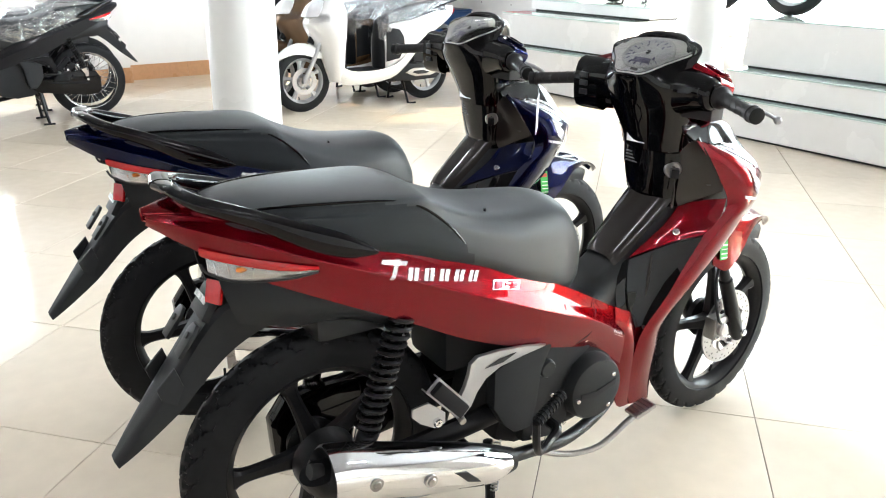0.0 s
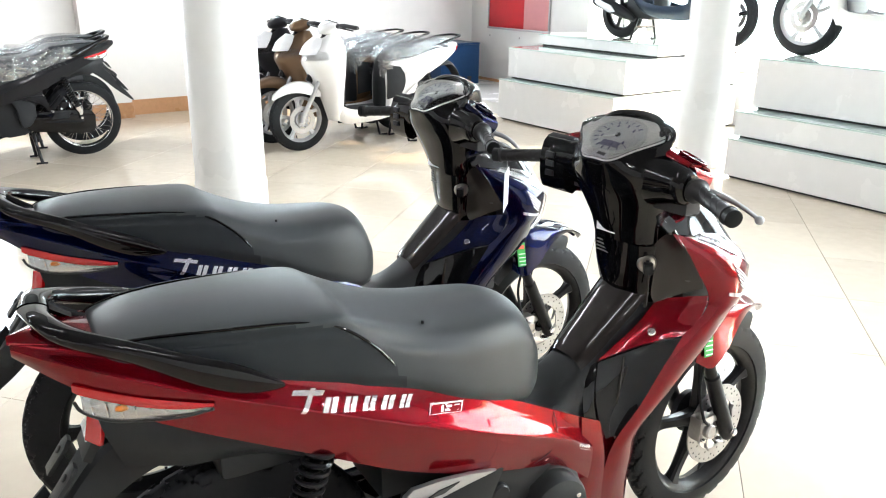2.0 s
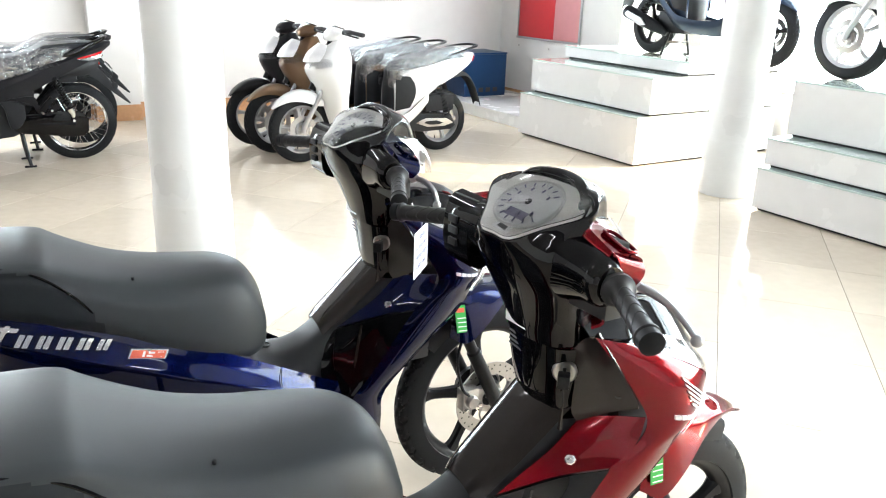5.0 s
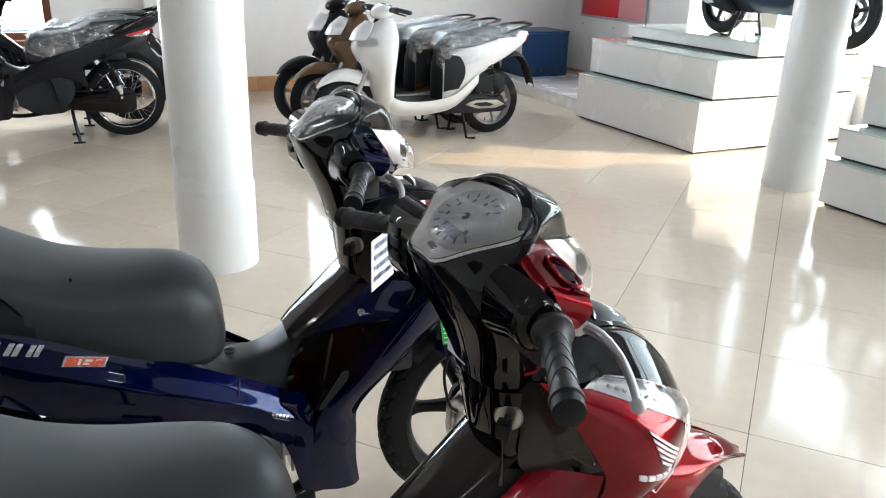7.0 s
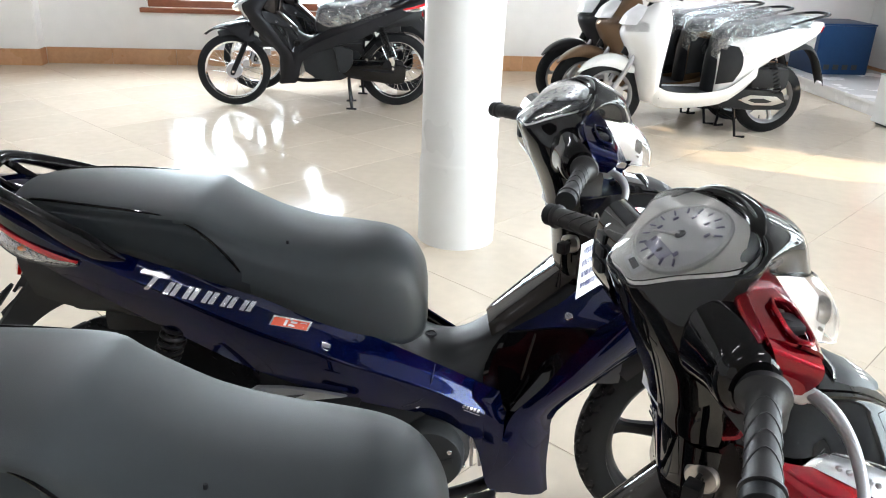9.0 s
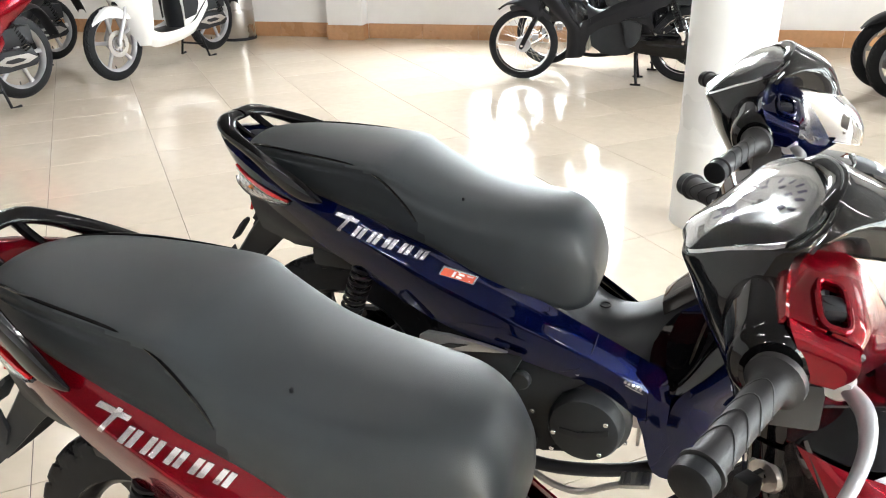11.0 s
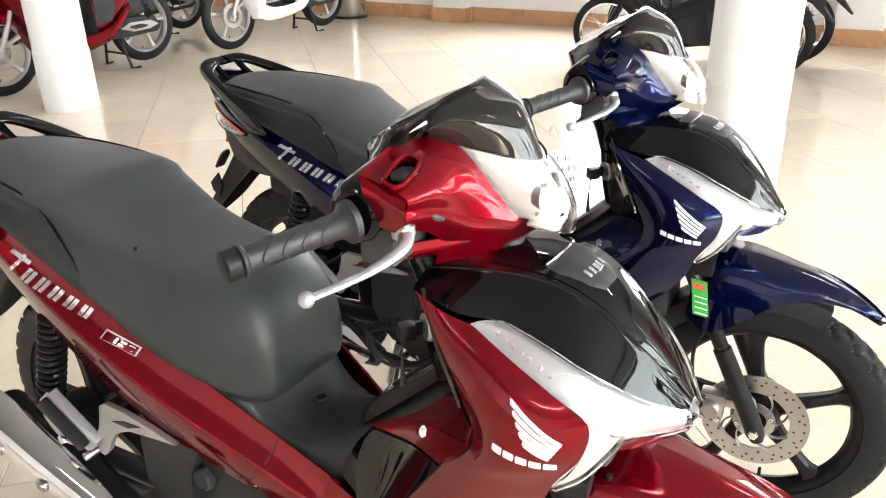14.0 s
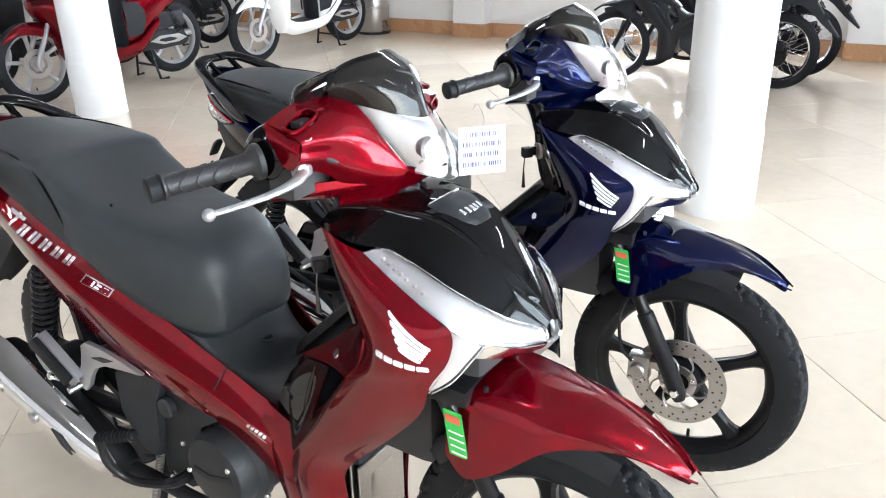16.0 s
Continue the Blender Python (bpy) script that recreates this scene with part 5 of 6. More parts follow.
    front_end(bike, paint, turned, wire)
    head_set(bike, paint, turned)
    if wire:
        wire_wheel("rear_wheel", 0.289, 0.036, 0.222, AXLE_R, bike)
        seat_wrap(bike, [(-0.10, 0.905, 0.125, 0.80), (0.05, 0.905, 0.155, 0.76), (0.2, 0.885, 0.165, 0.72), (0.35, 0.83, 0.165, 0.66), (0.5, 0.82, 0.14, 0.63), (0.6, 0.76, 0.10, 0.66)])
    else:
        cast_wheel("rear_wheel", 0.293, 0.041, 0.213, AXLE_R, 5, 1.9, bike)
    return bike


def front_end(bike, paint, turned, wire=False):
    """Wheel, fork and mudguard, which turn with the bars."""
    def p(name, bm, mat, parent, label=""):
        bm.transform(turned)
        return part(name, bm, mat, parent, label)
    wheel = wire_wheel("front_wheel", 0.2795, 0.033, 0.222, AXLE_F, bike) if wire else cast_wheel("front_wheel", 0.2795, 0.036, 0.213, AXLE_F, 5, 0.45, bike)
    for o in (wheel, *wheel.children_recursive):
        o.data.transform(turned)
    disc = None if wire else brake_disc(V(AXLE_F.x, -0.052, AXLE_F.z), wheel)
    for o in (disc, *disc.children_recursive) if disc else ():
        o.data.transform(turned)
    for s in (-1, 1):
        a = AXLE_F + V(0.004, 0.083 * s, 0)
        fork = p("fork_leg", tube([a + V(0.010, 0, -0.028), a + V(0.004, 0, -0.012), a + RAKE * 0.03, a + RAKE * 0.20, a + RAKE * 0.205, a + RAKE * 0.40], [0.014, 0.020, 0.0205, 0.0195, 0.0155, 0.0155], 16), SATIN, bike, "satin black fork leg")
        p("axle_bolt", pin(a + V(0, 0.018 * s, 0), a + V(0, 0.030 * s, 0), 0.011, 6), CHROME, fork)
    p("axle", pin(AXLE_F + V(0, -0.10, 0), AXLE_F + V(0, 0.10, 0), 0.007, 10), STEEL, wheel)
    c = AXLE_F + V(-0.085, -0.070, 0.035)
    cal = p("brake_caliper", merge(block(c + V(-0.030, -0.020, -0.035), c + V(0.022, 0.016, 0.030), 0.008), pin(c + V(-0.004, -0.036, -0.004), c + V(-0.004, 0.0, -0.004), 0.019, 16), block(c + V(0.0, -0.012, 0.0), c + V(0.06, 0.010, 0.02), 0.005)), STEEL, bike, "grey alloy brake caliper")
    for d in (V(-0.02, -0.024, 0.022), V(0.012, -0.024, -0.026), V(-0.02, -0.024, -0.028)):
        p("caliper_bolt", bolt(c + d, (0, -1, 0), 0.006), CHROME, cal)
    p("brake_hose", tube([c + V(-0.018, -0.028, 0.02), c + V(-0.045, -0.032, 0.055), c + V(-0.055, -0.020, 0.14), c + V(-0.02, -0.008, 0.24), c + V(-0.02, 0.0, 0.34)], 0.0042, 8, 5), RUBBER, cal)
    # mudguard: long beak, high arch and a deep guard over each fork leg
    rows = []
    for x, z, w, drop, tuck in ((1.450, 0.560, 0.010, 0.006, 0.0), (1.425, 0.580, 0.030, 0.012, 0.003), (1.38, 0.606, 0.050, 0.020, 0.005), (1.32, 0.628, 0.066, 0.032, 0.004), (1.25, 0.644, 0.080, 0.060, -0.006), (1.19, 0.654, 0.090, 0.120, -0.012), (1.135, 0.655, 0.094, 0.152, -0.012), (1.085, 0.640, 0.085, 0.115, -0.005)):
        rows.append([V(x - drop * 0.12 + 0.015, -w + tuck, z - drop), V(x + 0.005, -w - 0.002, z - drop * 0.5), V(x, -w * 0.86, z - 0.012), V(x, -w * 0.45, z - 0.003), V(x, 0, z + 0.002), V(x, w * 0.45, z - 0.003), V(x, w * 0.86, z - 0.012), V(x + 0.005, w + 0.002, z - drop * 0.5), V(x - drop * 0.12 + 0.015, w - tuck, z - drop)])
    guard = p("front_mudguard", thick(sheet(rows, 4, 3), 0.004), paint, bike, "long beaked front mudguard")
    rows = []
    for k in range(7):
        a = radians(70 + k * 11)
        c = AXLE_F + V(math.cos(a) * 0.312, 0, math.sin(a) * 0.312)
        n = V(math.cos(a), 0, math.sin(a))
        rows.append([c + V(0, -0.058, 0) - n * 0.04, c + V(0, -0.05, 0), c, c + V(0, 0.05, 0), c + V(0, 0.058, 0) - n * 0.04])
    p("inner_guard", thick(sheet(rows[::-1], 3, 3), 0.003), MATT, guard)
    for s in (-1, 1) if not wire else ():
        y = -0.1005 if s < 0 else 0.1005
        lx, lz = 1.090, 0.532
        bm = slab([(lx + 0.012, lz + 0.006), (lx + 0.044, lz + 0.003), (lx + 0.032, lz + 0.083), (lx, lz + 0.086)], y - 0.0008, y + 0.0008, 0)
        lab = p("energy_label", bm, GREEN_MARK, guard, "green printed label")
        yo = y - 0.0014 if s < 0 else y + 0.0014
        p("label_patch", slab([(lx + 0.006, lz + 0.066), (lx + 0.031, lz + 0.063), (lx + 0.029, lz + 0.076), (lx + 0.004, lz + 0.079)], yo - 0.0004, yo + 0.0004, 0), ORANGE_MARK, lab)
        for k in range(4):
            x, z = lx + 0.016 - k * 0.002, lz + 0.010 + k * 0.0125
            p("label_line", slab([(x, z), (x + 0.026, z - 0.003), (x + 0.026, z - 0.0005), (x, z + 0.0025)], yo - 0.0004, yo + 0.0004, 0), WHITE_MARK, lab)
    # steering stem between fork and neck
    p("steering_stem", merge(tube([V(1.12, 0, 0.60), V(1.05, 0, 0.74), V(0.95, 0, 0.96)], 0.028, 12), block((1.05, -0.10, 0.625), (1.13, 0.10, 0.655), 0.01)), SATIN, bike)


def head_set(bike, paint, turned):
    """Handlebar covers, lamps, dial, grips and levers."""
    def p(name, bm, mat, parent, label="", sharp=35):
        bm.transform(turned)
        return part(name, bm, mat, parent, label, sharp)

    lens_low, lens_up = V(0.792, 0, 1.048), V(0.906, 0, 1.114)
    slope = (lens_up - lens_low).normalized()
    face_n = V(-slope.z, 0, slope.x)

    def lens_outline(grow=1.0, lift=0.0, n=3):
        """The shield-shaped edge of the dial's lens, on its tilted plane."""
        c = (lens_low + lens_up) * 0.5
        out = []
        for a, y in ((-0.069, 0.040), (-0.071, 0.0), (-0.069, -0.040), (-0.030, -0.072), (0.022, -0.116), (0.052, -0.096), (0.066, -0.050), (0.069, 0.0), (0.066, 0.050), (0.052, 0.096), (0.022, 0.116), (-0.030, 0.072)):
            out.append(c + slope * a * grow + V(0, y * grow, 0) + face_n * lift)
        return out

    def loop(cx, ax, w, z0, tip, front=1.0):
        """A rounded ring of twelve points at about height z0, matched to the lens outline."""
        out = []
        for a, y in ((-0.93, 0.42), (-1.0, 0.0), (-0.93, -0.42), (-0.62, -0.82), (0.18, -1.0), (0.72, -0.86), (0.95, -0.45), (1.0, 0.0), (0.95, 0.45), (0.72, 0.86), (0.18, 1.0), (-0.62, 0.82)):
            out.append(V(cx + (a if a < 0 else a * front) * ax, y * w * (1 if a < 0.2 else 0.8 + 0.2 * front), z0 + tip * a))
        return out

    # rear shell: a tall tapered throat that widens into the dial's hood
    rows = [lens_outline(1.0, -0.006), lens_outline(1.03, 0.001), lens_outline(1.09, -0.004), loop(0.862, 0.070, 0.120, 1.034, 0.020, 0.2), loop(0.872, 0.068, 0.122, 0.990, 0.008, 0.2), loop(0.888, 0.060, 0.104, 0.935, 0.0, 0.3), loop(0.898, 0.052, 0.088, 0.892, 0.0, 0.4), loop(0.902, 0.046, 0.082, 0.8575, 0.0, 0.6)]
    shell = p("handle_cover", sheet(rows, 4, 3, True), GLOSS, bike, "gloss black rear handlebar cover", 50)
    # arms towards the grips
    rows = []
    for y, x, z, a, b in ((-0.070, 0.872, 1.008, 0.050, 0.064), (-0.110, 0.868, 1.012, 0.046, 0.054), (-0.150, 0.862, 1.014, 0.040, 0.044), (-0.182, 0.858, 1.012, 0.036, 0.038), (-0.193, 0.857, 1.010, 0.026, 0.028)):
        rows.append([V(x + a * math.cos(k * math.tau / 12), y, z + b * math.sin(k * math.tau / 12)) for k in range(12)])
    arm = sheet(rows, 4, 2, True)
    p("cover_arm", arm.copy(), GLOSS, shell)
    p("cover_arm", mirrored(arm), GLOSS, shell)
    # dial: tilted face, ring and a clear lens
    tilt = Matrix.Translation((lens_low + lens_up) * 0.5) @ Matrix(((slope.x, 0, face_n.x, 0), (0, 1, 0, 0), (slope.z, 0, face_n.z, 0), (0, 0, 0, 1)))
    def plate_of(grow, low, high, dome=0.0):
        bm = bmesh.new()
        c = (lens_low + lens_up) * 0.5
        edge = spline(lens_outline(grow), 4, True)
        n = len(edge)
        rings = [[bm.verts.new(q + face_n * low) for q in edge]]
        for k in (1.0, 0.85, 0.6, 0.3):
            rings.append([bm.verts.new(c + (q - c) * k + face_n * (high + dome * (1 - k * k))) for q in edge])
        for r, q in zip(rings, rings[1:]):
            for k in range(n):
                bm.faces.new((r[k], r[(k + 1) % n], q[(k + 1) % n], q[k]))
        bm.faces.new(rings[-1])
        bm.faces.new(rings[0][::-1])
        bmesh.ops.recalc_face_normals(bm, faces=bm.faces)
        return bm
    dial = p("meter", plate_of(0.99, -0.012, -0.0015), METERFACE, bike, "speedometer under a clear domed lens")
    def flat(points, z):
        bm = bmesh.new()
        bm.faces.new([bm.verts.new(tilt @ V(a, y, z)) for a, y in points])
        bm.normal_update()
        for f in bm.faces:
            if f.normal.z < 0:
                f.normal_flip()
        return bm
    p("dial_face", flat([(0.006 + 0.050 * math.cos(k * math.tau / 40), 0.062 * math.sin(k * math.tau / 40)) for k in range(40)], -0.0005), METERBLUE, dial)
    p("dial_ring", tube([tilt @ V(0.006 + 0.052 * math.cos(k * math.tau / 48), 0.064 * math.sin(k * math.tau / 48), -0.0005) for k in range(49)], 0.0028, 6), GREYRING, dial)
    for k in range(15):
        a = radians(-50 + k * 20)
        q = [tilt @ V(0.006 + r * 0.050 * math.cos(a), r * 0.062 * math.sin(a), 0.0002) for r in (0.74, 0.90)]
        p("dial_tick", tube(q, 0.0012, 4), DIALPRINT, dial)
        if k % 2 == 0:
            c = tilt @ V(0.006 + 0.029 * math.cos(a), 0.037 * math.sin(a), 0.0004)
            p("dial_bar", tube([c - slope * 0.0032, c + slope * 0.0032], 0.0017, 5), DIALPRINT, dial)
    p("dial_needle", tube([tilt @ V(0.006, 0.0, 0.0006), tilt @ V(-0.012, 0.036, 0.0006)], [0.0024, 0.0010], 6), WHITE_MARK, dial)
    p("dial_hub", pin(tilt @ V(0.006, 0, -0.001), tilt @ V(0.006, 0, 0.002), 0.006, 12), MATT, dial)
    p("dial_window", flat([(-0.062, -0.022), (-0.046, -0.022), (-0.042, 0.018), (-0.058, 0.022)], -0.0004), PAPER, dial)
    p("dial_mark", flat([(-0.058, -0.014), (-0.050, -0.014), (-0.048, 0.008), (-0.055, 0.010)], 0.0002), GREY_MARK, dial)
    p("dial_screen", flat([(-0.030, -0.024), (-0.014, -0.024), (-0.014, 0.022), (-0.030, 0.022)], 0.0001), DIALPRINT, dial)
    p("meter_lens", plate_of(0.985, 0.0035, 0.005, 0.010), METERLENS, dial, "clear domed meter lens")
    # hood ridge over the dial, visor and headlamp
    ridge = [V(0.876, -0.096, 1.080), V(0.893, -0.086, 1.104), V(0.911, -0.054, 1.123), V(0.921, 0, 1.129), V(0.911, 0.056, 1.126), V(0.900, 0.088, 1.110), V(0.876, 0.096, 1.080)]
    hood = p("hood", thick(sheet([[q + V(0.016, 0, -0.002) for q in ridge], [q + V(0.004, 0, 0.003) for q in ridge], [q + V(-0.010, 0, -0.004) for q in ridge], [q * 0.5 + w * 0.5 + V(0.0, 0, 0.001) for q, w in zip([r + V(-0.012, 0, -0.012) for r in ridge], [lens_outline(1.05)[k] for k in (4, 5, 6, 7, 8, 9, 10)])], [lens_outline(1.02, 0.002)[k] for k in (4, 5, 6, 7, 8, 9, 10)]], 3, 4), 0.003), GLOSS, bike, "gloss black hood over the dial")
    lower = [V(0.896, -0.080, 1.074), V(0.932, -0.064, 1.068), V(0.985, -0.040, 1.052), V(1.014, 0, 1.044), V(0.985, 0.040, 1.052), V(0.932, 0.064, 1.068), V(0.896, 0.080, 1.074)]
    mid = [(a + b) * 0.5 + V(0.018, a.y * 0.06, 0.013) for a, b in zip(ridge, lower)]
    p("visor", thick(sheet([[q + V(0.006, 0, 0.003) for q in ridge], mid, lower], 5, 4), 0.004), VISOR, bike, "smoked black visor")
    edge_r = [V(0.933, -0.066, 1.066), V(0.958, -0.058, 1.034), V(0.982, -0.047, 1.000), V(1.002, -0.034, 0.968)]
    rows = []
    for e, c, w in zip(edge_r, (V(1.018, 0, 1.042), V(1.044, 0, 1.016), V(1.060, 0, 0.985), V(1.060, 0, 0.955)), (0.6, 0.62, 0.64, 0.6)):
        half = e.lerp(c, 0.55) + V(0.016, -0.012, 0)
        rows.append([e, half, c, V(half.x, -half.y, half.z), V(e.x, -e.y, e.z)])
    head = p("headlamp", thick(sheet(rows, 5, 5), 0.003), LAMP_CLEAR, bike, "wide clear headlamp")
    p("headlamp_bowl", thick(sheet([[c + V(-0.018, -c.y * 0.1, 0) for c in r] for r in rows], 5, 5), 0.003), REFLECTOR, head)
    for y in (-0.024, 0.024):
        p("lamp_cell", merge(lathe([(0.003, 0.0), (0.012, 0.0), (0.017, 0.012), (0.003, 0.010)], 20, "x", V(1.014, y, 1.004)), block((1.020, y - 0.014, 0.982), (1.024, y + 0.014, 0.986), 0.001, 1)), STEEL, head)
    # body-coloured cowl beside and below the headlamp
    upper = [[V(0.880, -0.078, 1.085), V(0.933, -0.067, 1.066), V(0.968, -0.052, 1.020), V(1.002, -0.035, 0.970)],
             [V(0.874, -0.112, 1.076), V(0.926, -0.110, 1.061), V(0.950, -0.100, 1.030), V(0.960, -0.090, 0.992)],
             [V(0.869, -0.148, 1.066), V(0.916, -0.150, 1.054), V(0.938, -0.146, 1.036), V(0.938, -0.138, 1.014)],
             [V(0.866, -0.181, 1.056), V(0.904, -0.185, 1.047), V(0.924, -0.184, 1.036), V(0.922, -0.182, 1.022)]]
    def facet(rows, hole=None):
        bm = sheet(rows, 8, 8)
        if hole:
            c, ax, ay = hole
            gone = [f for f in bm.faces if ((f.calc_center_median().y - c.y) / ay) ** 4 + ((f.calc_center_median() - c).dot(V(0.97, 0, -0.24)) / ax) ** 4 < 1]
            bmesh.ops.delete(bm, geom=gone, context="FACES")
        return thick(bm, 0.004)
    pit = V(0.902, -0.156, 1.0575)
    crease = [r[-1] for r in upper]
    lower = [crease,
             [V(0.988, -0.048, 0.955), V(0.956, -0.096, 0.976), V(0.936, -0.140, 1.000), V(0.922, -0.188, 1.010)],
             [V(0.968, -0.056, 0.940), V(0.936, -0.098, 0.953), V(0.920, -0.138, 0.982), V(0.908, -0.186, 0.996)]]
    cowl = p("head_cowl", facet(upper, (pit, 0.0115, 0.0265)), paint, bike, "body-coloured handlebar cowl")
    p("cowl_half", mirrored(facet(upper, (pit, 0.0115, 0.0265))), paint, cowl)
    def oblong(a):
        """A circle's cosine drawn towards a square's."""
        return math.copysign(abs(a) ** 0.55, a)
    ring = [pit + V(0.97, 0, -0.24) * 0.0128 * oblong(math.cos(k * math.tau / 40)) + V(0, 0.0275, 0.0088) * oblong(math.sin(k * math.tau / 40)) + V(0.001, 0, 0.0018) for k in range(41)]
    shelf = [[V(0.880, -0.078, 1.085), V(0.872, -0.080, 1.070)], [V(0.874, -0.112, 1.076), V(0.866, -0.112, 1.058)], [V(0.869, -0.148, 1.066), V(0.862, -0.148, 1.046)], [V(0.866, -0.181, 1.056), V(0.862, -0.181, 1.034)]]
    end_cap = [[V(0.866, -0.181, 1.056), V(0.922, -0.183, 1.034)], [V(0.868, -0.190, 1.049), V(0.924, -0.191, 1.024)], [V(0.880, -0.191, 1.020), V(0.922, -0.190, 1.010)], [V(0.888, -0.187, 1.000), V(0.909, -0.187, 0.996)]]
    jaw = [[V(0.958, -0.076, 0.966), V(0.952, -0.080, 0.948), V(0.930, -0.076, 0.932)], [V(0.930, -0.110, 0.964), V(0.922, -0.114, 0.946), V(0.902, -0.108, 0.932)], [V(0.895, -0.150, 0.964), V(0.888, -0.153, 0.946), V(0.870, -0.146, 0.935)], [V(0.866, -0.180, 0.964), V(0.860, -0.182, 0.946), V(0.848, -0.172, 0.937)]]
    for m in (lambda b: b, mirrored):
        p("cowl_under", m(facet(lower)), paint, cowl)
        p("cowl_shelf", m(thick(sheet([[r[0], r[0].lerp(r[1], 0.5) + V(-0.003, 0, 0.002), r[1]] for r in shelf], 4, 3), 0.004)), paint, cowl)
        p("cowl_end", m(thick(sheet([[r[0], r[0].lerp(r[1], 0.5), r[1]] for r in end_cap], 4, 3), 0.004)), paint, cowl)
        p("cowl_jaw", m(thick(sheet(jaw, 4, 4), 0.004)), paint, cowl)
        p("cowl_rim", m(tube(ring, 0.0030, 8)), paint, cowl)
        p("switch_pit", m(thick(sheet([[q + V(-0.016, 0, -0.020) for q in r[:3]] for r in upper[1:]], 3, 3), 0.003)), GAP, cowl)
        p("switch_knob", m(merge(pin(pit + V(0.002, 0.008, -0.018), pit + V(0.004, 0.008, 0.002), 0.0120, 18), block(pit + V(-0.008, -0.012, -0.008), pit + V(0.010, 0.018, 0.002), 0.003))), MATT, cowl, "dark grey switch knob")
        p("cowl_slot", m(tube([V(0.930, -0.146, 1.008), V(0.934, -0.138, 1.003), V(0.940, -0.128, 0.997)], [0.004, 0.007, 0.004], 8, 3, True, 0.7)), GAP, cowl)
        # solid dark block that plays the shaded hollow round the lever
        p("cowl_void", m(block((0.860, -0.185, 0.950), (0.905, -0.100, 0.996), 0.006)), GAP, cowl)
    skirt = []
    for z, pts in ((0.974, ((0.926, -0.104), (0.990, -0.046), (1.046, 0))), (0.952, ((0.918, -0.098), (0.970, -0.050), (1.014, 0))), (0.926, ((0.910, -0.086), (0.958, -0.046), (0.984, 0))), (0.908, ((0.904, -0.086), (0.960, -0.050), (0.988, 0))), (0.898, ((0.900, -0.092), (0.962, -0.056), (0.994, 0)))):
        (x0, y0), (x1, y1), (x2, _) = pts
        skirt.append([V(x0, y0, z), V(x1, y1, z), V(x2, 0, z), V(x1, -y1, z), V(x0, -y0, z)])
    p("cowl_chin", thick(sheet(skirt, 4, 5), 0.004), paint, cowl)
    # switch housings, grips, levers on both sides
    for s in (-1, 1):
        grip_in, grip_out = V(0.862, -0.200 * -s, 1.008), V(0.792, -0.338 * -s, 0.994)
        g = p("grip", tube([grip_in, grip_in.lerp(grip_out, 0.05), grip_in.lerp(grip_out, 0.07), grip_in.lerp(grip_out, 0.12), grip_in.lerp(grip_out, 0.5), grip_in.lerp(grip_out, 0.84), grip_in.lerp(grip_out, 0.86), grip_in.lerp(grip_out, 0.88), grip_in.lerp(grip_out, 0.89)], [0.0255, 0.0255, 0.021, 0.0155, 0.0148, 0.0152, 0.0188, 0.0188, 0.015], 24), RUBBER_GRIP, bike, "black ribbed rubber grip")
        d = (grip_out - grip_in).normalized()
        for k in range(4):
            c = grip_in.lerp(grip_out, 0.24 + k * 0.15)
            u, w = d.cross(V(0, 0, 1)).normalized(), V(0, 0, 1)
            pts = [c + d * 0.010 * math.cos(2 * t) + (u * math.cos(t) + w * math.sin(t)) * 0.0150 for t in [q * math.tau / 24 for q in range(25)]]
            p("grip_rib", tube(pts, 0.0011, 5), RUBBER_GRIP, g)
        p("bar_end", tube([grip_in.lerp(grip_out, 0.89), grip_in.lerp(grip_out, 0.90), grip_in.lerp(grip_out, 0.99), grip_out], [0.013, 0.0172, 0.0172, 0.014], 24), RUBBER, g)
        if s > 0:
            clamp = merge(slab([(0.884, -0.150), (0.900, -0.146), (0.921, -0.160), (0.928, -0.176), (0.921, -0.190), (0.905, -0.186), (0.886, -0.172)], 0.987, 1.004, 0.004, "z"),
                          pin((0.914, -0.177, 0.984), (0.914, -0.177, 1.008), 0.0095, 16), tube([V(0.866, -0.150, 0.992), V(0.890, -0.158, 0.995)], [0.012, 0.009], 10))
            perch = p("lever_perch", clamp, ALU, bike, "cast alloy lever perch")
            lv = p("brake_lever", tube([V(0.913, -0.172, 0.997), V(0.926, -0.192, 0.993), V(0.930, -0.214, 0.989), V(0.924, -0.250, 0.984), V(0.908, -0.290, 0.979), V(0.891, -0.322, 0.975)], [0.0080, 0.0090, 0.0082, 0.0064, 0.0055, 0.0050], 12, 4, True, 0.75), ALU, perch, "silver alloy brake lever with a ball end")
            ball = bmesh.new()
            bmesh.ops.create_uvsphere(ball, u_segments=16, v_segments=10, radius=0.0088)
            ball.transform(Matrix.Translation((0.887, -0.328, 0.974)))
            p("lever_ball", ball, ALU, lv)
            p("perch_bolt", bolt((0.914, -0.178, 1.010), (0, 0, 1), 0.006), CHROME, perch)
    # left switch block: rocker buttons facing the rider
    block_l = p("button_block", sheet([[V(0.845 + dx, y, 1.0 + dz) for dx, dz in ((-0.010, -0.060), (-0.022, -0.02), (-0.018, 0.03), (0.0, 0.058), (0.03, 0.050), (0.03, -0.058))] for y in (0.128, 0.148, 0.194, 0.206)], 3, 2, True), GLOSS, bike, "left switch block with rocker buttons", 45)
    for k, z in enumerate((1.020, 1.000, 0.978)):
        p("rocker_button", block((0.8185, 0.158, z - 0.007), (0.830, 0.184, z + 0.007), 0.003), MATT, block_l)
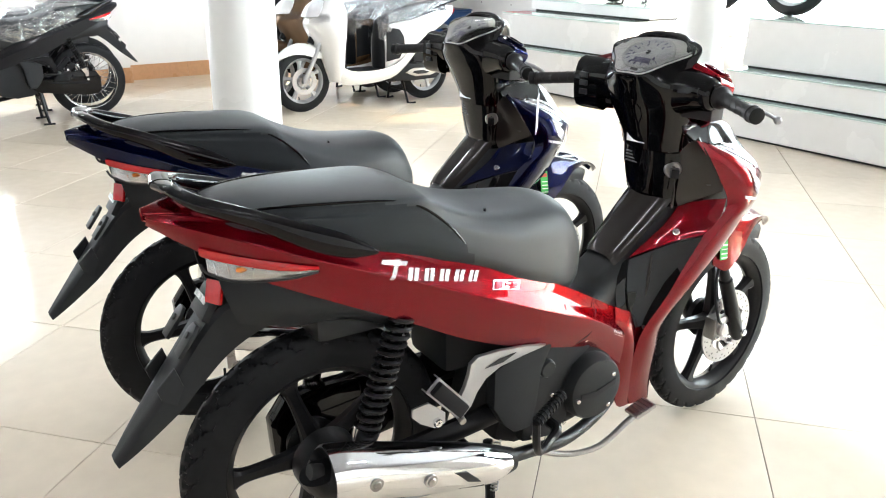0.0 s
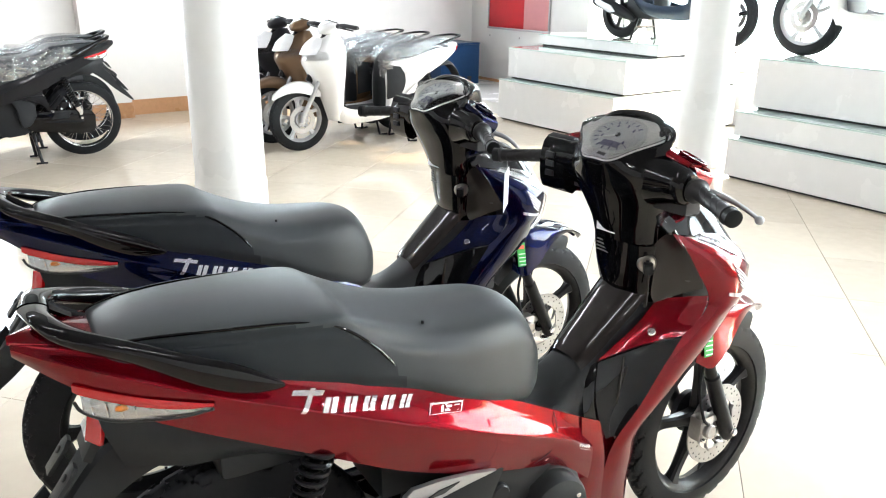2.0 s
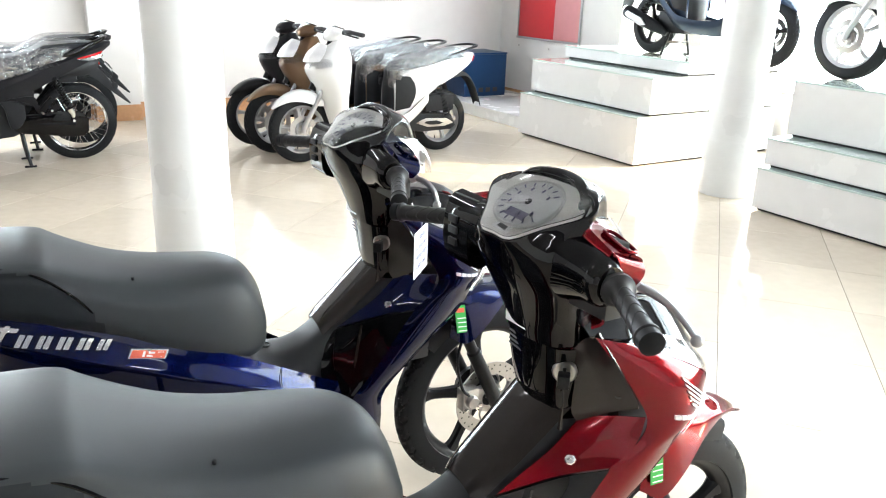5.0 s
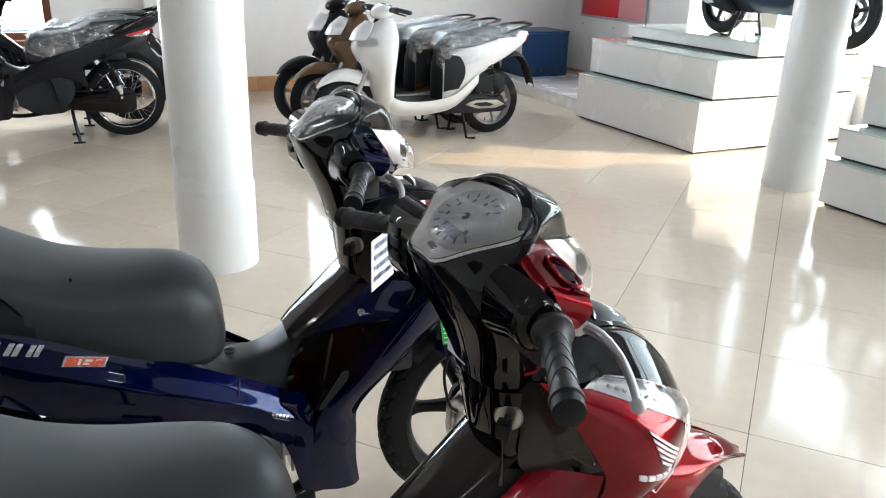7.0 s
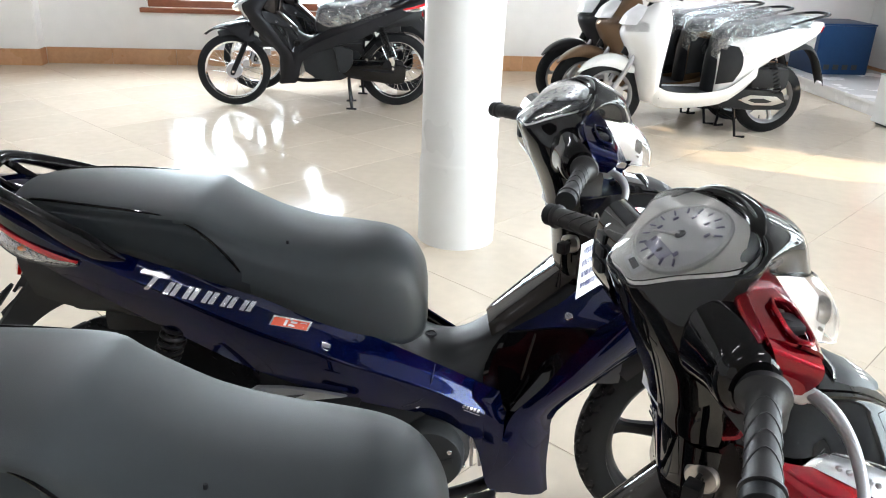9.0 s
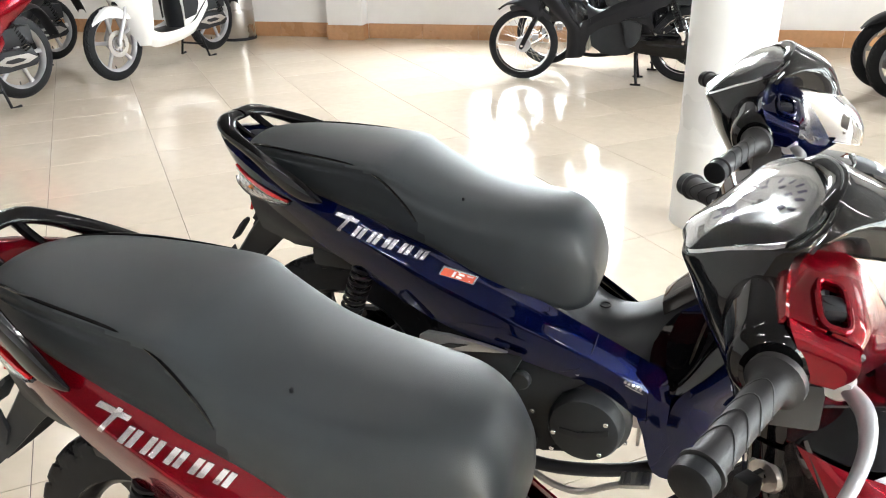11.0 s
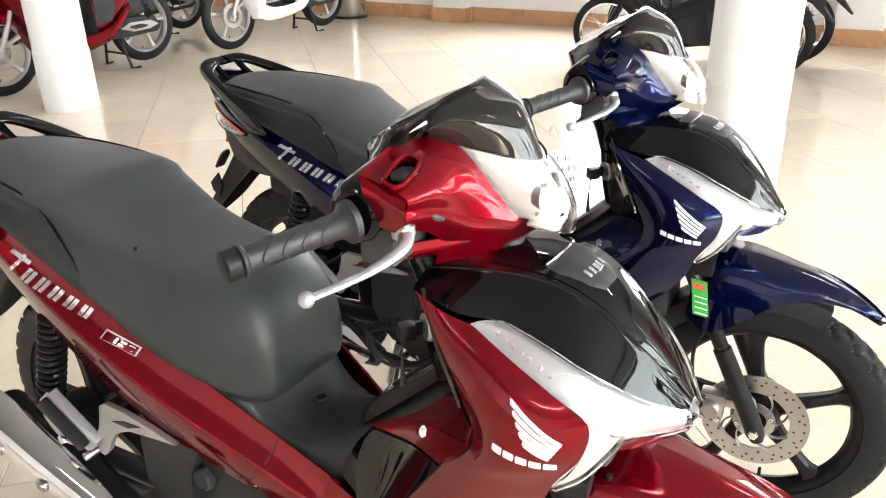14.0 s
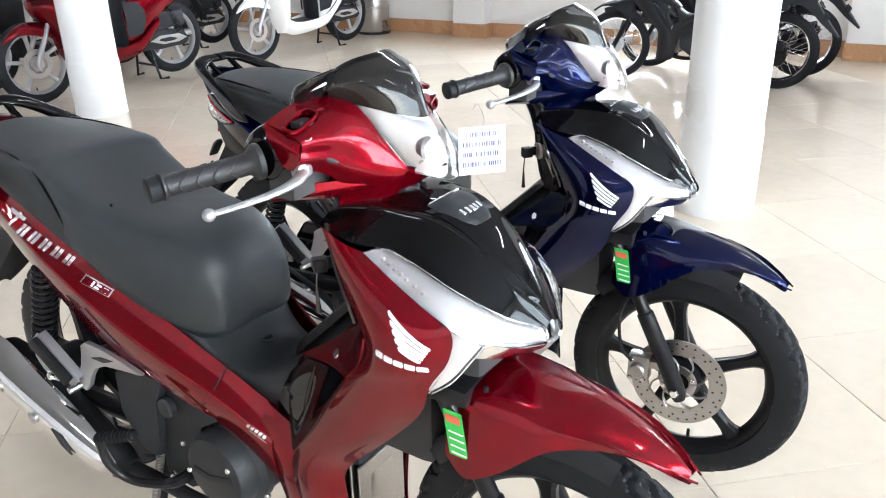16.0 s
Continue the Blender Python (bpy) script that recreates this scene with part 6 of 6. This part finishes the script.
    for k in range(4):
        p("warning_print", slab([(-0.03, 0.93 - k * 0.008), (0.03, 0.93 - k * 0.008), (0.03, 0.932 - k * 0.008), (-0.03, 0.932 - k * 0.008)], 0.8385 + 0.0028 * k, 0.8392 + 0.0028 * k, 0, "x"), GREY_MARK, shell)
    p("warning_label", slab([(-0.012, 0.872), (0.042, 0.872), (0.042, 0.896), (-0.012, 0.896)], 0.8515, 0.8525, 0, "x"), PAPER, shell)


HEADING = 33.3
red_bike = motorbike(RED, "red and black new motorbike with silver trim on its stand")
red_bike.matrix_world = pose(-0.207, 1.4745, 0.003, -0.8, 0, HEADING)
blue_bike = motorbike(BLUE, "dark blue and black new motorbike with silver trim on its stand")
blue_bike.matrix_world = pose(-0.634, 2.080, 0, 0, 0, HEADING)


# ---- scooters ----
def scooter(paint, label, group, r=0.265, dark_floor=True, wrap=True, rims=None):
    """A step-through scooter: apron, flat floor, full tail, engine beside the rear wheel."""
    ob = empty("scooter", label, "scooter", group)
    rims = rims or ALU
    rear, front = V(0, 0, r), V(1.26, 0, r)
    cast_wheel("rear_wheel", r, 0.045, r - 0.075, rear, 5, 0.6, ob, rims)
    cast_wheel("front_wheel", r, 0.040, r - 0.075, front, 5, 0.2, ob, rims)
    d = brake_disc(V(1.26, 0.055, r), ob)
    # tail and flanks
    rows = []
    for x, w, zl, zt in ((-0.33, 0.02, 0.795, 0.825), (-0.26, 0.075, 0.735, 0.835), (-0.12, 0.125, 0.655, 0.825), (0.05, 0.155, 0.575, 0.79), (0.22, 0.168, 0.47, 0.755), (0.36, 0.165, 0.36, 0.715), (0.45, 0.15, 0.30, 0.67), (0.49, 0.125, 0.29, 0.60)):
        zm = (zl + zt) / 2
        rows.append([V(x, -w * 0.75, zl), V(x, -w, zm - 0.02), V(x, -w * 0.94, zt - 0.03), V(x, -w * 0.6, zt), V(x, w * 0.6, zt), V(x, w * 0.94, zt - 0.03), V(x, w, zm - 0.02), V(x, w * 0.75, zl)])
    part("tail_body", sheet(rows, 4, 3, True), paint, ob, "", 50)
    rows = [[V(0.37, -0.166, 0.66), V(0.33, -0.176, 0.59), V(0.33, -0.178, 0.50), V(0.375, -0.170, 0.41)], [V(0.43, -0.150, 0.67), V(0.415, -0.168, 0.59), V(0.415, -0.170, 0.50), V(0.435, -0.162, 0.40)], [V(0.485, -0.115, 0.68), V(0.495, -0.146, 0.59), V(0.495, -0.146, 0.50), V(0.495, -0.140, 0.385)]]
    both("side_cover", thick(sheet(rows, 4, 3), 0.004), MATT, ob, "black panel under the seat")
    part("under_seat", sheet([[V(0.46, -w, z), V(x, 0, z), V(0.46, w, z), V(0.40, 0, z)] for z, w, x in ((0.31, 0.13, 0.54), (0.45, 0.14, 0.535), (0.60, 0.135, 0.52), (0.70, 0.12, 0.50))], 3, 3, True), MATT, ob)
    # floor
    part("footboard", block((0.44, -0.155, 0.275), (0.92, 0.155, 0.315), 0.012), MATT, ob)
    rows = [[V(0.20, -0.172, 0.52), V(0.20, -0.170, 0.46), V(0.20, -0.14, 0.42)], [V(0.31, -0.176, 0.435), V(0.31, -0.174, 0.37), V(0.31, -0.13, 0.31)], [V(0.42, -0.174, 0.36), V(0.42, -0.172, 0.30), V(0.42, -0.13, 0.245)], [V(0.62, -0.174, 0.325), V(0.62, -0.168, 0.27), V(0.62, -0.12, 0.21)], [V(0.86, -0.175, 0.335), V(0.86, -0.165, 0.27), V(0.86, -0.11, 0.205)], [V(0.98, -0.16, 0.40), V(0.98, -0.14, 0.32), V(0.96, -0.09, 0.24)]]
    both("floor_skirt", thick(sheet(rows, 4, 3), 0.005), paint, ob)
    # apron
    rows = []
    for x, z, w, t, f in ((0.965, 0.24, 0.10, 0.05, 0.05), (0.985, 0.36, 0.165, 0.06, 0.07), (1.00, 0.50, 0.195, 0.07, 0.10), (1.01, 0.62, 0.205, 0.09, 0.15), (1.02, 0.73, 0.197, 0.115, 0.19), (1.00, 0.82, 0.165, 0.11, 0.15), (0.97, 0.90, 0.11, 0.075, 0.07), (0.955, 0.945, 0.07, 0.05, 0.03)):
        rows.append([V(x - t, -w * 0.96, z), V(x + 0.012, -w, z), V(x + f * 0.75, -w * 0.55, z), V(x + f, 0, z), V(x + f * 0.75, w * 0.55, z), V(x + 0.012, w, z), V(x - t, w * 0.96, z), V(x - t - 0.01, 0, z)])
    apron = part("apron", sheet(rows, 4, 3, True), paint, ob, "", 50)
    part("inner_apron", sheet([[V(x - 0.062, -w, z), V(x - 0.080, 0, z), V(x - 0.062, w, z), V(x - 0.02, 0, z)] for x, z, w in ((0.955, 0.32, 0.13), (0.975, 0.50, 0.165), (0.97, 0.65, 0.17), (0.955, 0.78, 0.14), (0.945, 0.86, 0.09))], 3, 3, True), MATT if dark_floor else paint, ob)
    for s in (-1, 1):
        part("indicator", thick(sheet([[V(1.150, 0.055 * s, 0.82), V(1.115, 0.115 * s, 0.815), V(1.055, 0.160 * s, 0.80)], [V(1.205, 0.06 * s, 0.74), V(1.150, 0.135 * s, 0.745), V(1.065, 0.190 * s, 0.755)]][::s], 3, 3), 0.004), LAMP_CLEAR, apron, "clear front indicator")
    # mudguard and fork
    rows = []
    for x, z, w, drop in ((1.49, r + 0.175, 0.02, 0.01), (1.44, r + 0.235, 0.055, 0.035), (1.36, r + 0.285, 0.072, 0.06), (1.26, r + 0.31, 0.08, 0.09), (1.16, r + 0.29, 0.082, 0.10), (1.09, r + 0.24, 0.075, 0.06)):
        rows.append([V(x, -w, z - drop), V(x, -w * 0.95, z - drop * 0.4), V(x, -w * 0.5, z - 0.004), V(x, 0, z), V(x, w * 0.5, z - 0.004), V(x, w * 0.95, z - drop * 0.4), V(x, w, z - drop)])
    part("front_mudguard", thick(sheet(rows, 4, 3), 0.004), paint, ob)
    for s in (-1, 1):
        a = front + V(0, 0.078 * s, 0)
        part("fork_leg", tube([a + V(0.01, 0, -0.02), a + V(0, 0, 0.03), a + RAKE * 0.2, a + RAKE * 0.36], [0.016, 0.02, 0.019, 0.015], 12), ALU, ob)
    # bars, head cowl, lamp
    rows = []
    for x, w, zl, zt in ((0.875, 0.04, 0.985, 1.005), (0.905, 0.085, 0.962, 1.022), (0.95, 0.098, 0.945, 1.035), (1.00, 0.086, 0.940, 1.025), (1.035, 0.060, 0.945, 1.000), (1.05, 0.030, 0.955, 0.985)):
        zm = (zl + zt) / 2
        rows.append([V(x, -w * 0.6, zl), V(x, -w, zm), V(x, -w * 0.6, zt), V(x, 0, zt + 0.006), V(x, w * 0.6, zt), V(x, w, zm), V(x, w * 0.6, zl), V(x, 0, zl - 0.004)])
    head = part("head_cowl", sheet(rows, 4, 3, True), paint, ob, "", 50)
    lamp = [[V(1.045, -0.070, 0.905), V(1.075, -0.035, 0.915), V(1.085, 0, 0.918), V(1.075, 0.035, 0.915), V(1.045, 0.070, 0.905)], [V(1.095, -0.125, 0.845), V(1.150, -0.065, 0.850), V(1.170, 0, 0.852), V(1.150, 0.065, 0.850), V(1.095, 0.125, 0.845)], [V(1.130, -0.120, 0.785), V(1.195, -0.060, 0.780), V(1.212, 0, 0.778), V(1.195, 0.060, 0.780), V(1.130, 0.120, 0.785)]]
    part("headlamp", thick(sheet([[q + V(0.010, 0, 0.006) for q in r] for r in lamp], 4, 3), 0.008), REFLECTOR, ob, "bright clear headlamp")
    part("dash", thick(sheet([[V(0.905, -0.06, 1.030), V(0.905, 0, 1.036), V(0.905, 0.06, 1.030)], [V(0.955, -0.07, 1.042), V(0.955, 0, 1.050), V(0.955, 0.07, 1.042)]], 3, 3), 0.006), GLOSS, head, "dark instrument panel")
    part("steering_stem", tube([V(1.16, 0, r + 0.30), V(0.98, 0, 0.95)], 0.03, 10), SATIN, ob)
    for s in (-1, 1):
        g = part("grip", tube([V(0.94, 0.12 * s, 1.005), V(0.915, 0.2 * s, 1.01), V(0.91, 0.205 * s, 1.01), V(0.875, 0.32 * s, 1.0), V(0.872, 0.335 * s, 1.0)], [0.02, 0.02, 0.017, 0.017, 0.014], 12), RUBBER_GRIP, ob)
        part("brake_lever", tube([V(0.95, 0.17 * s, 1.0), V(0.955, 0.22 * s, 0.995), V(0.93, 0.30 * s, 0.985), V(0.915, 0.335 * s, 0.98)], [0.008, 0.007, 0.006, 0.007], 8, 3), SATIN, g)
    # seat, rail, lamp, rear guard
    rows = []
    for x, zt, w in ((-0.20, 0.85, 0.06), (-0.17, 0.872, 0.10), (-0.02, 0.868, 0.13), (0.12, 0.842, 0.142), (0.26, 0.812, 0.145), (0.38, 0.80, 0.125), (0.46, 0.775, 0.09), (0.49, 0.72, 0.06)):
        zb = zt - 0.085
        rows.append([V(x, -w, zb), V(x, -w * 0.98, zt - 0.035), V(x, -w * 0.6, zt - 0.003), V(x, 0, zt), V(x, w * 0.6, zt - 0.003), V(x, w * 0.98, zt - 0.035), V(x, w, zb)])
    part("seat", sheet(rows, 4, 3, True), VINYL, ob, "black seat", 60)
    if wrap:
        seat_wrap(ob, [(-0.20, 0.875, 0.11, 0.74), (-0.04, 0.885, 0.15, 0.72), (0.12, 0.865, 0.172, 0.65), (0.27, 0.840, 0.180, 0.60), (0.40, 0.825, 0.160, 0.57), (0.48, 0.80, 0.135, 0.55), (0.54, 0.73, 0.085, 0.57)])
    part("grab_rail", tube([V(0.0, -0.15, 0.82), V(-0.18, -0.145, 0.87), V(-0.31, -0.09, 0.89), V(-0.335, 0, 0.892), V(-0.31, 0.09, 0.89), V(-0.18, 0.145, 0.87), V(0.0, 0.15, 0.82)], [0.005, 0.009, 0.010, 0.010, 0.010, 0.009, 0.005], 10, 4), SATIN, ob)
    part("tail_lamp", thick(sheet([[V(-0.31, -0.06, 0.80), V(-0.345, 0, 0.805), V(-0.31, 0.06, 0.80)], [V(-0.30, -0.055, 0.76), V(-0.325, 0, 0.755), V(-0.30, 0.055, 0.76)]], 3, 4), 0.01), LAMP_RED, ob)
    rows = [[V(x, -w, z - 0.03), V(x, -w * 0.6, z), V(x, w * 0.6, z), V(x, w, z - 0.03)] for x, z, w in ((-0.08, 0.66, 0.09), (-0.22, 0.67, 0.08), (-0.31, 0.60, 0.065), (-0.37, 0.48, 0.065), (-0.40, 0.40, 0.055))]
    part("rear_mudguard", thick(sheet(rows, 4, 2), 0.005), MATT, ob)
    # engine unit, muffler, shocks, stand
    part("engine_unit", merge(slab([(-0.10, r - 0.03), (-0.05, r - 0.065), (0.2, r - 0.07), (0.42, r - 0.05), (0.46, r + 0.03), (0.38, r + 0.10), (0.1, r + 0.08), (-0.05, r + 0.07)], 0.055, 0.135, 0.02), block((0.14, -0.10, r - 0.07), (0.46, 0.10, r + 0.11), 0.025), block((-0.06, 0.04, r + 0.10), (0.22, 0.16, r + 0.24), 0.03)), MATT, ob)
    part("case_plate", slab([(-0.07, r - 0.005), (0.0, r + 0.035), (0.20, r + 0.045), (0.30, r + 0.01), (0.18, r - 0.030), (0.02, r - 0.030)], 0.134, 0.143, 0.004), STEEL, ob, "silver cover plate")
    part("plate_inset", slab([(0.03, r), (0.10, r + 0.022), (0.20, r + 0.02), (0.22, r + 0.005), (0.16, r - 0.012), (0.07, r - 0.012)], 0.142, 0.1445, 0.001), MATT, ob)
    muff = part("exhaust", tube([V(0.30, -0.14, r - 0.08), V(0.22, -0.155, r - 0.04), V(0.10, -0.16, r + 0.0), V(-0.14, -0.165, r + 0.075), V(-0.20, -0.165, r + 0.09), V(-0.205, -0.165, r + 0.09)], [0.016, 0.04, 0.055, 0.06, 0.055, 0.03], 18, 3), MATT, ob)
    part("heat_shield", slab([(0.12, r - 0.01), (0.06, r + 0.045), (-0.13, r + 0.10), (-0.16, r + 0.07), (-0.12, r + 0.04), (0.05, r - 0.02)], -0.235, -0.222, 0.005), ALU, muff, "silver heat shield")
    for s in (-1, 1):
        part("shock_absorber", coil((0.0, 0.15 * s, r + 0.06), (0.09, 0.13 * s, 0.58), 0.026, 10, 0.006), SATIN, ob)
    part("centre_stand", merge(tube([V(0.30, -0.10, r - 0.06), V(0.29, -0.17, 0.008), V(0.22, -0.19, 0.008)], 0.011, 8), tube([V(0.30, 0.10, r - 0.06), V(0.29, 0.17, 0.008), V(0.22, 0.19, 0.008)], 0.011, 8), tube([V(0.295, -0.13, 0.12), V(0.295, 0.13, 0.12)], 0.010, 8)), SATIN, ob)
    return ob


def park(ob, u, v, heading, z=0.0, lift=0.0):
    """Stand a vehicle with its rear axle over (u, v), heading against the room's long way, its rear wheel lifted by its stand."""
    ob.matrix_world = Matrix.Translation(room(u, v, z + lift)) @ pose(0, 0, 0, 0, 0, ROOM + heading) @ pose(0, 0, 0, 0, math.degrees(math.asin(lift / 1.26)), 0)
    return ob


ROWN = "scooters parked in a row"
park(scooter(WHITEPAINT, "white scooter with clear film on its seat", ROWN), 4.36, 6.09, 180)
park(scooter(BROWNPAINT, "bronze brown scooter with clear film on its seat", ROWN), 4.30, 6.50, 180)
park(scooter(BLACKPAINT, "black scooter with clear film on its seat", ROWN), 4.26, 6.89, 181)
park(scooter(DARKBLUE, "dark slate blue scooter on a display stand", "scooters on display", 0.265, True, False, SATIN), 6.36, 5.62, -92, 0.84)
park(scooter(WHITEPAINT, "white scooter on a long display stand", "scooters on display", 0.285, True, False), 6.04, 2.24, 90, 0.86)
WESTS = "scooters by the far column"
park(scooter(RED, "red scooter with silver wheels on its stand", WESTS, 0.312, True, False), -3.31, 5.31, -97, 0, 0.05)
park(scooter(WHITEPAINT, "white scooter with a dark floor on its stand", WESTS, 0.312, True, False), -2.955, 7.46, -98.5, 0, 0.05)
park(scooter(BLACKPAINT, "black scooter parked behind a red one", WESTS, 0.285, True, False), -4.25, 6.75, -100, 0, 0.05)
park(scooter(BLACKPAINT, "black scooter parked in line behind a red one", WESTS, 0.300, True, False), -4.16, 5.42, -97, 0, 0.05)

black_bike = motorbike(BLACKPAINT, "black motorbike with chrome wire wheels and wrapped seat", True)
park(black_bike, 1.555, 6.84, 180)
copy_thing(black_bike, Matrix.Translation(room(1.66, 7.44)) @ pose(0, 0, 0, 0, 0, ROOM + 178))


def steel_bin():
    ob = empty("steel_bin", "round stainless steel bin near the wall", "bin")
    ob.matrix_world = Matrix.Translation(room(-3.21, 8.37))
    part("drum", lathe([(0.02, 0.02), (0.185, 0.02), (0.19, 0.03), (0.19, 0.30), (0.196, 0.305), (0.196, 0.325), (0.19, 0.33), (0.19, 0.62), (0.02, 0.62)], 48, "z"), STEEL, ob)
    part("base_ring", lathe([(0.15, 0.0), (0.197, 0.0), (0.197, 0.03), (0.15, 0.03)], 48, "z"), MATT, ob)
    part("lid", lathe([(0.02, 0.62), (0.197, 0.62), (0.197, 0.66), (0.15, 0.70), (0.02, 0.71)], 48, "z"), STEEL, ob)


steel_bin()


def price_tag():
    """A paper tag with rows of bars, hung by a wire hook from the blue bike's brake lever."""
    ob = empty("paper_tag", "white paper tag with printed bars hanging from a lever", "tag")
    ob.matrix_world = blue_bike.matrix_world @ pose(0.888, -0.318, 0.958, 0, 0, -33.3 - 8)
    part("sheet", block((-0.0006, -0.05, -0.135), (0.0006, 0.05, -0.035), 0), PAPER, ob)
    part("hook", tube([V(0, 0.0, -0.040), V(0, 0.004, -0.02), V(0, -0.004, 0.004), V(0, -0.014, 0.010), V(0, -0.018, 0.0)], 0.0012, 6, 4), STEEL, ob)
    random.seed(4)
    for row in range(4):
        bm, y = bmesh.new(), -0.042
        while y < 0.040:
            w = random.choice((0.0012, 0.0020, 0.0030))
            for s in (1, -1):
                x = 0.0011 * s
                bm.faces.new([bm.verts.new(V(x, a, b)) for a, b in ((y, -0.056 - row * 0.021), (y + w, -0.056 - row * 0.021), (y + w, -0.045 - row * 0.021), (y, -0.045 - row * 0.021))])
            y += w + random.choice((0.0012, 0.0018, 0.0026))
        part("printed_bar", bm, BARCODE, ob)


BARCODE = material("blue_black_print", (0.03, 0.04, 0.14), 0.5, 0, 0, 0.05, 60)
price_tag()


# ---- floor tiles, one by one ----
def floor_tiles():
    """Square tiles of 604 mm laid at an angle to the walls; the nearest are pieces of their own."""
    a, s = radians(78.0), 0.604
    along, across = V(math.cos(a), math.sin(a), 0), V(math.sin(a), -math.cos(a), 0)
    h = s / 2 - 0.0012
    one = block((-h, -h, -0.0034), (h, h, 0.0), 0)
    bmesh.ops.bevel(one, geom=[e for e in one.edges if all(v.co.z > -0.001 for v in e.verts)], offset=0.0008, segments=1, affect="EDGES")
    me = bpy.data.meshes.new("tile")
    one.to_mesh(me)
    me.materials.append(TILE)
    rest, spots = [], []
    for i in range(-22, 30):
        for j in range(-22, 30):
            c = across * (0.51 + (i + 0.5) * s) + along * (2.26 + (j + 0.5) * s)
            u, v = c.dot(RU), c.dot(RV)
            if UMIN + 0.43 < u < UMAX - 0.43 and VMIN + 0.43 < v < VMAX - 0.43:
                spots.append((((u - 1.5) ** 2 + (v - 3.2) ** 2), c))
            elif UMIN - 0.45 < u < UMAX + 0.45 and VMIN - 0.45 < v < VMAX + 0.45:
                rest.append(c)
    spots.sort(key=lambda q: q[0])
    turn = Matrix.Rotation(a, 4, "Z")
    for _, c in spots[:290]:
        ob = new("tile", me)
        ob.matrix_world = Matrix.Translation(c) @ turn
        ob.parent = floor
        ob.matrix_parent_inverse = floor.matrix_world.inverted()
    bm = bmesh.new()
    for c in [q[1] for q in spots[290:]] + rest:
        k = [c + along * x * h + across * y * h for x, y in ((-1, -1), (1, -1), (1, 1), (-1, 1))]
        k = [p for p in k]
        bm.faces.new([bm.verts.new(p) for p in reversed(k)])
    for co, no in ((room(UMIN, 0), -RU), (room(UMAX, 0), RU), (room(0, VMIN), -RV), (room(0, VMAX), RV)):
        bmesh.ops.bisect_plane(bm, geom=list(bm.verts) + list(bm.edges) + list(bm.faces), plane_co=co, plane_no=no, clear_outer=True)
    bmesh.ops.recalc_face_normals(bm, faces=bm.faces)
    for f in bm.faces:
        if f.normal.z < 0:
            f.normal_flip()
    ob = part("tile_field", bm, TILE, floor, "", 30, False)
    ob["kind"] = "stuff"
    ob.matrix_parent_inverse = floor.matrix_world.inverted()
    floor.matrix_world = floor.matrix_world


floor_tiles()
